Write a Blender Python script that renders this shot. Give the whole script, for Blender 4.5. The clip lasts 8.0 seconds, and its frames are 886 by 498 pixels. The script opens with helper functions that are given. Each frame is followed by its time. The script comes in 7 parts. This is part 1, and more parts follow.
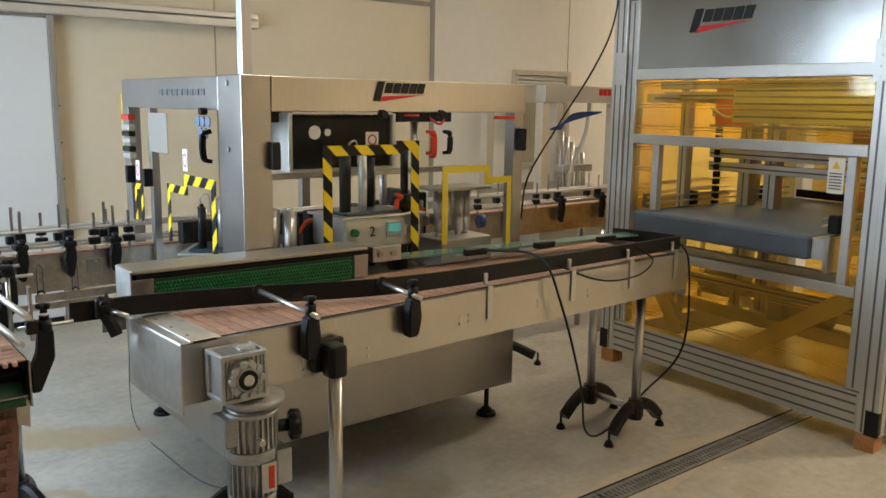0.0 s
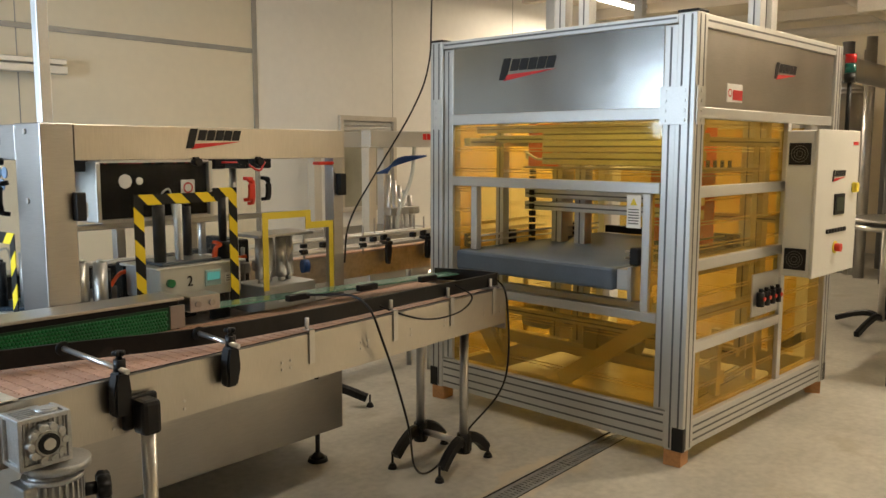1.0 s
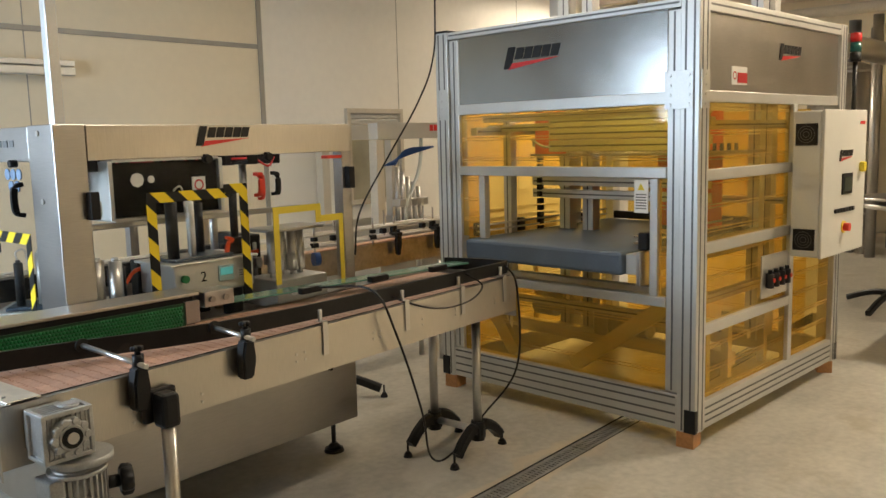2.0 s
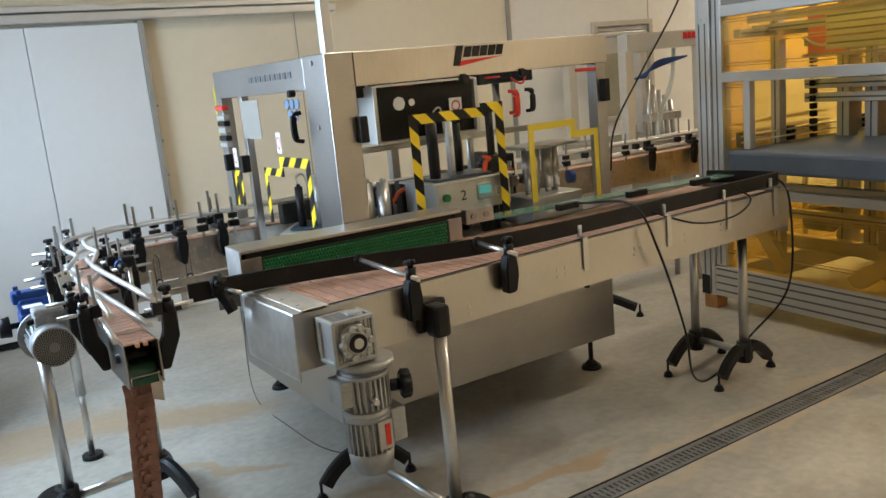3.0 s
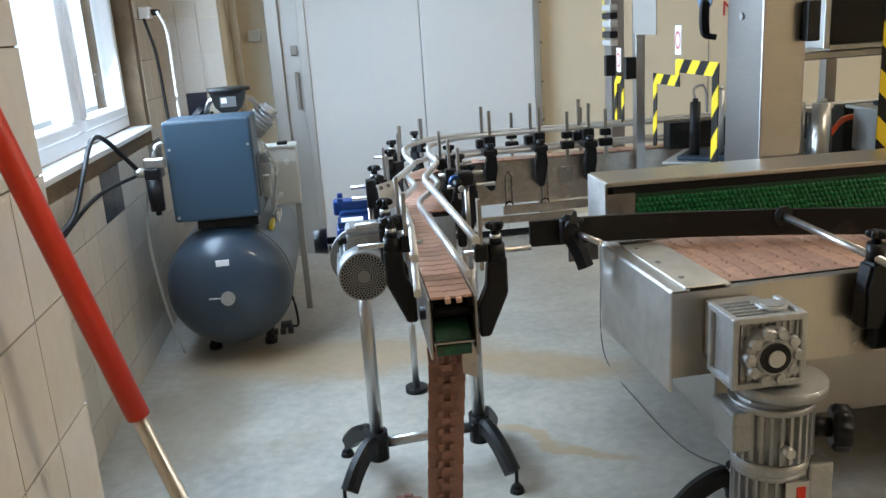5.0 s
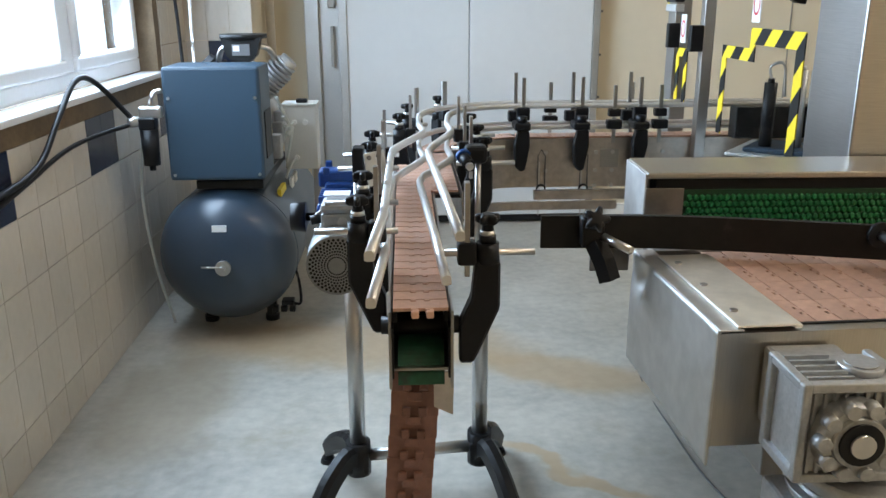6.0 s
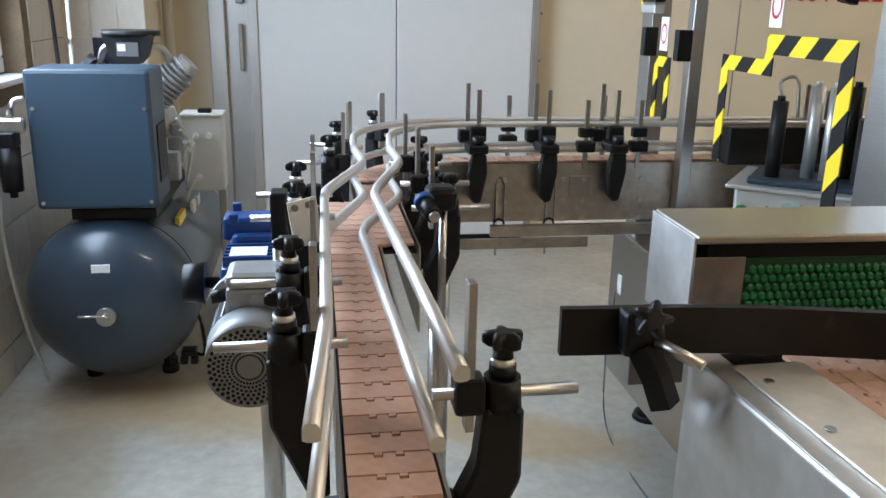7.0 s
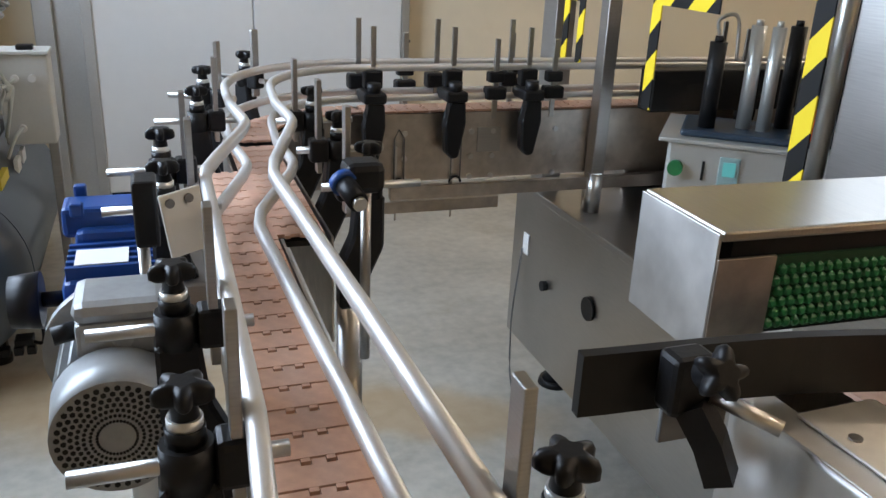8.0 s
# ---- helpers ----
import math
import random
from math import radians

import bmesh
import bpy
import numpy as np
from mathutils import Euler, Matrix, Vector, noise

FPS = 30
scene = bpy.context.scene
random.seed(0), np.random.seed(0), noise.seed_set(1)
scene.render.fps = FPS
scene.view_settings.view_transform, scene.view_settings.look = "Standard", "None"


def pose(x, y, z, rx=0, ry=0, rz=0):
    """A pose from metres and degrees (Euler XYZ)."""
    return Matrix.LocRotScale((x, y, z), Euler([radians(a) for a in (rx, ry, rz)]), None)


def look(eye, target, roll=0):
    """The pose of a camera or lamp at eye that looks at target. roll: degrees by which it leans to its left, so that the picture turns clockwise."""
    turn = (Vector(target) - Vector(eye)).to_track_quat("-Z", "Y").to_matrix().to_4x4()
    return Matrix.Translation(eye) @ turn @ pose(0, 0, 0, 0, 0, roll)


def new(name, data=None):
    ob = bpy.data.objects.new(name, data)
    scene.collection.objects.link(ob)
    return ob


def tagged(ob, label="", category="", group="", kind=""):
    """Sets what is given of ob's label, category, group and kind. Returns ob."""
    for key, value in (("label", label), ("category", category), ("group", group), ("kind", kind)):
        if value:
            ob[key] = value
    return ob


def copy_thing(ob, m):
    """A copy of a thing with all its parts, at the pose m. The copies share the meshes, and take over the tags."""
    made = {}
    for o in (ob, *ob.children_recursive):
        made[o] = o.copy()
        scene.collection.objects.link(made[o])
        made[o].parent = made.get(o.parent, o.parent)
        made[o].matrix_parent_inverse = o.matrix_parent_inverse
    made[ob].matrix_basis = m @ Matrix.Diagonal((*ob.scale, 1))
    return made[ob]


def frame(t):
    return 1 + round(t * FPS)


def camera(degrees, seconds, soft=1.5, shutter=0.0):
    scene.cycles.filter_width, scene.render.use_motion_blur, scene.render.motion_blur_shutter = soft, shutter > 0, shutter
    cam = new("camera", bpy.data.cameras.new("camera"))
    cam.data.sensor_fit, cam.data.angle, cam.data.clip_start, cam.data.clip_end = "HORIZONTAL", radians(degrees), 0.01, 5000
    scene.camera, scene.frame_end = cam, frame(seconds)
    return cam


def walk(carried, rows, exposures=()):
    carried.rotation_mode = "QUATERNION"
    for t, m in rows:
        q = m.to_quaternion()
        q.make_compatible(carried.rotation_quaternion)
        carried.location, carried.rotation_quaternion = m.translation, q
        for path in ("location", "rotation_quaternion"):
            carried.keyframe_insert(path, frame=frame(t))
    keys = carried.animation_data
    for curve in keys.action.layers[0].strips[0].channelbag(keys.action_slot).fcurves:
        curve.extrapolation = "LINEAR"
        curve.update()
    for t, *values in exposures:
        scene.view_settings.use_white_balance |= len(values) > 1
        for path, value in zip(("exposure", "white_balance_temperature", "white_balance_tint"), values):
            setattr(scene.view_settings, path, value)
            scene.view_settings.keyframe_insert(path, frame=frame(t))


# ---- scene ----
cam = camera(56.0, 8.0)
PATH = [
    (0, (0.186, -0.485, 1.557), (1.421, 1.05, 1.213), 0.8),
    (0.5, (0.17, -0.512, 1.566), (1.543, 0.905, 1.237), 0.4),
    (1, (0.206, -0.57, 1.562), (1.726, 0.709, 1.324), 0.1),
    (1.2, (0.21, -0.583, 1.592), (1.787, 0.626, 1.37), -0.2),
    (2.3, (0.172, -0.594, 1.546), (1.576, 0.799, 1.246), -2.6),
    (2.5, (0.17, -0.57, 1.537), (1.476, 0.908, 1.205), -3.5),
    (3, (0.153, -0.532, 1.532), (1.195, 1.126, 1.125), -5.4),
    (3.5, (0.171, -0.434, 1.508), (0.984, 1.313, 0.975), -6.0),
    (4, (0.305, -0.223, 1.478), (0.779, 1.651, 0.963), -4.8),
    (4.5, (0.377, -0.027, 1.43), (0.705, 1.847, 0.814), -4.2),
    (5, (0.418, 0.239, 1.412), (0.633, 2.158, 0.891), -3.8),
    (5.2, (0.435, 0.324, 1.404), (0.621, 2.238, 0.854), -3.6),
    (6.3, (0.605, 0.776, 1.318), (0.687, 2.686, 0.73), 0.6),
    (6.5, (0.583, 0.891, 1.316), (0.736, 2.793, 0.718), 0.5),
    (7, (0.539, 1.146, 1.311), (0.834, 3.04, 0.74), 1.1),
    (7.5, (0.525, 1.341, 1.296), (0.944, 3.198, 0.682), 1.3),
    (8, (0.5, 1.484, 1.292), (1.126, 3.244, 0.579), 2.6),
]
walk(cam, [(t, look(eye, target, roll)) for t, eye, target, roll in PATH], [(0.0, -0.05, 6500, 11), (1.2, 0.0, 6500, 11), (3.5, 0.05, 6120, 11), (5.2, 0.05, 6100, 11), (6.5, 0.0, 6250, 12.5), (8.0, -0.25, 6550, 17)])

# ---------------- light ----------------
world = bpy.data.worlds.new("sky")
scene.world = world
world.use_nodes = True
wn = world.node_tree
sky = wn.nodes.new("ShaderNodeTexSky")
sky.sky_type = "NISHITA"
sky.sun_disc = False
sky.sun_elevation = radians(38)
sky.sun_rotation = radians(200)
wn.nodes["Background"].inputs["Strength"].default_value = 0.15
wn.links.new(sky.outputs["Color"], wn.nodes["Background"].inputs["Color"])


def area(name, place, target, sx, sy, watts, colour):
    lamp = bpy.data.lights.new(name, "AREA")
    lamp.shape, lamp.size, lamp.size_y, lamp.energy, lamp.color = "RECTANGLE", sx, sy, watts, colour
    ob = new(name, lamp)
    ob.matrix_world = look(place, target)
    return ob


area("window_daylight", (-0.70, 3.3, 1.75), (1.0, 2.9, 0.9), 2.2, 1.3, 128, (0.66, 0.83, 1.0))
# first batten belongs to the hall; the other four are added to brighten it
LAMPS = [(9.8, 4.7, 110), (2.4, 0.8, 24), (4.2, 2.9, 31), (6.6, -0.4, 160), (11.2, 0.2, 420)]
for lx, ly, watts in LAMPS:
    area("tube_and_fill_light", (lx, ly, 3.30), (lx, ly, 0), 1.4, 0.16, watts, (1.0, 0.84, 0.62))

# ---------------- materials ----------------


def shader(name, colour, rough=0.5, metal=0.0, vary=0.12, scale=6.0, bump=0.0, fine=90.0, stretch=None, spots=None, coat=0.0, island=0.0):
    m = bpy.data.materials.new(name)
    m.use_nodes = True
    nt = m.node_tree
    b = nt.nodes["Principled BSDF"]
    b.inputs["Metallic"].default_value = metal
    b.inputs["Coat Weight"].default_value = coat
    tc = nt.nodes.new("ShaderNodeTexCoord")
    mp = nt.nodes.new("ShaderNodeMapping")
    if stretch:
        mp.inputs["Scale"].default_value = stretch
    nt.links.new(tc.outputs["Object"], mp.inputs["Vector"])
    n1 = nt.nodes.new("ShaderNodeTexNoise")
    n1.inputs["Scale"].default_value = scale
    n1.inputs["Detail"].default_value = 6
    n2 = nt.nodes.new("ShaderNodeTexNoise")
    n2.inputs["Scale"].default_value = fine
    n2.inputs["Detail"].default_value = 4
    nt.links.new(tc.outputs["Object"], n1.inputs["Vector"])
    nt.links.new(mp.outputs["Vector"], n2.inputs["Vector"])
    mix = nt.nodes.new("ShaderNodeMix")
    mix.data_type = "FLOAT"
    mix.inputs["Factor"].default_value = 0.4
    nt.links.new(n1.outputs["Fac"], mix.inputs["A"])
    nt.links.new(n2.outputs["Fac"], mix.inputs["B"])
    ramp = nt.nodes.new("ShaderNodeValToRGB")
    lo = [max(0.0, c * (1 - vary * 1.6)) for c in colour]
    hi = [min(1.0, c * (1 + vary)) for c in colour]
    ramp.color_ramp.elements[0].position, ramp.color_ramp.elements[1].position = 0.32, 0.68
    ramp.color_ramp.elements[0].color = (*lo, 1)
    ramp.color_ramp.elements[1].color = (*hi, 1)
    nt.links.new(mix.outputs["Result"], ramp.inputs["Fac"])
    out = ramp.outputs["Color"]
    if spots:
        n3 = nt.nodes.new("ShaderNodeTexNoise")
        n3.inputs["Scale"].default_value = spots[1]
        n3.inputs["Detail"].default_value = 8
        n3.inputs["Roughness"].default_value = 0.65
        nt.links.new(tc.outputs["Object"], n3.inputs["Vector"])
        r3 = nt.nodes.new("ShaderNodeValToRGB")
        r3.color_ramp.elements[0].position, r3.color_ramp.elements[1].position = spots[2], spots[2] + 0.16
        nt.links.new(n3.outputs["Fac"], r3.inputs["Fac"])
        mc = nt.nodes.new("ShaderNodeMix")
        mc.data_type = "RGBA"
        nt.links.new(r3.outputs["Color"], mc.inputs["Factor"])
        nt.links.new(out, mc.inputs["A"])
        mc.inputs["B"].default_value = (*spots[0], 1)
        out = mc.outputs["Result"]
    if island:
        oi = nt.nodes.new("ShaderNodeObjectInfo")
        hs = nt.nodes.new("ShaderNodeHueSaturation")
        mr = nt.nodes.new("ShaderNodeMapRange")
        mr.inputs["To Min"].default_value, mr.inputs["To Max"].default_value = 1 - island, 1 + island
        nt.links.new(oi.outputs["Random"], mr.inputs["Value"])
        nt.links.new(mr.outputs["Result"], hs.inputs["Value"])
        nt.links.new(out, hs.inputs["Color"])
        out = hs.outputs["Color"]
    b.inputs["Specular IOR Level"].default_value = 0.28 if max(colour) < 0.03 and not metal else 0.5
    nt.links.new(out, b.inputs["Base Color"])
    rr = nt.nodes.new("ShaderNodeMapRange")
    rr.inputs["To Min"].default_value, rr.inputs["To Max"].default_value = max(0.03, rough - 0.09), min(1, rough + 0.11)
    nt.links.new(mix.outputs["Result"], rr.inputs["Value"])
    nt.links.new(rr.outputs["Result"], b.inputs["Roughness"])
    if bump:
        bp = nt.nodes.new("ShaderNodeBump")
        bp.inputs["Strength"].default_value = bump
        bp.inputs["Distance"].default_value = 0.004
        nt.links.new(mix.outputs["Result"], bp.inputs["Height"])
        nt.links.new(bp.outputs["Normal"], b.inputs["Normal"])
    return m


def clear(name, colour, gloss=0.09, lines=0.0, edge=0.10):
    m = bpy.data.materials.new(name)
    m.use_nodes = True
    nt = m.node_tree
    nt.nodes.remove(nt.nodes["Principled BSDF"])
    tr = nt.nodes.new("ShaderNodeBsdfTransparent")
    tr.inputs["Color"].default_value = (*colour, 1)
    gl = nt.nodes.new("ShaderNodeBsdfGlossy")
    gl.inputs["Roughness"].default_value = 0.06
    mx = nt.nodes.new("ShaderNodeMixShader")
    lw = nt.nodes.new("ShaderNodeLayerWeight")
    lw.inputs["Blend"].default_value = 0.12
    ad = nt.nodes.new("ShaderNodeMath")
    nt.links.new(lw.outputs["Facing"], ad.inputs[0])
    ad.operation = "MULTIPLY_ADD"
    ad.inputs[1].default_value, ad.inputs[2].default_value = edge, gloss * 0.5
    nt.links.new(ad.outputs[0], mx.inputs["Fac"])
    base = tr.outputs["BSDF"]
    if lines:
        tc = nt.nodes.new("ShaderNodeTexCoord")
        sp = nt.nodes.new("ShaderNodeSeparateXYZ")
        nt.links.new(tc.outputs["Object"], sp.inputs["Vector"])
        md = nt.nodes.new("ShaderNodeMath")
        md.operation = "PINGPONG"
        md.inputs[1].default_value = lines
        nt.links.new(sp.outputs["Z"], md.inputs[0])
        lt = nt.nodes.new("ShaderNodeMath")
        lt.operation = "LESS_THAN"
        lt.inputs[1].default_value = 0.0022
        shf = nt.nodes.new("ShaderNodeMath")
        shf.operation = "SUBTRACT"
        shf.inputs[1].default_value = 0.008
        nt.links.new(md.outputs[0], shf.inputs[0])
        ab = nt.nodes.new("ShaderNodeMath")
        ab.operation = "ABSOLUTE"
        nt.links.new(shf.outputs[0], ab.inputs[0])
        nt.links.new(ab.outputs[0], lt.inputs[0])
        df = nt.nodes.new("ShaderNodeBsdfTranslucent")
        df.inputs["Color"].default_value = (0.95, 0.66, 0.20, 1)
        m2 = nt.nodes.new("ShaderNodeMixShader")
        sc = nt.nodes.new("ShaderNodeMath")
        sc.operation = "MULTIPLY"
        sc.inputs[1].default_value = 0.6
        nt.links.new(lt.outputs[0], sc.inputs[0])
        nt.links.new(sc.outputs[0], m2.inputs["Fac"])
        nt.links.new(base, m2.inputs[1])
        nt.links.new(df.outputs["BSDF"], m2.inputs[2])
        base = m2.outputs["Shader"]
    if lines:
        dd = nt.nodes.new("ShaderNodeBsdfDiffuse")
        dd.inputs["Color"].default_value = (0.90, 0.70, 0.26, 1)
        m3 = nt.nodes.new("ShaderNodeMixShader")
        m3.inputs["Fac"].default_value = 0.07
        nt.links.new(base, m3.inputs[1])
        nt.links.new(dd.outputs["BSDF"], m3.inputs[2])
        base = m3.outputs["Shader"]
    nt.links.new(base, mx.inputs[1])
    nt.links.new(gl.outputs["BSDF"], mx.inputs[2])
    nt.links.new(mx.outputs["Shader"], nt.nodes["Material Output"].inputs["Surface"])
    return m


def glow(name, colour, strength):
    m = bpy.data.materials.new(name)
    m.use_nodes = True
    b = m.node_tree.nodes["Principled BSDF"]
    b.inputs["Base Color"].default_value = (*colour, 1)
    b.inputs["Emission Color"].default_value = (*colour, 1)
    b.inputs["Emission Strength"].default_value = strength
    return m


def hazard(name, sx, sz):
    """Slanted yellow and black stripes."""
    m = bpy.data.materials.new(name)
    m.use_nodes = True
    nt = m.node_tree
    b = nt.nodes["Principled BSDF"]
    b.inputs["Roughness"].default_value = 0.5
    b.inputs["Specular IOR Level"].default_value = 0.2
    tc = nt.nodes.new("ShaderNodeTexCoord")
    dot = nt.nodes.new("ShaderNodeVectorMath")
    dot.operation = "DOT_PRODUCT"
    dot.inputs[1].default_value = (sx, sx, sz)
    nt.links.new(tc.outputs["Object"], dot.inputs[0])
    fr = nt.nodes.new("ShaderNodeMath")
    fr.operation = "FRACT"
    nt.links.new(dot.outputs["Value"], fr.inputs[0])
    gt = nt.nodes.new("ShaderNodeMath")
    gt.operation = "GREATER_THAN"
    gt.inputs[1].default_value = 0.5
    nt.links.new(fr.outputs[0], gt.inputs[0])
    mx = nt.nodes.new("ShaderNodeMix")
    mx.data_type = "RGBA"
    mx.inputs["A"].default_value = (0.012, 0.012, 0.012, 1)
    mx.inputs["B"].default_value = (0.80, 0.60, 0.03, 1)
    nt.links.new(gt.outputs[0], mx.inputs["Factor"])
    nt.links.new(mx.outputs["Result"], b.inputs["Base Color"])
    return m


STEEL = shader("brushed_steel", (0.45, 0.435, 0.415), 0.32, 1.0, 0.10, 3.0, 0.05, 60.0, stretch=(0.35, 0.35, 9))
# same brushed steel, darkened so the palletiser's front looks less lit
FASCIA_DIM = shader("dimmed_fascia_steel", (0.38, 0.37, 0.35), 0.22, 1.0, 0.10, 3.0, 0.05, 60.0, stretch=(9, 9, 0.35))
STEEL_H = shader("brushed_steel_long", (0.56, 0.53, 0.48), 0.33, 1.0, 0.10, 2.5, 0.05, 55.0, stretch=(9, 0.4, 0.4))
STEEL_BRIGHT = shader("polished_steel", (0.60, 0.59, 0.57), 0.31, 1.0, 0.06, 5.0, 0.0, 60.0)
STEEL_SATIN = shader("satin_steel", (0.68, 0.67, 0.65), 0.46, 1.0, 0.10, 9.0, 0.05, 40.0)
STEEL_TOP = shader("worn_bright_steel", (0.90, 0.86, 0.78), 0.50, 1.0, 0.08, 14.0, 0.10, 50.0, spots=((0.66, 0.61, 0.53), 9.0, 0.60))
STEEL_WORN = shader("worn_steel", (0.55, 0.50, 0.45), 0.36, 1.0, 0.22, 8.0, 0.08, 40.0, spots=((0.30, 0.26, 0.22), 5.0, 0.58))
ALU = shader("anodised_aluminium", (0.62, 0.62, 0.60), 0.42, 0.75, 0.06, 4.0, 0.03, 120.0)
# dark grey for the fan's guard rings and the painted shade of profile slots
ALU_DARK = shader("dark_aluminium", (0.16, 0.16, 0.16), 0.5, 0.6, 0.1)
CAST = shader("cast_aluminium", (0.46, 0.47, 0.47), 0.45, 0.65, 0.16, 14.0, 0.25, 160.0)
BLACK = shader("black_plastic", (0.009, 0.009, 0.010), 0.40, 0.0, 0.25, 12.0, 0.12, 220.0)
RUBBER = shader("black_guide_plastic", (0.012, 0.011, 0.010), 0.5, 0.0, 0.3, 7.0, 0.1, 60.0, spots=((0.05, 0.045, 0.04), 9.0, 0.62))
CHAIN = shader("brown_acetal", (0.60, 0.36, 0.255), 0.42, 0.0, 0.14, 9.0, 0.06, 90.0, island=0.10)
CHAIN_TABLE = shader("worn_brown_acetal", (0.50, 0.305, 0.22), 0.45, 0.0, 0.18, 6.0, 0.06, 70.0, spots=((0.55, 0.42, 0.34), 4.0, 0.60), island=0.12)
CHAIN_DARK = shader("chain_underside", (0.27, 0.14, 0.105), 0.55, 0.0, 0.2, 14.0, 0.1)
GREEN = shader("green_rubber", (0.012, 0.17, 0.05), 0.45, 0.0, 0.2, 20.0)
# the same green rubber darkened, for shade between the studs
GREEN_GAP_SHADE = shader("green_gap_shade", (0.004, 0.045, 0.015), 0.6, 0.0, 0.2)
BELT = shader("blue_grey_belt", (0.10, 0.135, 0.19), 0.62, 0.0, 0.12, 5.0, 0.06, 120.0, spots=((0.20, 0.20, 0.20), 2.5, 0.60))
FLOOR = shader("sealed_concrete", (0.445, 0.425, 0.37), 0.38, 0.0, 0.17, 3.0, 0.07, 24.0, spots=((0.34, 0.305, 0.235), 2.6, 0.56))


def stain(m, x, y, rx, ry, turn, colour, amount):
    """Adds a ragged stain, centred at (x, y), to a floor material."""
    nt = m.node_tree
    b = nt.nodes["Principled BSDF"]
    old = b.inputs["Base Color"].links[0].from_socket
    tc = nt.nodes.new("ShaderNodeTexCoord")
    warp = nt.nodes.new("ShaderNodeTexNoise")
    warp.inputs["Scale"].default_value = 4.0
    warp.inputs["Detail"].default_value = 5
    nt.links.new(tc.outputs["Object"], warp.inputs["Vector"])
    mv = nt.nodes.new("ShaderNodeVectorMath")
    mv.operation = "MULTIPLY_ADD"
    mv.inputs[1].default_value = (0.30, 0.30, 0.0)
    nt.links.new(warp.outputs["Color"], mv.inputs[0])
    nt.links.new(tc.outputs["Object"], mv.inputs[2])
    mp = nt.nodes.new("ShaderNodeMapping")
    mp.vector_type = "TEXTURE"
    mp.inputs["Location"].default_value = (x + 0.15, y + 0.15, 0)
    mp.inputs["Rotation"].default_value = (0, 0, radians(turn))
    mp.inputs["Scale"].default_value = (rx, ry, 1)
    nt.links.new(mv.outputs["Vector"], mp.inputs["Vector"])
    ln = nt.nodes.new("ShaderNodeVectorMath")
    ln.operation = "LENGTH"
    nt.links.new(mp.outputs["Vector"], ln.inputs[0])
    mr = nt.nodes.new("ShaderNodeMapRange")
    mr.interpolation_type = "SMOOTHSTEP"
    mr.inputs["From Min"].default_value, mr.inputs["From Max"].default_value = 1.0, 0.45
    mr.inputs["To Min"].default_value, mr.inputs["To Max"].default_value = 0.0, amount
    nt.links.new(ln.outputs["Value"], mr.inputs["Value"])
    mx = nt.nodes.new("ShaderNodeMix")
    mx.data_type = "RGBA"
    nt.links.new(mr.outputs["Result"], mx.inputs["Factor"])
    nt.links.new(old, mx.inputs["A"])
    mx.inputs["B"].default_value = (*colour, 1)
    nt.links.new(mx.outputs["Result"], b.inputs["Base Color"])


RUST, MUD = (0.41, 0.265, 0.115), (0.26, 0.195, 0.115)
stain(FLOOR, 0.35, 3.75, 0.95, 0.30, -6, RUST, 0.62)
stain(FLOOR, -0.25, 3.30, 0.30, 0.55, 0, MUD, 0.55)
stain(FLOOR, 1.15, 3.45, 0.55, 0.20, -25, RUST, 0.60)
stain(FLOOR, 1.05, 2.75, 0.42, 0.05, -38, RUST, 0.6)
stain(FLOOR, 0.30, 2.60, 0.22, 0.10, 25, (0.33, 0.30, 0.26), 0.5)
stain(FLOOR, 1.75, 2.05, 0.75, 0.28, 4, MUD, 0.45)
stain(FLOOR, 2.00, 1.80, 0.55, 0.045, -4, RUST, 0.7)
stain(FLOOR, 1.52, 1.52, 0.26, 0.06, 6, RUST, 0.8)
stain(FLOOR, 1.95, 1.20, 0.10, 0.22, 10, RUST, 0.5)
stain(FLOOR, 2.9, 1.62, 1.5, 0.05, 0, (0.55, 0.46, 0.33), 0.6)
stain(FLOOR, 2.9, 1.47, 1.5, 0.05, 0, (0.55, 0.46, 0.33), 0.6)
stain(FLOOR, 3.0, 1.95, 0.28, 0.14, 20, (0.66, 0.64, 0.58), 0.5)
stain(FLOOR, 2.4, 2.1, 0.25, 0.10, 40, (0.62, 0.60, 0.54), 0.4)
TILE = shader("glazed_tile", (0.66, 0.61, 0.53), 0.20, 0.0, 0.05, 3.0, 0.0, 30.0, spots=((0.60, 0.52, 0.40), 7.0, 0.60), island=0.04)
TILE_BLUE = shader("navy_tile", (0.022, 0.026, 0.050), 0.18, 0.0, 0.1, island=0.1)
GROUT = shader("grout", (0.17, 0.12, 0.07), 0.8, 0.0, 0.2, 12.0, 0.1)
WALL = shader("cream_panel", (0.77, 0.68, 0.51), 0.50, 0.0, 0.03, 0.9, 0.02, 14.0, spots=((0.66, 0.53, 0.34), 1.1, 0.66))
WALL_PALE = shader("pale_panel", (0.84, 0.81, 0.74), 0.50, 0.0, 0.03, 1.2, 0.02, 14.0)
DOOR = shader("white_door_panel", (0.74, 0.75, 0.74), 0.42, 0.0, 0.02, 0.8, 0.015, 18.0)
TRIM = shader("grey_trim", (0.36, 0.34, 0.30), 0.45, 0.3, 0.08)
CEIL = shader("ceiling_paint", (0.68, 0.61, 0.49), 0.7, 0.0, 0.06, 1.5)
PVC = shader("white_pvc", (0.80, 0.81, 0.82), 0.32, 0.0, 0.03)
NAVY = shader("slate_blue_paint", (0.028, 0.046, 0.070), 0.33, 0.0, 0.08, 3.0, 0.03, 160.0, coat=0.3)
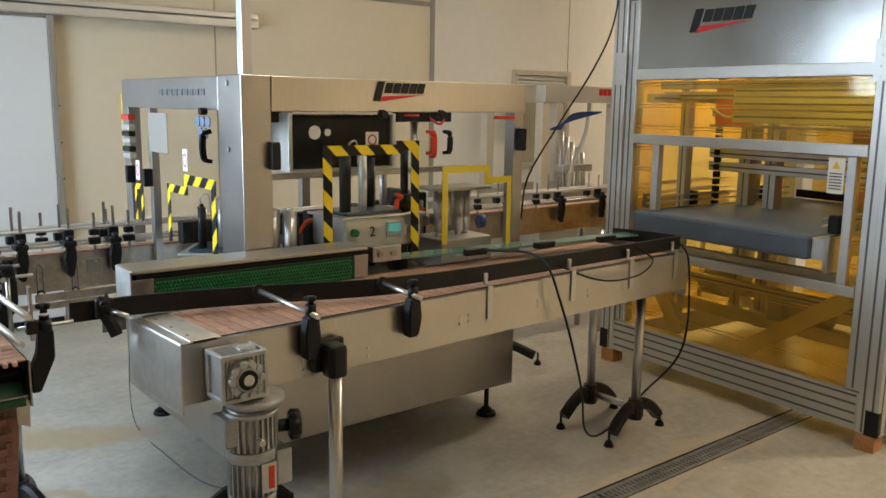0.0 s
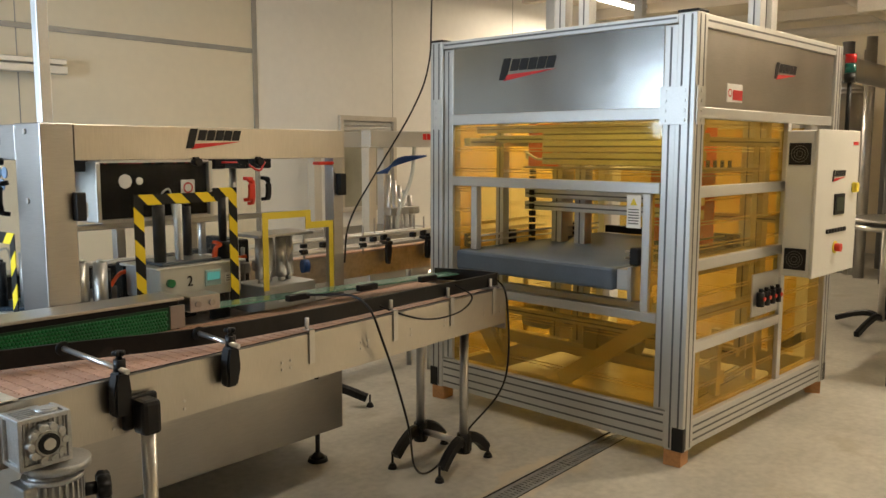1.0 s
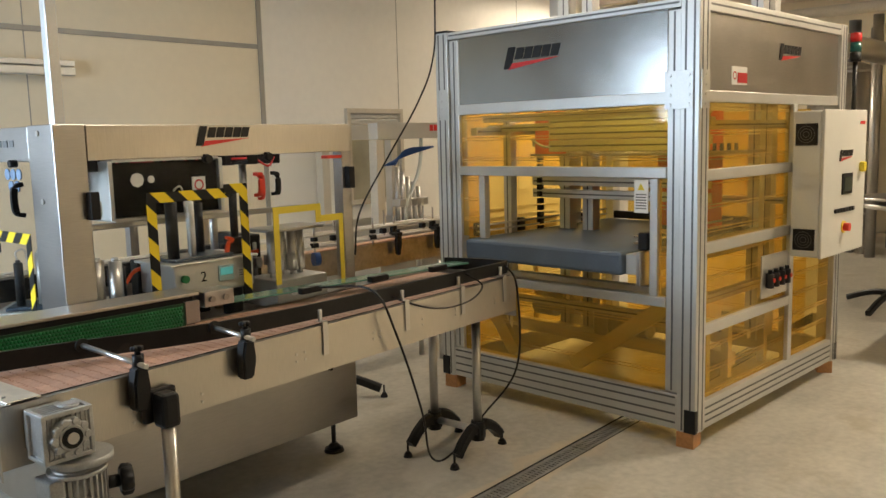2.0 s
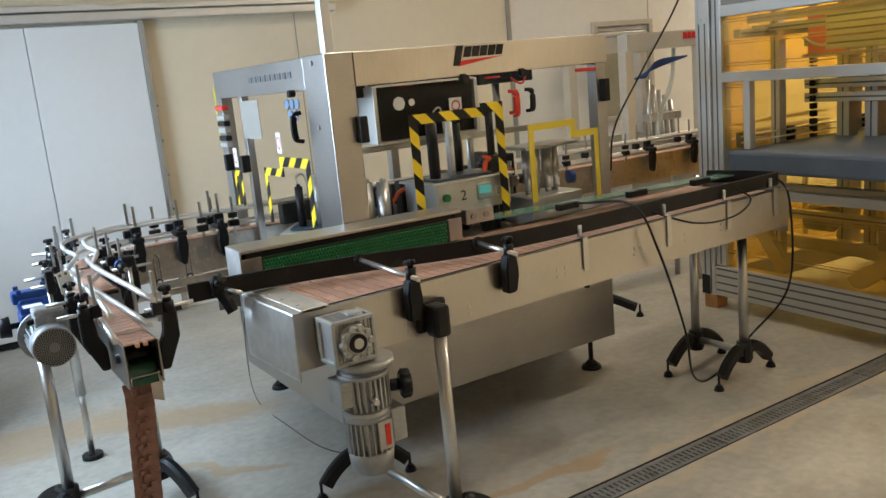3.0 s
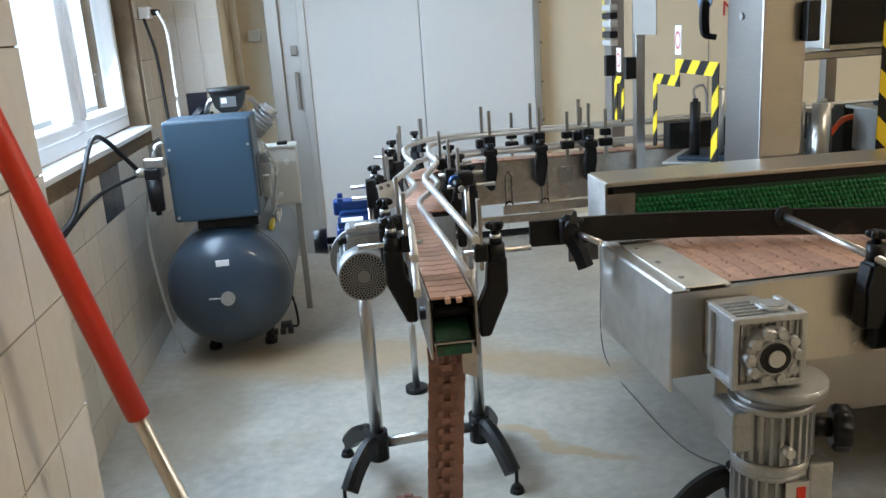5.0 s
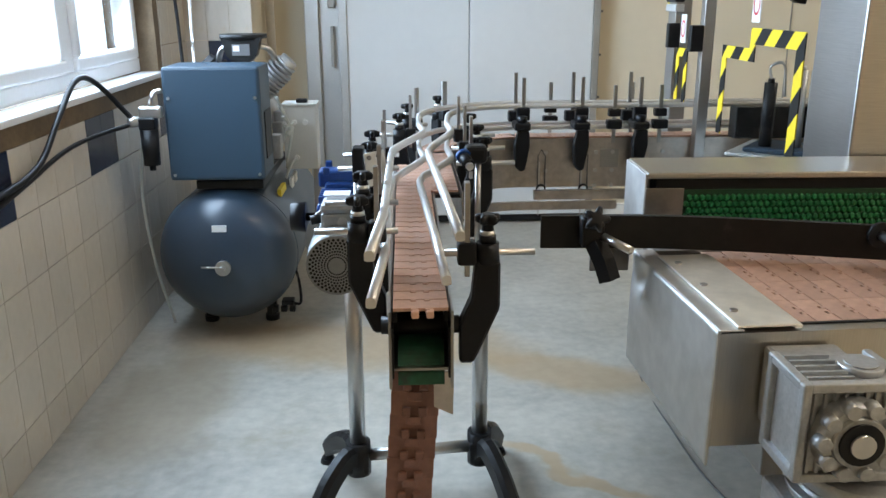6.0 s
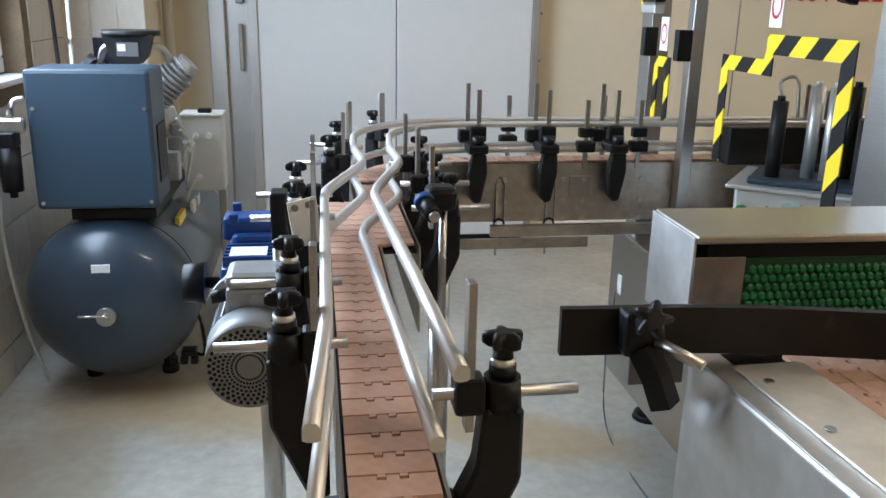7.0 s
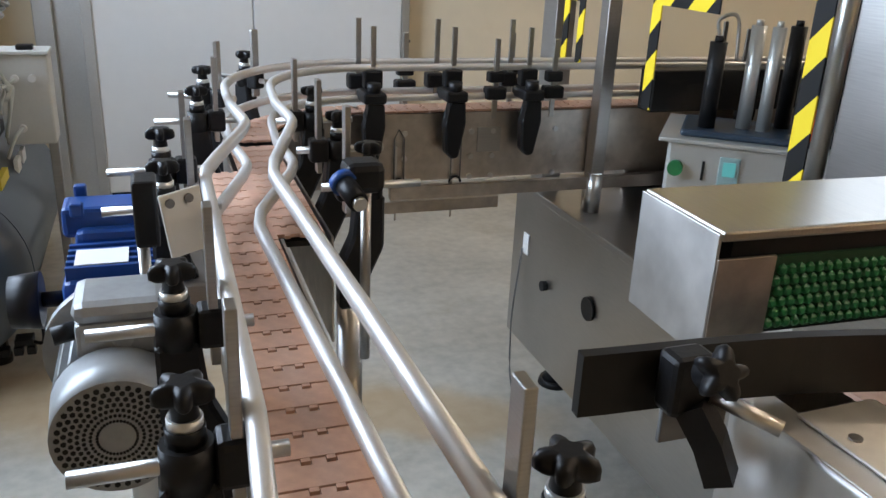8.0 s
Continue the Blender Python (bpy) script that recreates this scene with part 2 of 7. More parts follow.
MOTOR_BLUE = shader("blue_motor_paint", (0.012, 0.06, 0.24), 0.35, 0.0, 0.12, 12.0, 0.05)
MOTOR_GREY = shader("grey_motor_paint", (0.33, 0.34, 0.34), 0.40, 0.35, 0.12, 14.0, 0.08)
RED = shader("red_plastic", (0.62, 0.035, 0.012), 0.38, 0.0, 0.06)
ORANGE = shader("orange_guard", (0.80, 0.15, 0.02), 0.5, 0.0, 0.06)
ORANGE_LEVER = shader("orange_lever", (0.85, 0.10, 0.02), 0.4, 0.0, 0.04)
YELLOW = shader("yellow_tape", (0.78, 0.62, 0.05), 0.45, 0.0, 0.06)
CABINET = shader("light_grey_enamel", (0.62, 0.62, 0.58), 0.40, 0.0, 0.03)
WHITE = shader("white_label", (0.80, 0.80, 0.78), 0.5, 0.0, 0.02)
INK = shader("black_ink", (0.012, 0.012, 0.012), 0.45, 0.0, 0.05)
INK_GREY = shader("grey_ink", (0.14, 0.14, 0.14), 0.5, 0.0, 0.05)
INK_RED = shader("red_ink", (0.55, 0.02, 0.02), 0.45, 0.0, 0.05)
WOOD = shader("pine_block", (0.50, 0.25, 0.10), 0.6, 0.0, 0.2, 10.0, 0.1, 60.0, stretch=(8, 1, 1))
GRATE = shader("galvanised_grate", (0.36, 0.37, 0.37), 0.45, 0.7, 0.2, 12.0)
PIT = shader("drain_pit", (0.03, 0.03, 0.03), 0.9, 0.0, 0.2)
PIPE = shader("painted_pipe", (0.58, 0.52, 0.42), 0.5, 0.0, 0.1)
HOSE = shader("clear_hose", (0.55, 0.58, 0.55), 0.3, 0.0, 0.05)
AMBER = clear("amber_polycarbonate", (1.0, 0.865, 0.47), 0.08, 0.06)
GLASS = clear("clear_polycarbonate", (0.985, 0.99, 0.985), 0.008, edge=0.05)
SMOKE = shader("black_gloss_pane", (0.006, 0.006, 0.007), 0.10, 0.0, 0.1)
WINDOW = clear("window_glass", (0.97, 0.99, 1.0), 0.08)
SMOKE.node_tree.nodes["Principled BSDF"].inputs["Specular IOR Level"].default_value = 0.1
HAZ = hazard("hazard_tape", 8.2, 8.2)
TUBE = glow("fluorescent_tube", (1.0, 0.97, 0.90), 9.0)
LCD = glow("lcd_screen", (0.10, 0.42, 0.40), 0.35)

# ---------------- mesh tools ----------------


def box(bm, x0, x1, y0, y1, z0, z1, bevel=0.0):
    m = Matrix.Translation(((x0 + x1) / 2, (y0 + y1) / 2, (z0 + z1) / 2)) @ Matrix.Diagonal((abs(x1 - x0), abs(y1 - y0), abs(z1 - z0), 1))
    vs = bmesh.ops.create_cube(bm, size=1, matrix=m)["verts"]
    if bevel:
        es = list({e for v in vs for e in v.link_edges})
        bmesh.ops.bevel(bm, geom=es, offset=bevel, segments=2, affect="EDGES", profile=0.5)
    return bm


def turned(bm, m, start):
    """Moves all vertices but those in start."""
    bmesh.ops.transform(bm, matrix=m, verts=[v for v in bm.verts if not start or v not in start])


def cyl(bm, p0, p1, r, n=16, r2=None):
    p0, p1 = Vector(p0), Vector(p1)
    d = p1 - p0
    m = Matrix.Translation((p0 + p1) / 2) @ d.to_track_quat("Z", "Y").to_matrix().to_4x4()
    vs = bmesh.ops.create_cone(bm, cap_ends=True, segments=n, radius1=r, radius2=r if r2 is None else r2, depth=d.length, matrix=m)["verts"]
    for v in vs:
        for f in v.link_faces:
            f.smooth = len(f.verts) == 4
    return bm


def sweep(bm, pts, section, closed=False):
    """Sweeps a section (right, up) along points."""
    pts = [Vector(p) for p in pts]
    rings = []
    for i, p in enumerate(pts):
        d = (pts[min(i + 1, len(pts) - 1)] - pts[max(i - 1, 0)]).normalized()
        up = Vector((0, 0, 1)) if abs(d.z) < 0.95 else Vector((0, 1, 0))
        side = d.cross(up).normalized()
        up = side.cross(d).normalized()
        rings.append([bm.verts.new(p + side * a + up * b) for a, b in section])
    n = len(section)
    for r0, r1 in zip(rings, rings[1:]):
        for k in range(n):
            f = bm.faces.new((r0[k], r0[(k + 1) % n], r1[(k + 1) % n], r1[k]))
            f.smooth = n > 6
    bm.faces.new(rings[0][::-1])
    bm.faces.new(rings[-1])
    return bm


def ring(r, n=10):
    return [(r * math.cos(2 * math.pi * k / n), r * math.sin(2 * math.pi * k / n)) for k in range(n)]


def bar(w, h):
    return [(-w / 2, -h / 2), (w / 2, -h / 2), (w / 2, h / 2), (-w / 2, h / 2)]


def smooth(pts, n=6):
    """A smooth line through the points."""
    p = [Vector(q) for q in pts]
    p = [2 * p[0] - p[1], *p, 2 * p[-1] - p[-2]]
    out = []
    for a, b, c, d in zip(p, p[1:], p[2:], p[3:]):
        for k in range(n):
            t = k / n
            out.append(0.5 * (2 * b + (c - a) * t + (2 * a - 5 * b + 4 * c - d) * t * t + (3 * b - a - 3 * c + d) * t ** 3))
    return [*out, p[-2]]


def tube(bm, pts, r, n=8):
    return sweep(bm, pts, ring(r, n))


def prism(bm, outline, y0, y1):
    """An outline in x and z, pushed out from y0 to y1."""
    a = [bm.verts.new((x, y0, z)) for x, z in outline]
    b = [bm.verts.new((x, y1, z)) for x, z in outline]
    n = len(outline)
    bm.faces.new(a)
    bm.faces.new(b[::-1])
    for k in range(n):
        bm.faces.new((a[k], b[k], b[(k + 1) % n], a[(k + 1) % n]))
    return bm


def finish(name, bm, material):
    bmesh.ops.recalc_face_normals(bm, faces=bm.faces)
    me = bpy.data.meshes.new(name)
    bm.to_mesh(me)
    bm.free()
    for mm in material if isinstance(material, (list, tuple)) else (material,):
        me.materials.append(mm)
    return me


def part(name, bm, material, parent, label=""):
    ob = new(name, finish(name, bm, material))
    ob.parent = parent
    return tagged(ob, label)


def piece(name, mesh, parent, m):
    ob = new(name, mesh)
    ob.parent = parent
    ob.matrix_basis = m
    return ob


def thing(name, label, category, m=None, group=""):
    ob = new(name)
    ob.empty_display_size = 0.1
    ob.matrix_basis = m or Matrix()
    return tagged(ob, label, category, group)


def solid(name, bm, material, label, category, m=None, kind="", group=""):
    ob = new(name, finish(name, bm, material))
    ob.matrix_basis = m or Matrix()
    return tagged(ob, label, category, group, kind)


def B():
    return bmesh.new()


def lettering(text, size, material, parent, m, name="lettering"):
    cu = bpy.data.curves.new(name, "FONT")
    cu.body, cu.size, cu.extrude = text, size, 0.0006
    tmp = new(name + "_curve", cu)
    me = bpy.data.meshes.new_from_object(tmp.evaluated_get(bpy.context.evaluated_depsgraph_get()))
    bpy.data.objects.remove(tmp)
    me.materials.clear()
    me.materials.append(material)
    return piece(name, me, parent, m)


def logo(parent, m, w):
    """A dark slanted wordmark over a red wedge, as plain shapes, in x and z of its own."""
    h, lean = w * 0.22, 0.30

    def slab(x0, x1, z0, z1):
        bm = prism(B(), [(x0 + z0 * lean, z0), (x1 + z0 * lean, z0), (x1 + z1 * lean, z1), (x0 + z1 * lean, z1)], -0.0012, 0.0)
        piece("mark", finish("mark", bm, INK), parent, m)
    slab(0.0, w * 0.13, -h * 0.35, h)
    for k in range(5):
        slab(w * (0.165 + k * 0.155), w * (0.30 + k * 0.155), h * 0.2, h * 0.92)
    bm = B()
    prism(bm, [(w * 0.06, -h * 0.42), (w * 0.98, h * 0.14), (w * 0.14, -h * 0.02)], -0.0012, 0.0)
    piece("wedge", finish("wedge", bm, INK_RED), parent, m)

# ---------------- the room ----------------
WEST, NORTH, HIGH, EAST, SOUTH = -0.54, 5.70, 3.55, 14.0, -3.0
DRAIN_Y0, DRAIN_Y1, DRAIN_X0, DRAIN_X1 = 1.49, 1.61, 1.68, 7.6
bm = B()
for x0, x1, y0, y1 in ((-0.8, EAST, SOUTH, DRAIN_Y0), (-0.8, EAST, DRAIN_Y1, 5.9), (-0.8, DRAIN_X0, DRAIN_Y0, DRAIN_Y1), (DRAIN_X1, EAST, DRAIN_Y0, DRAIN_Y1)):
    box(bm, x0, x1, y0, y1, -0.12, 0.0)
floor = solid("floor", bm, FLOOR, "sealed concrete floor, pale grey-beige with rusty stains", "floor", kind="structure")
bm = box(B(), -40, -0.8, -30, 40, -0.9, -0.8)
solid("ground", bm, PIPE, "pale yard ground outside the window", "ground", kind="structure")

bm = box(B(), -9.1, -9.0, -14, 90, -0.8, 30)
solid("backdrop", bm, glow("bright_overcast", (0.80, 0.91, 1.0), 1.5), "bright overcast distance outside the window", "backdrop", kind="structure")

drain = tagged(new("floor_drain"), "slotted galvanised drain channel let into the floor", "drain", kind="structure")
bm = B()
box(bm, DRAIN_X0, DRAIN_X1, DRAIN_Y0, DRAIN_Y1, -0.11, -0.10)
box(bm, DRAIN_X0, DRAIN_X1, DRAIN_Y0, DRAIN_Y0 + 0.006, -0.10, 0.001)
box(bm, DRAIN_X0, DRAIN_X1, DRAIN_Y1 - 0.006, DRAIN_Y1, -0.10, 0.001)
part("channel", bm, PIT, drain)
for k in range(int((DRAIN_X1 - DRAIN_X0) / 1.0)):
    a = DRAIN_X0 + k * 1.0
    bm = B()
    for s in range(40):
        x = a + 0.008 + s * 0.0247
        box(bm, x, x + 0.0165, DRAIN_Y0 + 0.028, DRAIN_Y1 - 0.028, -0.022, -0.004)
    for y in (DRAIN_Y0 + 0.006, DRAIN_Y0 + 0.056, DRAIN_Y1 - 0.028):
        box(bm, a + 0.003, a + 0.997, y, y + (0.022 if y != DRAIN_Y0 + 0.056 else 0.008), -0.022, -0.003)
    part("grating", bm, GRATE, drain)

# tiled west wall: a deep niche with a window between two piers
NEAR_X, NEAR_Y, FAR_X, FAR_Y = -0.07, 1.64, -0.19, 5.10
W0, W1, WZ0, WZ1 = 2.30, 4.58, 1.00, 2.35
bm = B()
box(bm, WEST - 0.22, WEST, NEAR_Y, W0, 0, HIGH)
box(bm, WEST - 0.22, WEST, W1, FAR_Y, 0, HIGH)
box(bm, WEST - 0.22, WEST, W0, W1, 0, WZ0)
box(bm, WEST - 0.22, WEST, W0, W1, WZ1, HIGH)
wall_west = solid("wall_west", bm, GROUT, "niche wall of glazed cream tiles under a window", "wall", kind="structure")
bm = box(B(), WEST - 0.22, NEAR_X, SOUTH, NEAR_Y, 0, HIGH)
wall_pier = solid("wall_west_pier", bm, GROUT, "cream glazed tile pier with brown grout", "wall", kind="structure")
bm = box(B(), WEST - 0.22, FAR_X, FAR_Y, NORTH + 0.1, 0, HIGH)
wall_return = solid("wall_north_pier", bm, WALL, "cream pier, tiled on its niche side", "wall", kind="structure")

bm = B()
box(bm, FAR_X, 5.0, NORTH, NORTH + 0.12, 0, HIGH)
wall_north = solid("wall_north", bm, WALL, "cream insulated panel wall", "wall", kind="structure")
bm = box(B(), 5.0, EAST, NORTH - 0.004, NORTH + 0.12, 0, HIGH)
wall_pale = solid("wall_north_pale", bm, WALL_PALE, "pale grey panel wall with a small hatch", "wall", kind="structure")
bm = box(B(), EAST, EAST + 0.1, SOUTH, NORTH + 0.1, 0, HIGH)
solid("wall_east", bm, WALL, "cream end wall of the hall", "wall", kind="structure")
bm = box(B(), -0.8, EAST, SOUTH - 0.1, SOUTH, 0, HIGH)
solid("wall_south", bm, WALL, "cream wall behind the walk", "wall", kind="structure")
bm = box(B(), -0.8, EAST + 0.1, SOUTH - 0.1, NORTH + 0.12, HIGH, HIGH + 0.1)
for k in range(7):
    box(bm, 2.0 + k * 1.8, 2.12 + k * 1.8, SOUTH, NORTH, HIGH - 0.14, HIGH + 0.004)
solid("ceiling", bm, CEIL, "cream painted ceiling with cross beams", "ceiling", kind="structure")

# wall trims
trim = tagged(new("trim"), "grey cover strips on the panel joints", "trim", kind="structure")
bm = box(B(), 1.75, 4.97, NORTH - 0.012, NORTH - 0.001, 2.42, 2.46, 0.003)
part("cover_strip", bm, TRIM, trim)
bm = box(B(), 4.97, 5.02, NORTH - 0.016, NORTH - 0.005, 0, HIGH, 0.003)
part("cover_strip", bm, TRIM, trim)
for x in (2.9, 6.8, 9.0):
    bm = box(B(), x, x + 0.008, NORTH - (0.003 if x < 5 else 0.007), NORTH - (0.0005 if x < 5 else 0.0045), 0, HIGH)
    part("panel_joint", bm, TRIM, trim)
bm = box(B(), FAR_X + 0.002, 5.0, NORTH - 0.02, NORTH - 0.001, 0, 0.09, 0.004)
solid("baseboard", bm, WALL_PALE, "low pale skirting along the panel wall", "skirting", kind="structure")

# sliding door
door = tagged(new("door_1"), "large white insulated sliding door, shut", "door", kind="structure")
bm = B()
box(bm, 0.26, 0.965, 5.60, 5.67, 0.05, 2.08, 0.006)
box(bm, 0.969, 1.69, 5.60, 5.67, 0.05, 2.08, 0.006)
part("door_leaf", bm, DOOR, door)
bm = box(B(), 1.69, 1.73, 5.59, 5.69, 0.04, 2.10, 0.004)
part("edge_strip", bm, TRIM, door, "grey aluminium edge strip")
bm = B()
box(bm, 0.02, 0.10, 5.60, 5.70, 0, 2.6, 0.005)
box(bm, 0.10, 0.23, 5.64, 5.70, 0, 2.5, 0.004)
box(bm, 0.215, 0.262, 5.585, 5.66, 0.0, 2.2, 0.004)
part("door_jamb", bm, ALU, door, "grey metal door jamb")
bm = B()
box(bm, 0.10, 3.2, 5.55, 5.62, 2.10, 2.16, 0.008)
box(bm, 0.10, 3.2, 5.56, 5.69, 2.17, 2.21, 0.004)
part("door_track", bm, ALU, door, "aluminium overhead door track")
bm = B()
box(bm, 0.26, 0.44, 5.585, 5.60, 1.80, 1.815, 0.003)
box(bm, 0.165, 0.185, 5.60, 5.64, 0.95, 1.18, 0.004)
box(bm, 0.155, 0.195, 5.61, 5.64, 1.28, 1.34, 0.005)
part("door_handle", bm, TRIM, door, "worn grey latch")
bm = B()
for z in (0.75, 1.0, 1.25, 1.5):
    box(bm, 1.73, 1.76, 5.67, 5.695, z, z + 0.012)
part("bolt", bm, INK_GREY, door)
bm = box(B(), 0.27, 1.68, 5.605, 5.66, 0.012, 0.048)
part("bottom_seal", bm, BLACK, door, "black rubber bottom seal")

# hatch on the pale wall
hatch = tagged(new("window_2"), "small framed hatch with a roller shutter in the pale wall", "hatch", kind="structure")
HX0, HX1, HZ0, HZ1 = 6.0, 6.82, 0.92, 1.90
bm = B()
for a, b, c, d in ((HX0, HX1, HZ1 - 0.05, HZ1), (HX0, HX1, HZ0, HZ0 + 0.05), (HX0, HX0 + 0.05, HZ0 + 0.05, HZ1 - 0.05), (HX1 - 0.05, HX1, HZ0 + 0.05, HZ1 - 0.05)):
    box(bm, a, b, NORTH - 0.05, NORTH - 0.006, c, d, 0.004)
part("window_frame", bm, PIPE, hatch)
for k in range(4):
    z = HZ1 - 0.10 - k * 0.055
    bm = box(B(), HX0 + 0.06, HX1 - 0.06, NORTH - 0.035, NORTH - 0.008, z, z + 0.045, 0.008)
    part("slat", bm, ALU, hatch)
bm = box(B(), HX0 + 0.05, HX1 - 0.05, NORTH - 0.012, NORTH - 0.006, HZ0 + 0.05, HZ1 - 0.28)
part("pane", bm, shader("dim_hatch", (0.38, 0.36, 0.27), 0.3), hatch, "dull olive pane")

# window in the niche
win = tagged(new("window_1"), "white plastic window full of daylight over a tiled sill", "window", kind="structure")
FX0, FX1 = WEST - 0.15, WEST - 0.08
bm = B()
for a, b, c, d in ((W0, W1, WZ0 + 0.02, WZ0 + 0.08), (W0, W1, WZ1 - 0.06, WZ1), (W0, W0 + 0.06, WZ0 + 0.08, WZ1 - 0.06), (W1 - 0.06, W1, WZ0 + 0.08, WZ1 - 0.06), (3.70, 3.80, WZ0 + 0.08, WZ1 - 0.06)):
    box(bm, FX0, FX1, a, b, c, d, 0.008)
part("window_frame", bm, PVC, win)
for a, b in ((W0 + 0.06, 3.70), (3.80, W1 - 0.06)):
    bm = B()
    for p, q, c, d in ((a, b, WZ0 + 0.08, WZ0 + 0.13), (a, b, WZ1 - 0.11, WZ1 - 0.06), (a, a + 0.05, WZ0 + 0.13, WZ1 - 0.11), (b - 0.05, b, WZ0 + 0.13, WZ1 - 0.11)):
        box(bm, FX0 - 0.0, FX1 + 0.015, p, q, c, d, 0.01)
    part("sash", bm, PVC, win)
    bm = box(B(), FX0 + 0.03, FX0 + 0.036, a + 0.05, b - 0.05, WZ0 + 0.13, WZ1 - 0.11)
    ob = part("pane", bm, WINDOW, win, "clear glass")
    ob.visible_shadow = False
bm = box(B(), FX1, WEST + 0.025, W0, W1, WZ0 - 0.006, WZ0 + 0.018, 0.005)
part("window_sill", bm, PVC, win, "white sill")


# ---------------- chain-slat, stand and bracket kinds ----------------
def slat_mesh(name, width, pitch, material, thick=0.005):
    bm = B()
    w, g = width / 2, pitch - 0.0024
    box(bm, -w, w, 0.0, g * 0.78, -thick, 0.0)
    for a, b in ((-w, -w * 0.36), (-w * 0.14, w * 0.14), (w * 0.36, w)):
        box(bm, a, b, g * 0.78 - 0.0005, g, -thick, -0.0003)
    for a, b in ((-w * 0.34, -w * 0.16), (w * 0.16, w * 0.34)):
        box(bm, a, b, -g * 0.14, 0.0005, -thick, -0.0003)
    return finish(name, bm, material)


PITCH = 0.0381
SLAT = slat_mesh("slat", 0.0815, PITCH, CHAIN)
TABLE_SLAT = slat_mesh("slat", 0.0825, PITCH, CHAIN_TABLE)


def arched_leg(hub, foot):
    """A black arched leg from a hub to a levelling foot."""
    hub, foot = Vector(hub), Vector(foot)
    d = foot - hub
    pts = [hub, hub + d * 0.25 + Vector((0, 0, 0.045)), hub + d * 0.62 + Vector((0, 0, 0.035)), Vector((foot.x, foot.y, 0.052)) - d.normalized() * 0.02]
    line = smooth(pts, 4)
    bm = B()
    sweep(bm, line, [(-0.021, -0.024), (0.021, -0.024), (0.021, 0.014), (0.010, 0.026), (-0.010, 0.026), (-0.021, 0.014)])
    return bm


def stand(name, label, poles, tops, feet, group="conveyor stands"):
    """Two poles in black hubs, joined by a tube, on four arched legs. poles: two (x, y); feet: two pairs."""
    th = thing(name, label, "stand", group=group)
    hz = 0.135
    for (px, py), top, pair in zip(poles, tops, feet):
        bm = cyl(B(), (px, py, hz - 0.03), (px, py, top), 0.0215, 20)
        part("pole", bm, STEEL_BRIGHT, th, "polished steel pole")
        bm = cyl(B(), (px, py, hz - 0.05), (px, py, hz + 0.045), 0.034, 14)
        box(bm, px - 0.03, px + 0.03, py - 0.03, py + 0.03, hz - 0.045, hz + 0.02, 0.008)
        part("hub", bm, BLACK, th)
        for fx, fy in pair:
            leg = part("leg", arched_leg((px, py, hz - 0.01), (fx, fy, 0.05)), BLACK, th, "black arched plastic leg")
            bm = cyl(B(), (fx, fy, 0.012), (fx, fy, 0.075), 0.006, 8)
            cyl(bm, (fx, fy, 0.0), (fx, fy, 0.016), 0.024, 16, 0.019)
            cyl(bm, (fx, fy, 0.016), (fx, fy, 0.028), 0.019, 14, 0.010)
            part("foot", bm, BLACK, leg)
    (ax, ay), (bx, by) = poles
    bm = cyl(B(), (ax, ay, hz), (bx, by, hz), 0.017, 16)
    part("cross_tube", bm, STEEL_BRIGHT, th, "polished steel cross tube")
    return th


def star_knob(bm, x, y, z, s=1.0):
    """A five-lobed knob on a neck, z at its neck's foot; one closed mesh."""
    n = 40
    rows = [(0.0100, 0.0, 0.0), (0.0085, 0.012, 0.0), (0.0125, 0.013, 0.26), (0.0152, 0.016, 0.32), (0.0154, 0.023, 0.32), (0.0140, 0.0265, 0.30), (0.0085, 0.0285, 0.12)]
    rings = []
    for r, h, lobe in rows:
        rings.append([bm.verts.new((x + s * r * (1 + lobe * math.cos(5 * q)) * math.cos(q), y + s * r * (1 + lobe * math.cos(5 * q)) * math.sin(q), z + s * h)) for q in [2 * math.pi * k / n for k in range(n)]])
    for r0, r1 in zip(rings, rings[1:]):
        for k in range(n):
            bm.faces.new((r0[k], r0[(k + 1) % n], r1[(k + 1) % n], r1[k])).smooth = True
    bm.faces.new(rings[0][::-1])
    bm.faces.new(rings[-1])


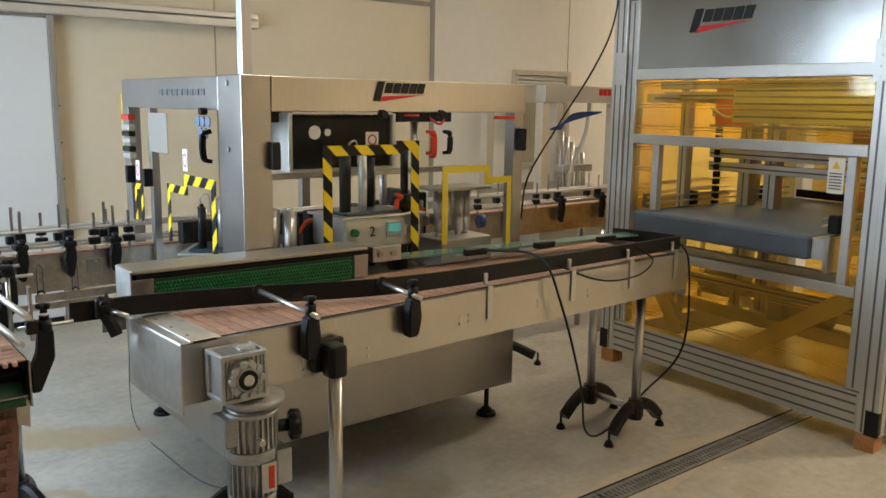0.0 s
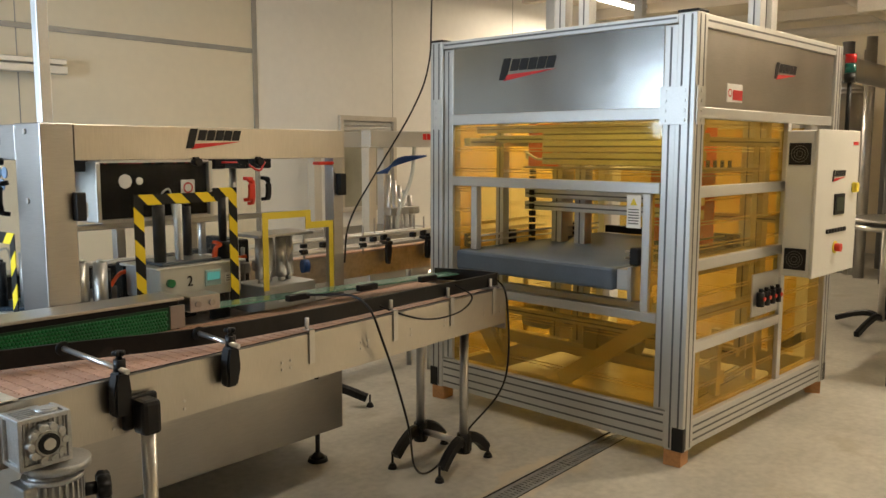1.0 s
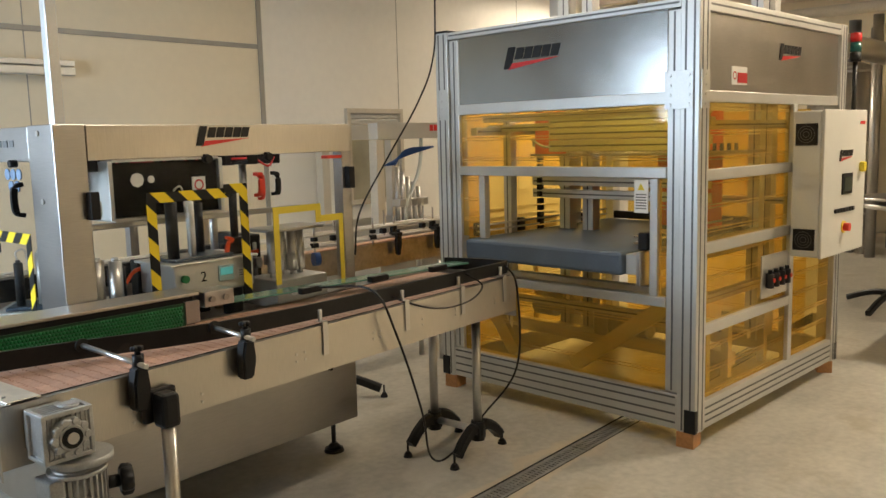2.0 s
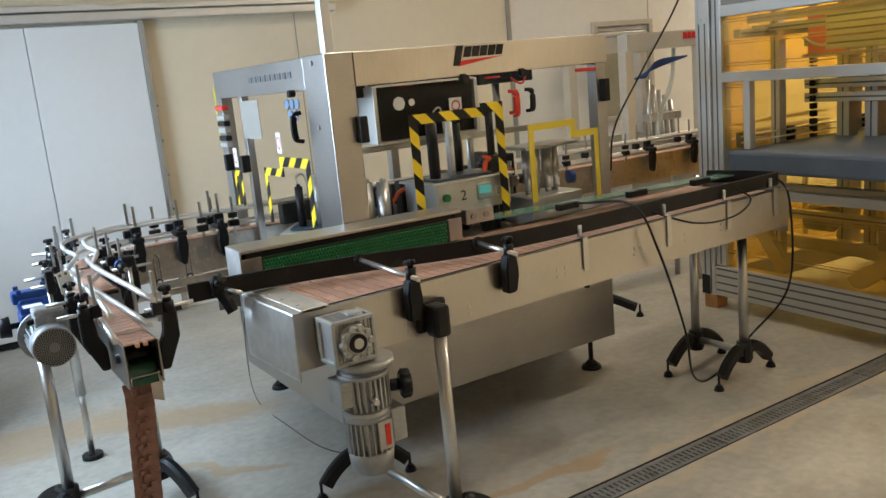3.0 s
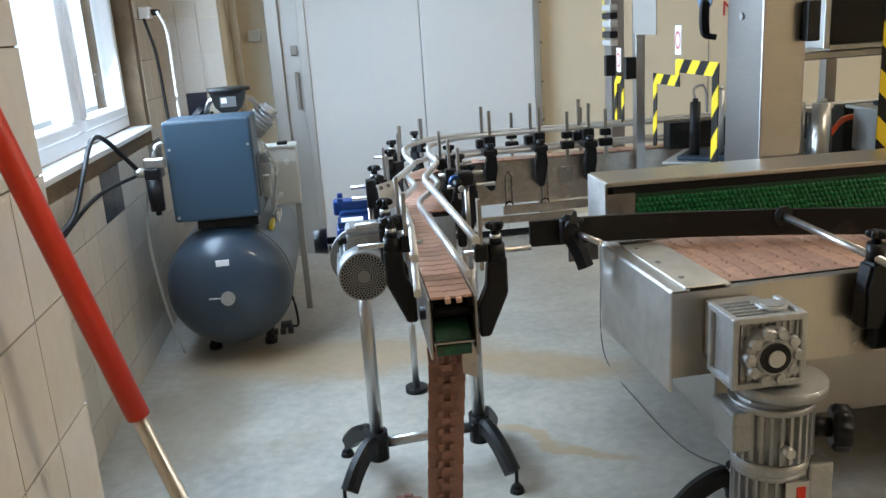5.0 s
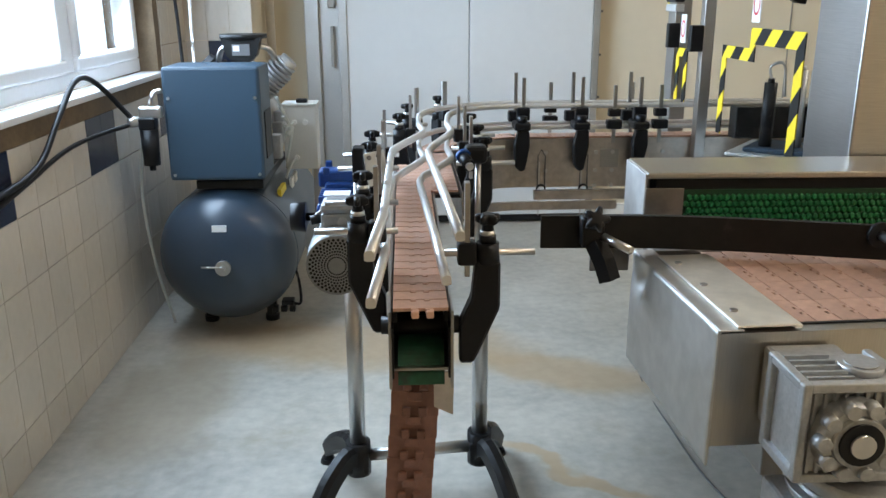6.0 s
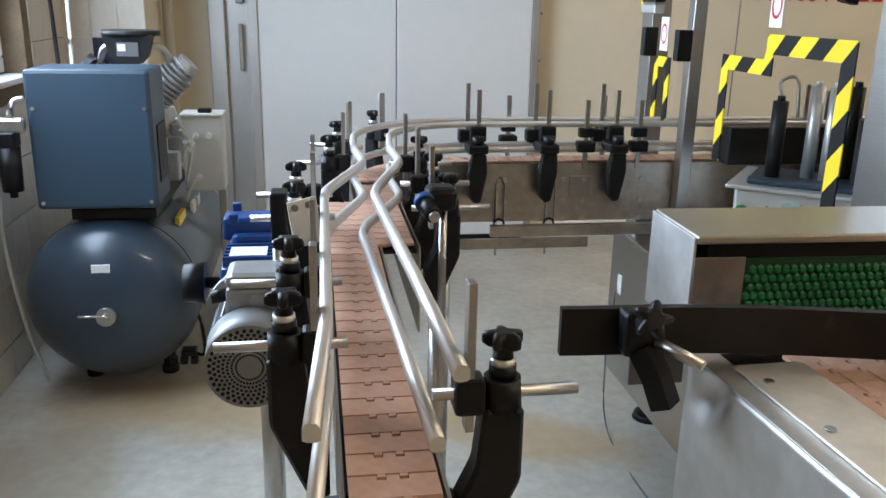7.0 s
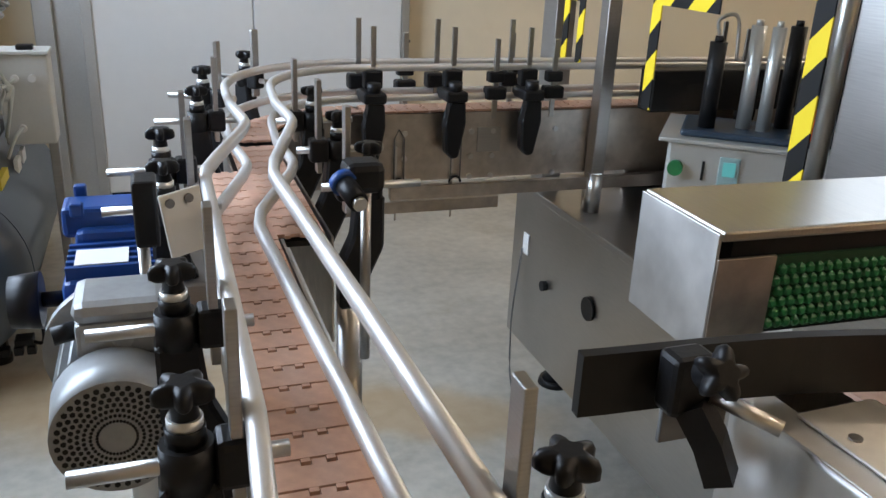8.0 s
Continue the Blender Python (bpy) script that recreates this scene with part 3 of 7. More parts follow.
def bracket(parent=None):
    """A guide-rail bracket; y points to the rail, the origin on the conveyor's side at belt height."""
    th = thing("rail_bracket", "black clamp bracket with star knob, steel rods and a flat upright", "bracket", group="rail brackets")
    arm = prism(B(), [(0.0, -0.11), (0.022, -0.11), (0.062, -0.02), (0.062, 0.055), (0.024, 0.055), (0.018, -0.005), (0.0, -0.045)], -0.016, 0.016)
    turned(arm, pose(0, 0, 0, 0, 0, -90), 0)
    bmesh.ops.bevel(arm, geom=list(arm.edges), offset=0.004, segments=1, affect="EDGES")
    part("arm", arm, BLACK, th)
    bm = cyl(B(), (0, -0.043, 0.05), (0, -0.043, 0.082), 0.0195, 14, 0.0175)
    cyl(bm, (0, -0.043, 0.082), (0, -0.043, 0.094), 0.013, 12)
    part("sleeve", bm, BLACK, th)
    bm = cyl(B(), (0, -0.043, 0.091), (0, -0.043, 0.101), 0.0115, 12)
    part("collar", bm, ALU, th, "pale metal collar")
    bm = B()
    star_knob(bm, 0, -0.043, 0.098)
    part("knob", bm, BLACK, th)
    bm = cyl(B(), (0, -0.115, 0.066), (0, 0.022, 0.066), 0.0058, 10)
    part("rod", bm, STEEL_BRIGHT, th, "bright steel cross rod")
    bm = box(B(), -0.015, 0.015, -0.026, 0.003, 0.048, 0.084, 0.005)
    part("clamp", bm, BLACK, th)
    bm = box(B(), -0.0095, 0.0095, -0.016, -0.008, 0.03, 0.175, 0.0012)
    part("upright", bm, STEEL, th, "flat steel upright")
    return th


# ---------------- accumulation table ----------------
TAB = pose(1.0, 1.65, 0, 0, 0, 2.3)
TL, TW, TZ = 2.43, 0.46, 0.90
table = thing("accumulation_table", "long stainless accumulation table with a worn brown slat belt", "conveyor table", TAB)
bm = B()
box(bm, 0.0, TL, 0.0, 0.003, 0.73, TZ)
box(bm, 0.0, TL, 0.003, 0.022, TZ - 0.003, TZ)
part("front_plate", bm, STEEL_H, table, "scuffed stainless front plate")
EW, STEP = 0.378, 0.335   # the drive end is narrower than the rest
bm = B()
box(bm, STEP, TL, TW - 0.003, TW, 0.73, TZ + 0.004)
box(bm, STEP, STEP + 0.003, EW, TW - 0.003, 0.73, TZ - 0.006)
box(bm, 0.0, STEP, EW - 0.003, EW, 0.73, TZ + 0.002)
part("rear_plate", bm, STEEL_H, table)


def dented_sheet(y0, y1, z0, z1, thick, dents, ny=40, nz=24):
    """A sheet in y and z with dents (y, z, radius, depth) pressed into it along x."""
    bm = B()
    grids = []
    for off in (0.0, thick):
        g = []
        for j in range(nz + 1):
            row = []
            for i in range(ny + 1):
                y, z = y0 + (y1 - y0) * i / ny, z0 + (z1 - z0) * j / nz
                x = sum(d * math.exp(-((y - cy) ** 2 + (z - cz) ** 2) / r ** 2) for cy, cz, r, d in dents)
                row.append(bm.verts.new((x + off - thick, y, z)))
            g.append(row)
        grids.append(g)
    for g in grids:
        for j in range(nz):
            for i in range(ny):
                bm.faces.new((g[j][i], g[j][i + 1], g[j + 1][i + 1], g[j + 1][i])).smooth = True
    p, q = grids
    edge = [(0, i) for i in range(ny + 1)] + [(j, ny) for j in range(1, nz + 1)] + [(nz, i) for i in range(ny - 1, -1, -1)] + [(j, 0) for j in range(nz - 1, 0, -1)]
    for (j0, i0), (j1, i1) in zip(edge, edge[1:] + edge[:1]):
        bm.faces.new((p[j0][i0], p[j1][i1], q[j1][i1], q[j0][i0]))
    return bm


DENTS = [(0.335, 0.868, 0.030, 0.016), (0.285, 0.846, 0.035, -0.007), (0.30, 0.895, 0.022, 0.008), (0.20, 0.80, 0.09, 0.004), (0.10, 0.75, 0.07, -0.003), (0.06, 0.86, 0.06, 0.003)]
part("end_plate", dented_sheet(0.0, EW, 0.70, TZ + 0.004, 0.003, DENTS), STEEL_SATIN, table, "bright dented end plate")
bm = box(B(), 0.0, 0.034, 0.0, EW, TZ + 0.002, TZ + 0.005, 0.001)
part("rim", bm, STEEL_SATIN, table)
bm = box(B(), 0.026, 0.112, 0.004, EW - 0.05, TZ + 0.0055, TZ + 0.0095, 0.0015)
box(bm, 0.106, 0.118, 0.004, EW - 0.05, TZ + 0.003, TZ + 0.0075, 0.001)
part("cover_plate", bm, STEEL_TOP, table, "worn bright cover plate with scratches")
for y in (0.06, 0.17, 0.28):
    part("screw", cyl(B(), (0.044, y, TZ + 0.0095), (0.044, y, TZ + 0.0115), 0.006, 12), STEEL, table)
bm = B()
box(bm, TL, TL + 0.004, 0.0, TW, 0.70, TZ + 0.004)
part("end_plate", bm, STEEL_H, table)
bm = box(B(), 0.05, TL - 0.01, 0.02, EW - 0.02, 0.84, 0.885)
box(bm, STEP + 0.01, TL - 0.01, EW - 0.02, TW - 0.02, 0.84, 0.885)
part("slide_bed", bm, BLACK, table, "dark wear strips under the belt")
bm = B()
box(bm, 0.10, TL - 0.02, 0.022, 0.028, TZ - 0.01, TZ + 0.002)
part("wear_strip", bm, BLACK, table)
SCREW = finish("screw", cyl(B(), (0, -0.0035, 0), (0, 0.001, 0), 0.005, 8), STEEL_BRIGHT)
for x in (0.38, 0.62, 1.02, 1.06, 1.42, 1.46, 1.72, 1.95, 2.0, 2.25, 2.38):
    for z in (0.775, 0.80):
        piece("screw", SCREW, table, pose(x, 0, z + (0.02 if x > 1 else -0.02)))
for x in (1.16, 1.62, 2.0, 2.33):
    bm = B()
    box(bm, x - 0.013, x + 0.013, -0.007, -0.003, 0.79, 0.915, 0.001)
    box(bm, x - 0.013, x + 0.013, -0.007, 0.03, 0.911, 0.915, 0.001)
    cyl(bm, (x, 0.02, 0.915), (x, 0.02, 0.955), 0.008, 8)
    part("angle_bracket", bm, STEEL_BRIGHT, table, "bent steel angle bracket")

# table legs' clamp, motor and gearbox at the drive end
stand("conveyor_stand", "stand of polished poles on black arched legs under the drive end", [(1.455, 1.605), (1.42, 2.20)], [0.79, 0.73], [[(1.275, 1.62), (1.64, 1.635)], [(1.243, 2.225), (1.62, 2.2)]])
clamp = thing("pole_clamp", "black plastic pole clamp screwed to the table's front plate", "clamp")
bm = box(B(), 1.40, 1.51, 1.638, 1.662, 0.745, 0.845, 0.008)
box(bm, 1.425, 1.485, 1.575, 1.645, 0.735, 0.84, 0.014)
part("body", bm, BLACK, clamp)
stand("conveyor_stand", "stand of polished poles on black arched legs under the delivery end", [(3.29, 1.89), (3.28, 2.165)], [0.74, 0.74], [[(3.089, 1.875), (3.496, 1.896)], [(3.069, 2.161), (3.50, 2.19)]])

gear = thing("gear_motor", "grey worm gearbox and upright motor hung on the table's drive shaft", "gear motor")
GX0, GX1, GY0, GY1, GZL, GZH = 1.045, 1.18, 1.498, 1.60, 0.765, 0.897
bm = box(B(), GX0 + 0.008, GX1 - 0.008, GY0 + 0.009, GY1, GZL + 0.008, GZH - 0.006, 0.004)
for x in (GX0, GX1 - 0.012):
    part("edge_rib", box(B(), x, x + 0.012, GY0, GY0 + 0.014, GZL, GZH, 0.003), CAST, gear)
    part("edge_rib", box(B(), x, x + 0.012, GY1 - 0.014, GY1, GZL, GZH, 0.003), CAST, gear)
    for z in (GZL, GZH - 0.012):
        part("edge_rib", box(B(), x, x + 0.012, GY0 + 0.012, GY1 - 0.012, z, z + 0.012, 0.002), CAST, gear)
for z in (GZL, GZH - 0.012):
    part("edge_rib", box(B(), GX0 + 0.010, GX1 - 0.010, GY0, GY0 + 0.014, z, z + 0.012, 0.002), CAST, gear)
cyl(bm, (1.14, 1.55, GZH - 0.008), (1.14, 1.55, GZH + 0.003), 0.027, 20)
cyl(bm, (1.14, 1.55, GZH + 0.003), (1.14, 1.55, GZH + 0.005), 0.020, 20)
part("gearbox", bm, CAST, gear)
RIB = finish("cooling_fin", box(B(), -0.002, 0.002, -0.006, 0.004, GZL + 0.012, GZH - 0.012), CAST)
for k in range(9):
    piece("cooling_fin", RIB, gear, pose(GX0 + 0.018 + k * 0.0125, GY0 + 0.010, 0))
TOP_RIB = finish("cooling_fin", box(B(), GX0 + 0.012, GX1 - 0.065, -0.0022, 0.0022, GZH - 0.008, GZH + 0.001), CAST)
for k in range(5):
    piece("cooling_fin", TOP_RIB, gear, pose(0, 1.518 + k * 0.016, 0))
bm = B()
cyl(bm, (1.11, 1.505, 0.83), (1.11, 1.480, 0.83), 0.050, 28, 0.044)
for k in range(10):
    a = k * math.pi / 5
    part("boss", cyl(B(), (1.11 + 0.043 * math.cos(a), 1.490, 0.83 + 0.043 * math.sin(a)), (1.11 + 0.043 * math.cos(a), 1.474, 0.83 + 0.043 * math.sin(a)), 0.0105, 10, 0.009), CAST, gear)
cyl(bm, (1.11, 1.482, 0.83), (1.11, 1.476, 0.83), 0.035, 24, 0.032)
part("flange", bm, CAST, gear)
bm = cyl(B(), (1.11, 1.484, 0.83), (1.11, 1.472, 0.83), 0.027, 20)
part("seal", bm, BLACK, gear)
bm = cyl(B(), (1.11, 1.474, 0.83), (1.11, 1.468, 0.83), 0.015, 16)
part("shaft", bm, STEEL_BRIGHT, gear)
bm = box(B(), 1.06, 1.16, 1.595, 1.648, 0.775, 0.885, 0.006)
part("mounting_plate", bm, CAST, gear)
MX, MY = 1.155, 1.565
bm = cyl(B(), (MX + 0.008, MY - 0.012, 0.737), (MX + 0.008, MY - 0.012, 0.757), 0.082, 32)
cyl(bm, (MX, MY, 0.722), (MX, MY, 0.738), 0.060, 24)
part("adapter_flange", bm, CAST, gear)
bm = B()
cyl(bm, (MX, MY, 0.60), (MX, MY, 0.724), 0.064, 24)
cyl(bm, (MX, MY, 0.706), (MX, MY, 0.718), 0.076, 28)
box(bm, MX - 0.095, MX - 0.05, MY - 0.045, MY + 0.045, 0.63, 0.71, 0.006)
cyl(bm, (MX, MY, 0.585), (MX, MY, 0.605), 0.07, 24)
variator = part("variator", bm, CAST, gear)
FIN = finish("cooling_fin", box(B(), 0.06, 0.076, -0.0028, 0.0028, 0.612, 0.707), CAST)
for k in range(28):
    piece("cooling_fin", FIN, variator, pose(MX, MY, 0, 0, 0, k * 360 / 28))
bm = cyl(B(), (MX - 0.01, MY - 0.06, 0.645), (MX - 0.01, MY - 0.095, 0.645), 0.010, 6)
part("plug", bm, STEEL_BRIGHT, gear)
bm = cyl(B(), (MX + 0.06, MY - 0.02, 0.655), (MX + 0.10, MY - 0.035, 0.655), 0.018, 12)
n0 = set(bm.verts)
rims = [[bm.verts.new((r * (1 + 0.07 * math.cos(9 * q)) * math.cos(q), r * (1 + 0.07 * math.cos(9 * q)) * math.sin(q), h)) for q in [2 * math.pi * k / 54 for k in range(54)]] for r, h in ((0.034, 0.0), (0.042, 0.006), (0.041, 0.028), (0.034, 0.035))]
for r0, r1 in zip(rims, rims[1:]):
    for k in range(54):
        bm.faces.new((r0[k], r0[(k + 1) % 54], r1[(k + 1) % 54], r1[k])).smooth = True
bm.faces.new(rims[0][::-1])
bm.faces.new(rims[-1])
turned(bm, Matrix.Translation((MX + 0.098, MY - 0.035, 0.655)) @ Vector((0.035, -0.013, 0)).to_track_quat("Z", "Y").to_matrix().to_4x4(), n0)
part("handwheel", bm, BLACK, gear)
bm = B()
cyl(bm, (MX, MY, 0.47), (MX, MY, 0.588), 0.056, 24)
cyl(bm, (MX, MY, 0.572), (MX, MY, 0.588), 0.067, 24)
motor = part("motor", bm, CAST, gear)
FIN = finish("cooling_fin", box(B(), 0.052, 0.068, -0.0022, 0.0022, 0.475, 0.575), CAST)
for k in range(24):
    piece("cooling_fin", FIN, motor, pose(MX, MY, 0, 0, 0, k * 15))
bm = cyl(B(), (MX, MY, 0.415), (MX, MY, 0.475), 0.062, 26, 0.069)
cyl(bm, (MX, MY, 0.405), (MX, MY, 0.416), 0.050, 26, 0.062)
part("fan_cowl", bm, MOTOR_GREY, gear)
bm = box(B(), MX + 0.055, MX + 0.105, MY - 0.045, MY + 0.045, 0.485, 0.59, 0.006)
part("terminal_box", bm, CAST, gear)
bm = box(B(), MX - 0.005, MX + 0.04, MY - 0.0735, MY - 0.066, 0.49, 0.575)
part("nameplate", bm, STEEL_BRIGHT, gear)
bm = box(B(), MX + 0.016, MX + 0.032, MY - 0.076, MY - 0.0735, 0.50, 0.565)
part("label", bm, RED, gear, "red label")

# ---------------- black guide rail ----------------
rail = thing("guide_rail", "black plastic guide band bent across the table top", "guide rail")
line = smooth([(0.815, 2.02, 0.944), (1.05, 2.00, 0.944), (1.36, 1.92, 0.944), (1.75, 1.79, 0.944), (2.2, 1.755, 0.944), (2.8, 1.765, 0.944), (3.40, 1.78, 0.944)], 8)
part("band", sweep(B(), line, bar(0.012, 0.058)), RUBBER, rail)
part("end_band", sweep(B(), smooth([(3.412, 1.79, 0.944), (3.40, 1.95, 0.944), (3.34, 2.12, 0.944)], 6), bar(0.012, 0.058)), RUBBER, rail)
for x, y in ((1.36, 1.92), (1.75, 1.79)):
    arm = thing("rail_bracket", "black clamp bracket with chrome rod holding the guide band", "bracket", pose(x + 0.03, 1.62 + (x - 1) * 0.04, 0.0), group="table rail brackets")
    bm = prism(B(), [(-0.028, 0.80), (0.012, 0.80), (0.026, 0.86), (0.018, 0.93), (-0.018, 0.93), (-0.028, 0.88)], -0.022, 0.022)
    bmesh.ops.bevel(bm, geom=list(bm.edges), offset=0.006, segments=2, affect="EDGES")
    part("arm", bm, BLACK, arm)
    bm = cyl(B(), (0, 0, 0.93), (0, 0, 0.965), 0.017, 14)
    star_knob(bm, 0, 0, 0.962)
    part("knob", bm, BLACK, arm)
    bm = cyl(B(), (0.0, -0.045, 0.935), (-0.03, y - 1.62 - (x - 1) * 0.04 - 0.01, 0.958), 0.008, 12)
    part("rod", bm, STEEL_BRIGHT, arm, "chrome rod")
    bm = cyl(B(), (-0.03, y - 1.62 - (x - 1) * 0.04 - 0.012, 0.958), (-0.03, y - 1.62 - (x - 1) * 0.04 - 0.004, 0.958), 0.022, 14)
    part("washer", bm, BLACK, arm)
endb = thing("rail_bracket", "black end clamp with star knob under the guide band's tip", "bracket", group="table rail brackets")
bm = B()
box(bm, 0.878, 0.918, 1.975, 2.005, 0.925, 0.980, 0.006)
n0 = set(bm.verts)
star_knob(bm, 0, 0, 0, 1.15)
turned(bm, pose(0.895, 1.965, 0.972, 60, 0, 0), n0)
part("knob", bm, BLACK, endb)
bm = sweep(B(), [(0.902, 1.982, 0.935), (0.916, 1.968, 0.905), (0.926, 1.958, 0.872)], bar(0.030, 0.024))
part("arm", bm, BLACK, endb)
bm = cyl(B(), (0.915, 1.975, 0.945), (0.953, 1.932, 0.932), 0.007, 12)
part("rod", bm, STEEL_BRIGHT, endb, "chrome rod")
bm = box(B(), 0.905, 0.975, 2.022, 2.028, 0.868, 0.916, 0.002)
part("plate", bm, INK_GREY, endb)

# ---------------- side-grip belt unit ----------------
grip = thing("side_grip_unit", "stainless housing with a studded green grip belt, on the labeller's front", "belt unit", pose(1.034, 2.145, 0, 0, 0, -1.6))
GL, GD, GZ0, GZ1 = 0.88, 0.15, 0.895, 1.02
bm = B()
box(bm, 0, GL, -0.006, GD, GZ1 - 0.012, GZ1, 0.003)
box(bm, 0, GL, GD - 0.006, GD, GZ0, GZ1 - 0.012)
part("lid", bm, STEEL_H, grip, "brushed stainless lid")
bm = box(B(), -0.004, 0.0, -0.004, GD, GZ0 - 0.02, GZ1 - 0.003, 0.001)
part("end_plate", bm, STEEL_SATIN, grip, "bright steel end plate")
bm = box(B(), -0.002, 0.070, -0.0065, -0.002, GZ0 - 0.005, GZ1 - 0.03, 0.001)
part("cover_plate", bm, STEEL_WORN, grip, "dull steel cover plate")
bm = box(B(), 0.02, GL - 0.02, 0.004, 0.05, GZ0, GZ1 - 0.013)
part("chassis", bm, BLACK, grip)
# belt face behind the studs, with the shade of the gaps in its colour
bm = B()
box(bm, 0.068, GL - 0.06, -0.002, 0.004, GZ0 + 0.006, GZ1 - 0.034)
part("belt", bm, GREEN_GAP_SHADE, grip, "green rubber grip belt")
bm = B()
nx = 62
for i in range(nx):
    for j in range(6):
        x = 0.076 + i * (GL - 0.145) / nx + (0.0059 if j % 2 else 0)
        z = GZ0 + 0.014 + j * 0.0125
        m = Matrix.Translation((x, -0.003, z)) @ Matrix.Diagonal((0.0066, 0.0060, 0.0072, 1))
        bmesh.ops.create_icosphere(bm, subdivisions=1, radius=1, matrix=m)
studs = part("studs", bm, GREEN, grip)
tagged(studs, kind="stuff")
bm = box(B(), GL - 0.06, GL + 0.0, -0.006, 0.01, GZ0 + 0.01, GZ1 - 0.03, 0.002)
part("cover_plate", bm, STEEL, grip)
bm = box(B(), GL + 0.02, GL + 0.15, -0.01, 0.09, 0.955, 1.015, 0.004)
part("bearing_block", bm, STEEL_BRIGHT, grip)
for x in (0.05, 0.11):
    part("bolt", cyl(B(), (GL + x, -0.012, 0.985), (GL + x, -0.02, 0.985), 0.012, 12), STEEL, grip)

glass_guide = thing("glass_guide", "long green-edged glass strip with dark clamps along the table's rear", "guide")
bm = sweep(B(), [(2.0, 2.18, 0.955), (3.35, 2.02, 0.955)], bar(0.10, 0.006))
part("strip", bm, shader("green_glass_edge", (0.10, 0.22, 0.17), 0.12), glass_guide)
for k in range(3):
    x = 2.35 + k * 0.36
    part("clamp", box(B(), x, x + 0.11, 2.045 - k * 0.04, 2.075 - k * 0.04, 0.945, 0.972, 0.004), BLACK, glass_guide)

# ---------------- labelling machine ----------------
LX0, LX1, LY0, LY1, LTOP = 1.50, 2.90, 2.30, 3.58, 1.65
lab = thing("labelling_machine", "stainless labelling machine with a post frame and clear guarded doors", "labelling machine")
bm = B()
box(bm, 1.47, 3.02, 2.46, 3.60, 0.16, 0.62, 0.006)
part("base_cabinet", bm, STEEL, lab, "brushed stainless base cabinet")
bm = box(B(), 1.46, 3.03, 2.45, 3.61, 0.62, 0.64, 0.003)
part("deck", bm, STEEL, lab)
bm = box(B(), 1.72, 2.95, 2.50, 3.22, 0.64, 0.80, 0.006)
box(bm, 1.72, 2.95, 3.44, 3.58, 0.64, 0.80, 0.006)
part("bed", bm, STEEL_WORN, lab)
for fx, fy in ((1.604, 3.504), (2.90, 2.52), (1.62, 2.55), (2.90, 3.5)):
    bm = cyl(B(), (fx, fy, 0.015), (fx, fy, 0.17), 0.012, 12)
    cyl(bm, (fx, fy, 0.0), (fx, fy, 0.018), 0.052, 20, 0.046)
    cyl(bm, (fx, fy, 0.018), (fx, fy, 0.045), 0.040, 18, 0.016)
    part("levelling_foot", bm, BLACK, lab)
bm = box(B(), 1.50, 1.617, 2.30, 2.50, 0.62, LTOP, 0.004)
part("corner_post", bm, STEEL, lab, "wide brushed stainless corner post")
for z in (1.62, 1.38):
    part("bolt", cyl(B(), (1.501, 2.41, z), (1.494, 2.41, z), 0.010, 12), STEEL_BRIGHT, lab)
for x0, x1, y0, y1 in ((2.83, 2.89, 2.30, 2.36), (1.50, 1.555, 3.50, 3.58), (1.515, 1.55, 3.26, 3.30), (2.83, 2.89, 3.50, 3.56), (2.42, 2.47, 3.52, 3.57)):
    bm = box(B(), x0, x1, y0, y1, 0.62, LTOP - 0.12, 0.003)
    part("post", bm, STEEL, lab, "slim stainless post")
bm = box(B(), 1.617, LX1, 2.298, 2.345, LTOP - 0.13, LTOP - 0.003, 0.003)
part("front_beam", bm, STEEL_H, lab)
bm = box(B(), 1.502, 1.545, 2.50, 3.58, LTOP - 0.13, LTOP - 0.003, 0.003)
part("side_beam", bm, STEEL, lab)
bm = box(B(), 1.545, LX1, 3.53, 3.575, LTOP - 0.13, LTOP - 0.003, 0.003)
part("rear_beam", bm, STEEL_H, lab)
bm = box(B(), LX1 - 0.045, LX1, 2.345, 3.53, LTOP - 0.13, LTOP - 0.005, 0.003)
part("side_beam", bm, STEEL, lab)
logo(lab, pose(2.065, 2.2965, 1.583), 0.26)
bm = B()
for k in range(9):
    box(bm, 1.4995, 1.5018, 2.62 + k * 0.055, 2.655 + k * 0.055, 1.575, 1.60)
part("web_address", bm, INK_GREY, lab, "faint grey lettering as bars")
# tall tube to the ceiling
tubeob = thing("ceiling_tube", "square steel service tube rising from the labeller to the ceiling", "tube")
bm = box(B(), 1.575, 1.617, 2.44, 2.485, LTOP + 0.001, HIGH, 0.004)
part("tube", bm, ALU, tubeob)

# front doors: clear panes with tape
bm = box(B(), 1.63, 2.33, 2.310, 2.315, 0.80, 1.50)
part("door_pane", bm, GLASS, lab, "clear front door pane")
bm = box(B(), 2.345, 2.82, 2.310, 2.315, 0.80, 1.50)
part("door_pane", bm, GLASS, lab, "clear front door pane")
bm = box(B(), 1.508, 1.512, 2.52, 3.22, 0.82, 1.51)
part("door_pane", bm, GLASS, lab, "clear side door pane")


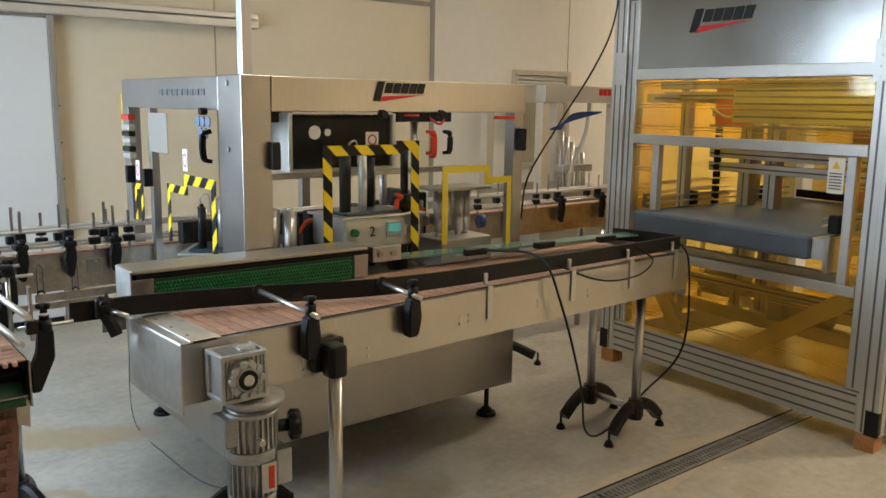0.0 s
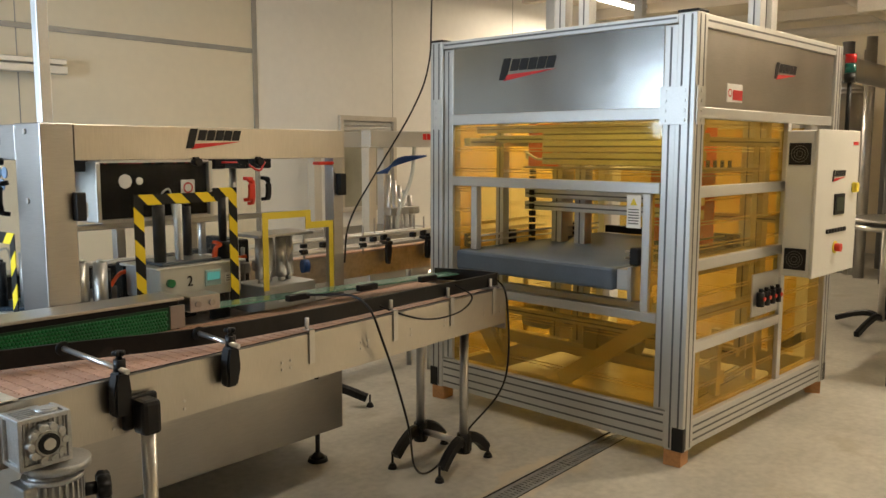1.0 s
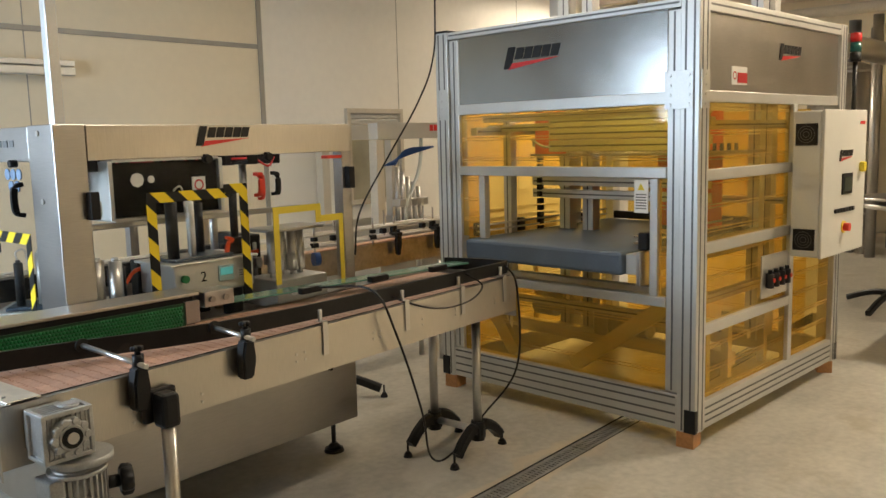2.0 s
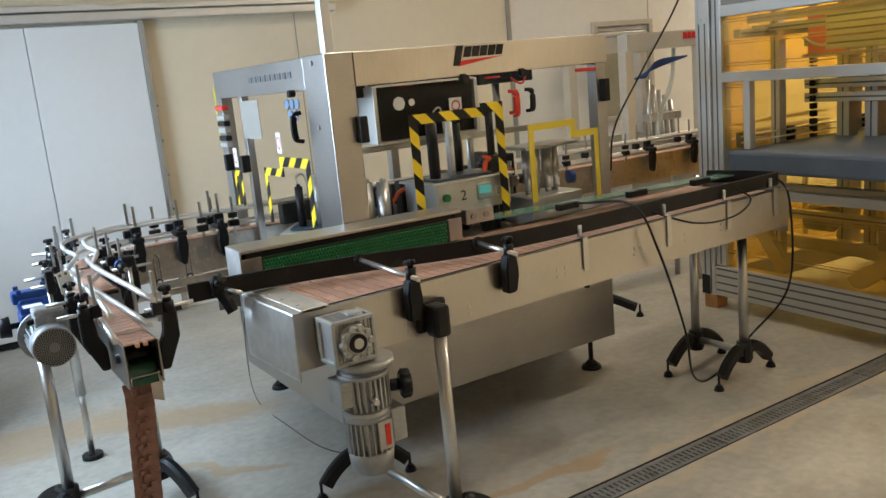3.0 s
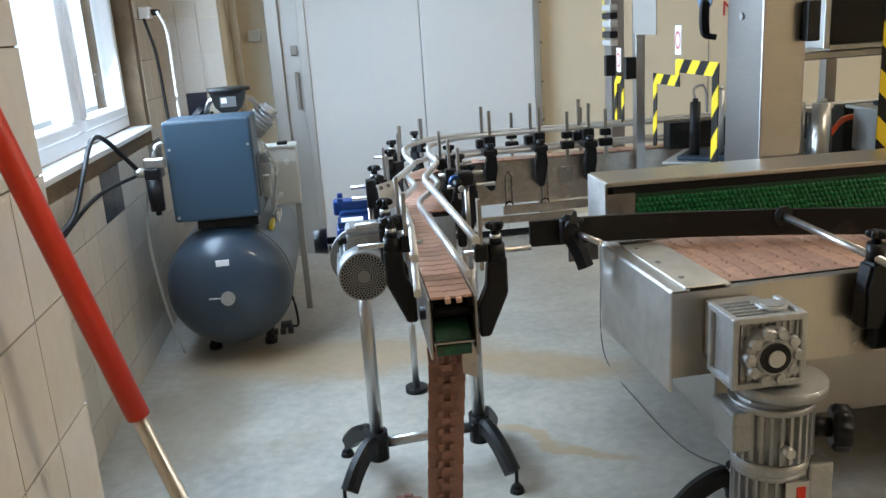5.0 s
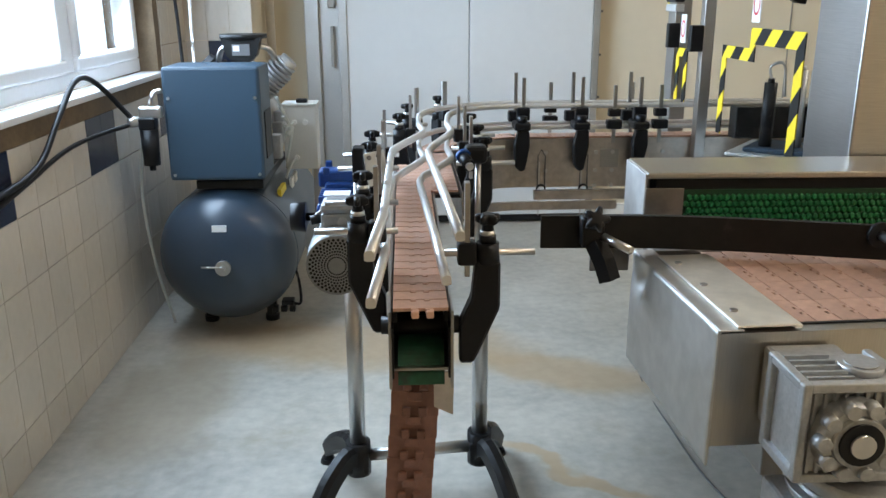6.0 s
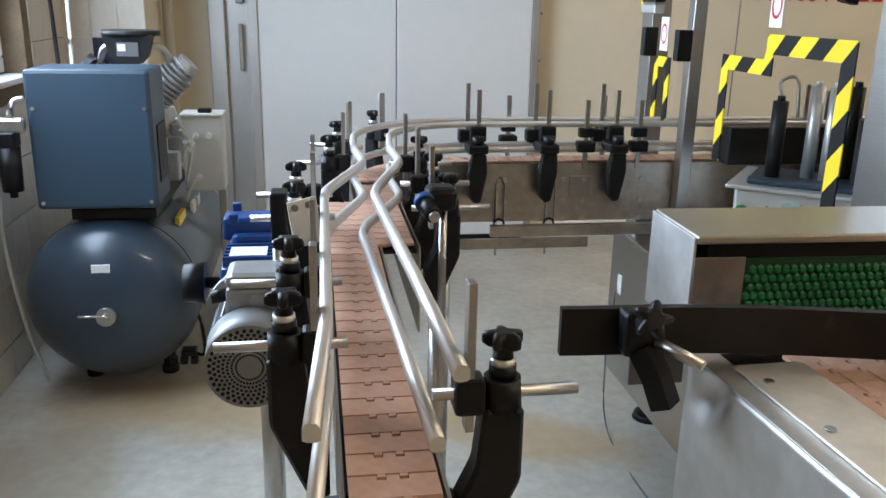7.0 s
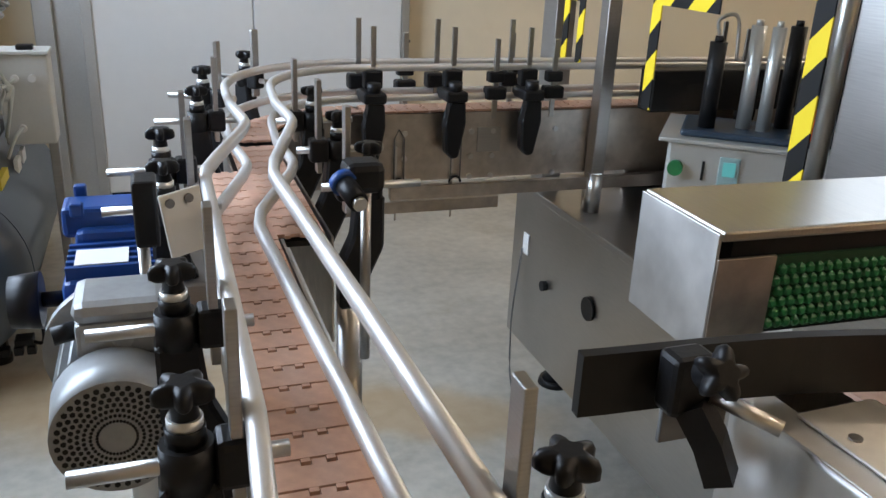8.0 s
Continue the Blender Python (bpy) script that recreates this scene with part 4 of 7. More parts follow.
def tape(pts, w, plane, at_, material, name="hazard_tape"):
    """A band along points in (run, z) on the plane x or y = at_."""
    joints = pts[1:-1]
    for p, q in zip(pts, pts[1:]):
        (a, z0), (b, z1) = p, q
        if z0 == z1:
            a0, a1, c0, c1 = min(a, b) - w / 2, max(a, b) + w / 2, z0 - w / 2, z0 + w / 2
        else:
            lo_, hi_ = (p, q) if z0 < z1 else (q, p)
            a0, a1 = a - w / 2, a + w / 2
            c0, c1 = lo_[1] + (w / 2 if lo_ in joints else 0), hi_[1] - (w / 2 if hi_ in joints else 0)
            if c1 <= c0:
                continue
        bm = box(B(), a0, a1, at_ - 0.003, at_, c0, c1) if plane == "y" else box(B(), at_ - 0.003, at_, a0, a1, c0, c1)
        part(name, bm, material, lab, "yellow and black hazard tape" if material is HAZ else "faded yellow tape")


tape([(1.855, 0.95), (1.855, 1.37), (2.19, 1.37)], 0.04, "y", 2.309, HAZ)
tape([(2.20, 1.385), (2.275, 1.385), (2.275, 0.93)], 0.04, "y", 2.306, HAZ)
tape([(2.44, 0.95), (2.44, 1.275), (2.68, 1.275), (2.68, 1.22), (2.82, 1.22), (2.82, 0.9)], 0.03, "y", 2.309, YELLOW)
tape([(3.045, 0.95), (3.045, 1.185), (2.853, 1.185), (2.853, 1.214)], 0.034, "x", 1.507, HAZ)
tape([(2.84, 1.235), (2.57, 1.235), (2.57, 0.84)], 0.042, "x", 1.504, HAZ)
tape([(3.44, 1.0), (3.44, 1.16), (3.36, 1.16), (3.36, 1.0)], 0.028, "x", 1.50, HAZ)
bm = box(B(), 1.4985, 1.5015, 3.02, 3.24, 1.33, 1.50)
part("blanking_panel", bm, TRIM, lab, "grey blanking panel")
for dy, dz in ((0, 0), (0.05, 0), (0.10, 0), (0.025, -0.045), (0.075, -0.045)):
    bm = cyl(B(), (1.505, 2.60 + dy, 1.475 + dz), (1.500, 2.60 + dy, 1.475 + dz), 0.021, 20)
    part("vent_disc", bm, shader("blue_grey_disc", (0.16, 0.24, 0.36), 0.4), lab)
bm = sweep(B(), smooth([(1.50, 2.575, 1.44), (1.47, 2.575, 1.425), (1.47, 2.575, 1.34), (1.50, 2.575, 1.325)], 4), bar(0.022, 0.016))
part("door_handle", bm, BLACK, lab)
for x in (2.34, 2.43):
    bm = sweep(B(), smooth([(x, 2.305, 1.44), (x, 2.27, 1.43), (x, 2.27, 1.36), (x, 2.305, 1.35)], 4), bar(0.02, 0.014))
    part("door_handle", bm, BLACK if x > 2.4 else RED, lab)
bm = sweep(B(), smooth([(2.355, 2.305, 1.44), (2.355, 2.275, 1.43), (2.355, 2.275, 1.345), (2.355, 2.305, 1.335)], 4), bar(0.012, 0.012))
part("door_handle", bm, RED, lab)
for x in (2.10, 2.40):
    bm = cyl(B(), (x, 2.30, 1.51), (x, 2.27, 1.51), 0.016, 12)
    box(bm, x - 0.012, x + 0.012, 2.285, 2.31, 1.50, 1.53, 0.003)
    part("door_stop", bm, BLACK, lab)
bm = cyl(B(), (1.497, 2.60, 1.515), (1.47, 2.60, 1.515), 0.014, 12)
part("door_stop", bm, BLACK, lab)
for x, z in ((1.60, 1.36), (2.845, 1.40)):
    bm = box(B(), x, x + 0.035, 2.265, 2.30, z - 0.05, z + 0.05, 0.004)
    part("latch", bm, BLACK, lab)
bm = box(B(), 2.74, 2.84, 2.30, 2.34, 1.49, 1.505, 0.003)
part("beacon", bm, RED, lab)
# switch block on the far-left post
for z, mt in ((1.475, RED), (1.43, ALU), (1.40, BLACK), (1.37, ALU), (1.33, BLACK), (1.30, ALU)):
    bm = box(B(), 1.47, 1.502, 3.42, 3.52, z - 0.012, z + 0.012, 0.004)
    part("switch", bm, mt, lab)
for y in (3.50, 3.27):
    bm = box(B(), 1.475, 1.515, y - 0.014, y + 0.014, 1.17, 1.25, 0.003)
    part("hinge", bm, BLACK, lab)
for y, z, w in ((3.40, 1.235, 0.05), (2.83, 1.315, 0.05)):
    sign = part("warning_label", box(B(), 1.4965, 1.499, y - w / 2, y + w / 2, z - 0.045, z + 0.045), WHITE, lab, "white label with a red ring sign")
    bm = B()
    for k in range(16):
        a, b = k * math.pi / 8, (k + 1) * math.pi / 8
        bm.faces.new([bm.verts.new((1.4955, y + r * math.cos(q), z + r * 1.4 * math.sin(q))) for r, q in ((0.015, a), (0.020, a), (0.020, b), (0.015, b))])
    part("ring", bm, INK_RED, sign)
bm = box(B(), 1.50, 1.53, 3.585, 3.60, 1.30, 1.58, 0.002)
part("label_strip", bm, YELLOW, lab, "yellow label strip")
bm = box(B(), 1.4665, 1.4695, 3.485, 3.52, 0.44, 0.50)
part("nameplate", bm, WHITE, lab)
bm = cyl(B(), (1.4695, 3.12, 0.44), (1.462, 3.12, 0.44), 0.030, 20)
part("inlet", bm, BLACK, lab)
bm = cyl(B(), (1.4695, 3.36, 0.40), (1.455, 3.36, 0.40), 0.014, 14)
part("lock", bm, BLACK, lab)
bm = cyl(B(), (2.10, 2.4595, 0.56), (2.10, 2.450, 0.56), 0.032, 20)
part("inlet", bm, BLACK, lab)
bm = cyl(B(), (2.84, 2.4595, 0.46), (2.84, 2.445, 0.46), 0.013, 14)
part("lock", bm, BLACK, lab)
bm = box(B(), 2.66, 2.80, 2.4555, 2.4590, 0.575, 0.60)
part("label", bm, WHITE, lab, "white and yellow maker's label")
bm = box(B(), 2.80, 2.84, 2.4550, 2.4585, 0.58, 0.605)
part("label", bm, YELLOW, lab)


def roller(parent, x, y, z0, z1, r, mt, name="roller"):
    bm = cyl(B(), (x, y, z0), (x, y, z1), r, 18)
    cyl(bm, (x, y, z1), (x, y, z1 + 0.012), r * 0.5, 12)
    cyl(bm, (x, y, z0 - 0.02), (x, y, z0), r * 0.6, 12)
    return part(name, bm, mt, parent)


def label_unit(number, m, rs=1.0, hs=1.0, fs=1.0):
    """A labelling head: a control box with screen and number, rollers and levers above it."""
    th = thing("label_applicator", "grey label applicator with rollers, a small screen and the number " + number, "label applicator", m, "label applicators")
    bm = box(B(), 0.0, 0.38, 0.0, 0.26, 0.80, 0.93, 0.008)
    box(bm, -0.02, 0.40, -0.01, 0.27, 0.925, 0.935, 0.003)
    part("control_box", bm, ALU, th)
    bm = box(B(), 0.20 * fs, 0.275 * fs, -0.006, 0.0, 0.84, 0.905, 0.002)
    scr = part("screen", bm, shader("screen_bezel", (0.30, 0.42, 0.42), 0.4), th, "small teal screen")
    part("display", box(B(), 0.20 * fs + 0.008, 0.275 * fs - 0.008, -0.009, -0.0062, 0.865, 0.895), LCD, scr)
    lettering(number, 0.06, INK, th, pose(0.115 * fs, -0.003, 0.85, 90, 0, 0))
    bm = cyl(B(), (0.04 * fs, -0.001, 0.872), (0.04 * fs, -0.02, 0.872), 0.016, 14)
    part("switch", bm, GREEN, th)
    bm = box(B(), 0.295, 0.37, -0.0025, 0.0, 0.845, 0.885)
    part("label", bm, WHITE, th)
    bm = B()
    for k in range(3):
        box(bm, 0.302, 0.363, -0.0035, -0.0025, 0.851 + k * 0.010, 0.855 + k * 0.010)
    part("print", bm, INK_GREY, th)
    if number == "2":
        rollers = ((0.045, 0.07, 1.20, 0.028, BLACK), (0.09, 0.13, 1.20, 0.020, BLACK), (0.134, 0.07, 1.20, 0.016, WHITE), (0.175, 0.15, 1.22, 0.014, ALU), (0.235, 0.17, 1.18, 0.022, BLACK), (0.335, 0.06, 1.24, 0.020, BLACK))
    else:
        rollers = ((0.07, 0.07, 1.20, 0.030, BLACK), (0.145, 0.10, 1.25, 0.026, ALU), (0.185, 0.09, 1.25, 0.024, ALU), (0.225, 0.15, 1.25, 0.028, BLACK), (0.265, 0.10, 1.24, 0.024, ALU), (0.335, 0.06, 1.36, 0.028, BLACK))
    for x, y, z1, r, mt in rollers:
        roller(th, x, y, 0.95, 0.95 + (z1 - 0.95) * hs, r * rs, mt)
    bm = cyl(B(), (0.335, 0.06, 0.94), (0.335, 0.06, 1.01), 0.040, 16)
    part("hub", bm, BLACK, th)
    bm = sweep(B(), smooth([(0.275, 0.04, 0.94), (0.28, 0.03, 0.99), (0.30, 0.03, 1.0), (0.265, 0.02, 1.015)], 3), bar(0.018, 0.012))
    part("lever", bm, ORANGE_LEVER, th, "orange clamping lever")
    bm = tube(B(), smooth([(0.07, 0.07, 0.95 + 0.26 * hs), (0.065, 0.07, 0.98 + 0.27 * hs), (0.10, 0.07, 0.98 + 0.28 * hs), (0.11, 0.07, 0.95 + 0.2 * hs)], 5), 0.004)
    part("wire_loop", bm, STEEL_BRIGHT, th)
    bm = box(B(), 0.02, 0.30, 0.02, 0.20, 0.935, 0.95, 0.006)
    part("tray", bm, NAVY, th)
    return th


label_unit("2", pose(1.95, 2.335, 0.165), 0.85, 0.9)
label_unit("1", pose(1.525, 2.97, -0.03, 0, 0, -38), 0.6, 0.72, 0.55)

cross = thing("overhead_unit", "smoked housing with white warning signs above the labelling heads", "housing")
for y in (2.60, 2.90):
    part("pane", box(B(), 1.856, 2.352, y, y + 0.01, 1.28, 1.50), SMOKE, cross, "smoked plastic pane")
bm = B()
for a, b in ((1.836, 1.855), (2.353, 2.372)):
    box(bm, a, b, 2.58, 2.92, 1.27, 1.51, 0.003)
box(bm, 1.855, 2.353, 2.58, 2.92, 1.505, 1.515)
box(bm, 1.855, 2.353, 2.58, 2.92, 1.265, 1.278)
part("frame", bm, ALU, cross)
bm = B()
for k in range(6):
    cyl(bm, (1.92 + k * 0.07, 2.72, 1.285), (1.92 + k * 0.07, 2.72, 1.44), 0.018, 12)
part("spindle", bm, BLACK, cross)
for x, r in ((1.967, 0.03), (2.03, 0.016)):
    bm = cyl(B(), (x, 2.598, 1.43), (x, 2.595, 1.43), r, 8)
    part("sticker", bm, WHITE, cross)
plate = part("sticker", box(B(), 2.222, 2.288, 2.594, 2.598, 1.36, 1.43), WHITE, cross, "white sticker with a red ring")
bm = B()
for k in range(16):
    a, b = k * math.pi / 8, (k + 1) * math.pi / 8
    bm.faces.new([bm.verts.new((2.255 + r * math.cos(q), 2.5932, 1.395 + r * math.sin(q))) for r, q in ((0.017, a), (0.024, a), (0.024, b), (0.017, b))])
part("ring", bm, INK_RED, plate)
for x in (1.72, 1.80, 2.42, 2.6):
    part("column", cyl(B(), (x, 2.75, 0.80), (x, 2.75, 1.52), 0.018, 14), STEEL_BRIGHT, cross, "round steel column")
bm = B()
box(bm, 1.62, 2.85, 2.70, 2.76, 1.52, 1.56, 0.004)
for k in range(9):
    box(bm, 1.66 + k * 0.13, 1.72 + k * 0.13, 2.66, 2.78, 1.47, 1.53, 0.006)
part("manifold", bm, BLACK, cross)
bm = B()
for k in range(7):
    x = 1.66 + k * 0.16
    tube(bm, smooth([(x, 2.68, 1.50), (x + 0.05, 2.64, 1.46 + 0.02 * (k % 3)), (x + 0.10, 2.66, 1.50)], 5), 0.005)
part("hose", bm, INK_RED, cross)

plates = thing("applicator_chassis", "dark chassis plates and motors inside the labelling machine", "chassis")
for x0, x1, y0, y1, z0, z1 in ((2.30, 2.36, 2.72, 2.90, 0.801, 1.08), (2.05, 2.28, 2.80, 2.86, 0.801, 1.07), (2.46, 2.60, 2.74, 2.86, 0.801, 1.06), (2.66, 2.72, 2.80, 3.10, 0.801, 1.12)):
    part("plate", box(B(), x0, x1, y0, y1, z0, z1, 0.006), INK, plates)
for x, y, z in ((1.80, 2.86, 0.95), (2.40, 2.60, 1.0), (2.14, 2.72, 0.90), (2.55, 3.0, 0.92)):
    bm = cyl(B(), (x, y, 0.801), (x, y, z + 0.12), 0.045, 18)
    cyl(bm, (x, y, z + 0.12), (x, y, z + 0.15), 0.030, 14)
    part("motor", bm, INK, plates)
for x, y in ((1.92, 2.66), (2.26, 2.62), (2.50, 2.68)):
    part("lever", sweep(B(), smooth([(x, y, 1.0), (x + 0.03, y - 0.02, 1.05), (x + 0.09, y - 0.03, 1.06)], 4), bar(0.016, 0.014)), ORANGE_LEVER, plates, "orange clamping lever")
part("handwheel", cyl(B(), (2.905, 2.62, 0.98), (2.935, 2.61, 0.98), 0.034, 18), MOTOR_BLUE, plates, "blue handwheel")
part("chain_cover", box(B(), 1.62, 2.80, 3.20, 3.26, 0.905, 1.005, 0.004), INK, plates, "black conveyor cover")
part("cross_arm", box(B(), 1.62, 2.85, 2.64, 2.67, 1.235, 1.26, 0.004), STEEL, plates)
part("cross_arm", box(B(), 1.62, 1.76, 2.50, 2.56, 1.30, 1.36, 0.004), ALU, plates)
part("clamp", box(B(), 1.64, 1.72, 2.52, 2.60, 1.20, 1.225, 0.004), BLACK, plates)

wheels = thing("bottle_wheel_unit", "steel pressing rollers on a low grey block behind the front door", "roller unit")
bm = box(B(), 2.50, 2.80, 2.40, 2.62, 0.82, 0.95, 0.006)
part("block", bm, ALU, wheels)
for k in range(4):
    roller(wheels, 2.56 + k * 0.058, 2.50 + 0.02 * (k % 2), 0.97, 1.16, 0.026, STEEL_BRIGHT)
bm = box(B(), 2.49, 2.81, 2.42, 2.60, 1.165, 1.18, 0.004)
part("top_plate", bm, STEEL, wheels)
bm = B()
for k in range(4):
    box(bm, 2.58 + k * 0.045, 2.61 + k * 0.045, 2.3975, 2.3995, 0.87, 0.905)
part("label", bm, WHITE, wheels)
for x, y in ((1.70, 2.55), (1.76, 2.58), (1.81, 2.53)):
    roller(wheels, x, y, 0.82, 1.12, 0.026, STEEL_BRIGHT)
roller(wheels, 1.86, 2.62, 0.82, 1.08, 0.035, BLACK)
bm = B()
for k in range(5):
    cyl(bm, (2.40 + k * 0.09, 2.66, 0.80), (2.40 + k * 0.09, 2.66, 1.10 + 0.04 * (k % 2)), 0.010, 10)
    box(bm, 2.38 + k * 0.09, 2.42 + k * 0.09, 2.63, 2.69, 0.98, 1.03, 0.004)
part("rod", bm, STEEL, wheels)
bm = box(B(), 2.30, 2.34, 2.46, 2.50, 1.06, 1.08, 0.003)
part("knob", bm, ORANGE_LEVER, wheels)

# ---------------- bottle conveyor ----------------
CZ = 0.90
CX, CY0, CY1 = 0.600, 1.772, 2.88          # first straight run
QX, QY, QR, RUN_X1 = 0.95, 3.07, 0.285, 6.2  # second chain: bend and long run
feed = thing("feed_conveyor", "narrow steel bottle conveyor with brown slat chain and guide rails", "conveyor")
for s in (-1, 1):
    a = CX + s * 0.046
    part("side_plate", box(B(), a - 0.002, a + 0.002, CY0 - 0.01, CY1 if s < 0 else 2.54, 0.775, CZ - 0.002), STEEL, feed)
part("floor_plate", box(B(), CX - 0.043, CX + 0.043, CY0, CY1, 0.80, 0.804), STEEL, feed)
bm = B()
box(bm, CX - 0.043, CX - 0.035, CY0 + 0.02, CY1, CZ - 0.03, CZ - 0.008)
box(bm, CX + 0.035, CX + 0.043, CY0 + 0.02, CY1, CZ - 0.03, CZ - 0.008)
part("wear_strip", bm, BLACK, feed)
bm = sweep(B(), smooth([(CX, CY0 + 0.10, 0.835), (CX, CY0 + 0.04, 0.828), (CX, CY0 + 0.012, 0.806), (CX, CY0 + 0.004, 0.775)], 5), bar(0.070, 0.003))
part("return_guide", bm, shader("dirty_green_guide", (0.012, 0.085, 0.045), 0.5, 0.0, 0.3, 30.0, 0.0, 90.0, spots=((0.03, 0.035, 0.03), 22.0, 0.56)), feed, "green plastic return guide")
bm = prism(B(), [(0.02, 0.715), (0.05, 0.70), (0.052, 0.775), (0.02, 0.775)], -0.003, 0.0)
turned(bm, pose(CX, CY0 + 0.05, 0), 0)
part("end_bracket", bm, STEEL_WORN, feed)
bm = cyl(B(), (CX - 0.06, CY0 + 0.06, 0.85), (CX + 0.06, CY0 + 0.06, 0.85), 0.014, 12)
part("shaft", bm, INK, feed)
# added near-black sheets imitate the shade inside the conveyor's open end
bm = B()
for q in (-0.0435, 0.0405):
    box(bm, CX + q, CX + q + 0.003, CY0 - 0.006, CY0 + 0.35, 0.79, CZ - 0.03)
box(bm, CX - 0.040, CX + 0.040, CY0 + 0.11, CY0 + 0.115, 0.80, CZ - 0.012)
part("mouth_shade", bm, INK, feed, "near-black sheets standing in for shade in the conveyor's mouth")
for q in (-0.014, 0.008):
    part("hinge_tab", box(B(), CX + q, CX + q + 0.011, CY0 - 0.014, CY0 + 0.002, CZ - 0.012, CZ - 0.001, 0.002), CHAIN, feed)

RAIL = shader("rail_aluminium", (0.72, 0.71, 0.69), 0.42, 0.7, 0.05, 5.0, 0.0, 60.0)


def two_rails(name, pts, w=0.014, h=0.016, z0=0.932, gap=0.068):
    for k, z in enumerate((z0, z0 + gap)):
        bm = sweep(B(), [(x - (0 if k or y > 2.6 or x < 0.6 else 0.02), y, z) for x, y in pts], [(-w / 2, -0.4 * h), (-w / 4, -h / 2), (w / 4, -h / 2), (w / 2, -0.4 * h), (w / 2, 0.2 * h), (0.3 * w, 0.45 * h), (0, h / 2), (-0.3 * w, 0.45 * h), (-w / 2, 0.2 * h)])
        part(name, bm, RAIL, feed, "bright steel guide rail")


def bend(r, n=14):
    return [(QX - r * math.cos(a), QY + r * math.sin(a)) for a in [math.pi / 2 * k / n for k in range(n + 1)]]


two_rails("guide_rail", [(0.530, 1.71 + 0.0), (0.545, 1.95), (0.550, 2.48), (0.553, 2.53), (0.567, 2.58), (0.618, 2.74), (0.630, 2.79), (0.630, 2.82), (0.620, 2.95), *bend(0.327), (2.2, 3.397), (RUN_X1, 3.397)])
two_rails("guide_rail", [(0.660, 1.80), (0.650, 2.09), (0.634, 2.46), (0.633, 2.50), (0.642, 2.56), (0.690, 2.74), (0.703, 2.79), (0.704, 2.82), (0.698, 2.95), *bend(0.243), (2.2, 3.313), (RUN_X1, 3.313)])

main = thing("main_conveyor", "curved steel bottle conveyor running through the labelling machine", "conveyor")
for r in (QR - 0.05, QR + 0.05):
    bm = sweep(B(), [(x, y, 0.815) for x, y in [(QX - r, 2.54), *bend(r), (RUN_X1, QY + r)]], bar(0.003, 0.16))
    part("side_plate", bm, STEEL_WORN, main, "riveted worn stainless side plate")
bm = sweep(B(), [(x, y, 0.885) for x, y in [(QX - QR, 2.55), *bend(QR), (RUN_X1, QY + QR)]], bar(0.092, 0.008))
part("wear_bed", bm, BLACK, main)
bm = sweep(B(), [(x, y, 0.675) for x, y in [*bend(QR - 0.06)[5:], (1.28, QY + QR - 0.06)]], bar(0.012, 0.028))
sweep(bm, [(1.0, QY + QR - 0.075, 0.715), (2.0, QY + QR - 0.075, 0.715)], bar(0.02, 0.03))
part("tie_bar", bm, STEEL_WORN, main, "dark lower tie bar")
for k in range(10):
    for z in (0.74, 0.79, 0.85):
        x = 1.04 + k * 0.055
        if k in (0, 3, 4, 7):
            part("rivet", cyl(B(), (x, QY + QR - 0.0515, z), (x, QY + QR - 0.057, z), 0.007, 8), STEEL_BRIGHT, main)
for x in (1.02, 1.16):
    part("seam_cover", box(B(), x - 0.002, x + 0.002, QY + QR - 0.056, QY + QR - 0.052, 0.64, 0.82), STEEL_BRIGHT, main)
    hookx = thing("wire_hook", "thin dark wire hook with a ring on the conveyor's side plate", "hook", group="wire hooks")
    circle = [(x + 0.006 + 0.014 * math.cos(q), QY + QR - 0.060, 0.73 + 0.014 * math.sin(q)) for q in [k * math.pi / 8 for k in range(17)]]
    part("ring", tube(B(), circle, 0.0032, 6), BLACK, hookx)
    for q in (-0.006, 0.018):
        part("wire", tube(B(), [(x + q, QY + QR - 0.060, 0.735), (x + q, QY + QR - 0.060, 0.84), (x + 0.006, QY + QR - 0.054, 0.86)], 0.0018, 6), INK_GREY, hookx)
bm = B()
box(bm, 1.22, 1.28, QY + QR - 0.056, QY + QR - 0.052, 0.80, 0.86, 0.001)
part("splice_plate", bm, STEEL, main)
for x in (4.6, 5.8):
    bm = B()
    for y in (3.25, 3.45):
        cyl(bm, (x, y, 0.0), (x, y, 0.72), 0.02, 14)
    part("leg", bm, STEEL_BRIGHT, main)
bm = cyl(B(), (1.53, 3.27, 0.64), (1.53, 3.27, 0.74), 0.02, 12)
part("leg", bm, STEEL_BRIGHT, main)

stand("conveyor_stand", "stand of polished poles on black arched legs under the feed conveyor", [(0.440, 2.66), (0.775, 2.70)], [0.80, 0.80], [[(0.325, 2.51), (0.335, 2.86)], [(0.853, 2.50), (0.85, 2.88)]])
stand("conveyor_stand", "stand of polished poles on black arched legs under the main conveyor", [(3.42, 3.27), (3.42, 3.44)], [0.74, 0.74], [[(3.22, 3.05), (3.70, 2.95)], [(3.22, 3.68), (3.66, 3.72)]])
strut = thing("support_leg", "thin steel support leg with a round foot below the bend", "support leg")
bm = cyl(B(), (0.62, 3.32, 0.02), (0.62, 3.32, 0.36), 0.014, 12)
cyl(bm, (0.62, 3.32, 0.30), (0.62, 3.32, 0.82), 0.022, 14)
part("tube", bm, STEEL_BRIGHT, strut)
bm = cyl(B(), (0.62, 3.32, 0.0), (0.62, 3.32, 0.02), 0.045, 18)
part("foot", bm, BLACK, strut)

# brackets along the rails
first = bracket()
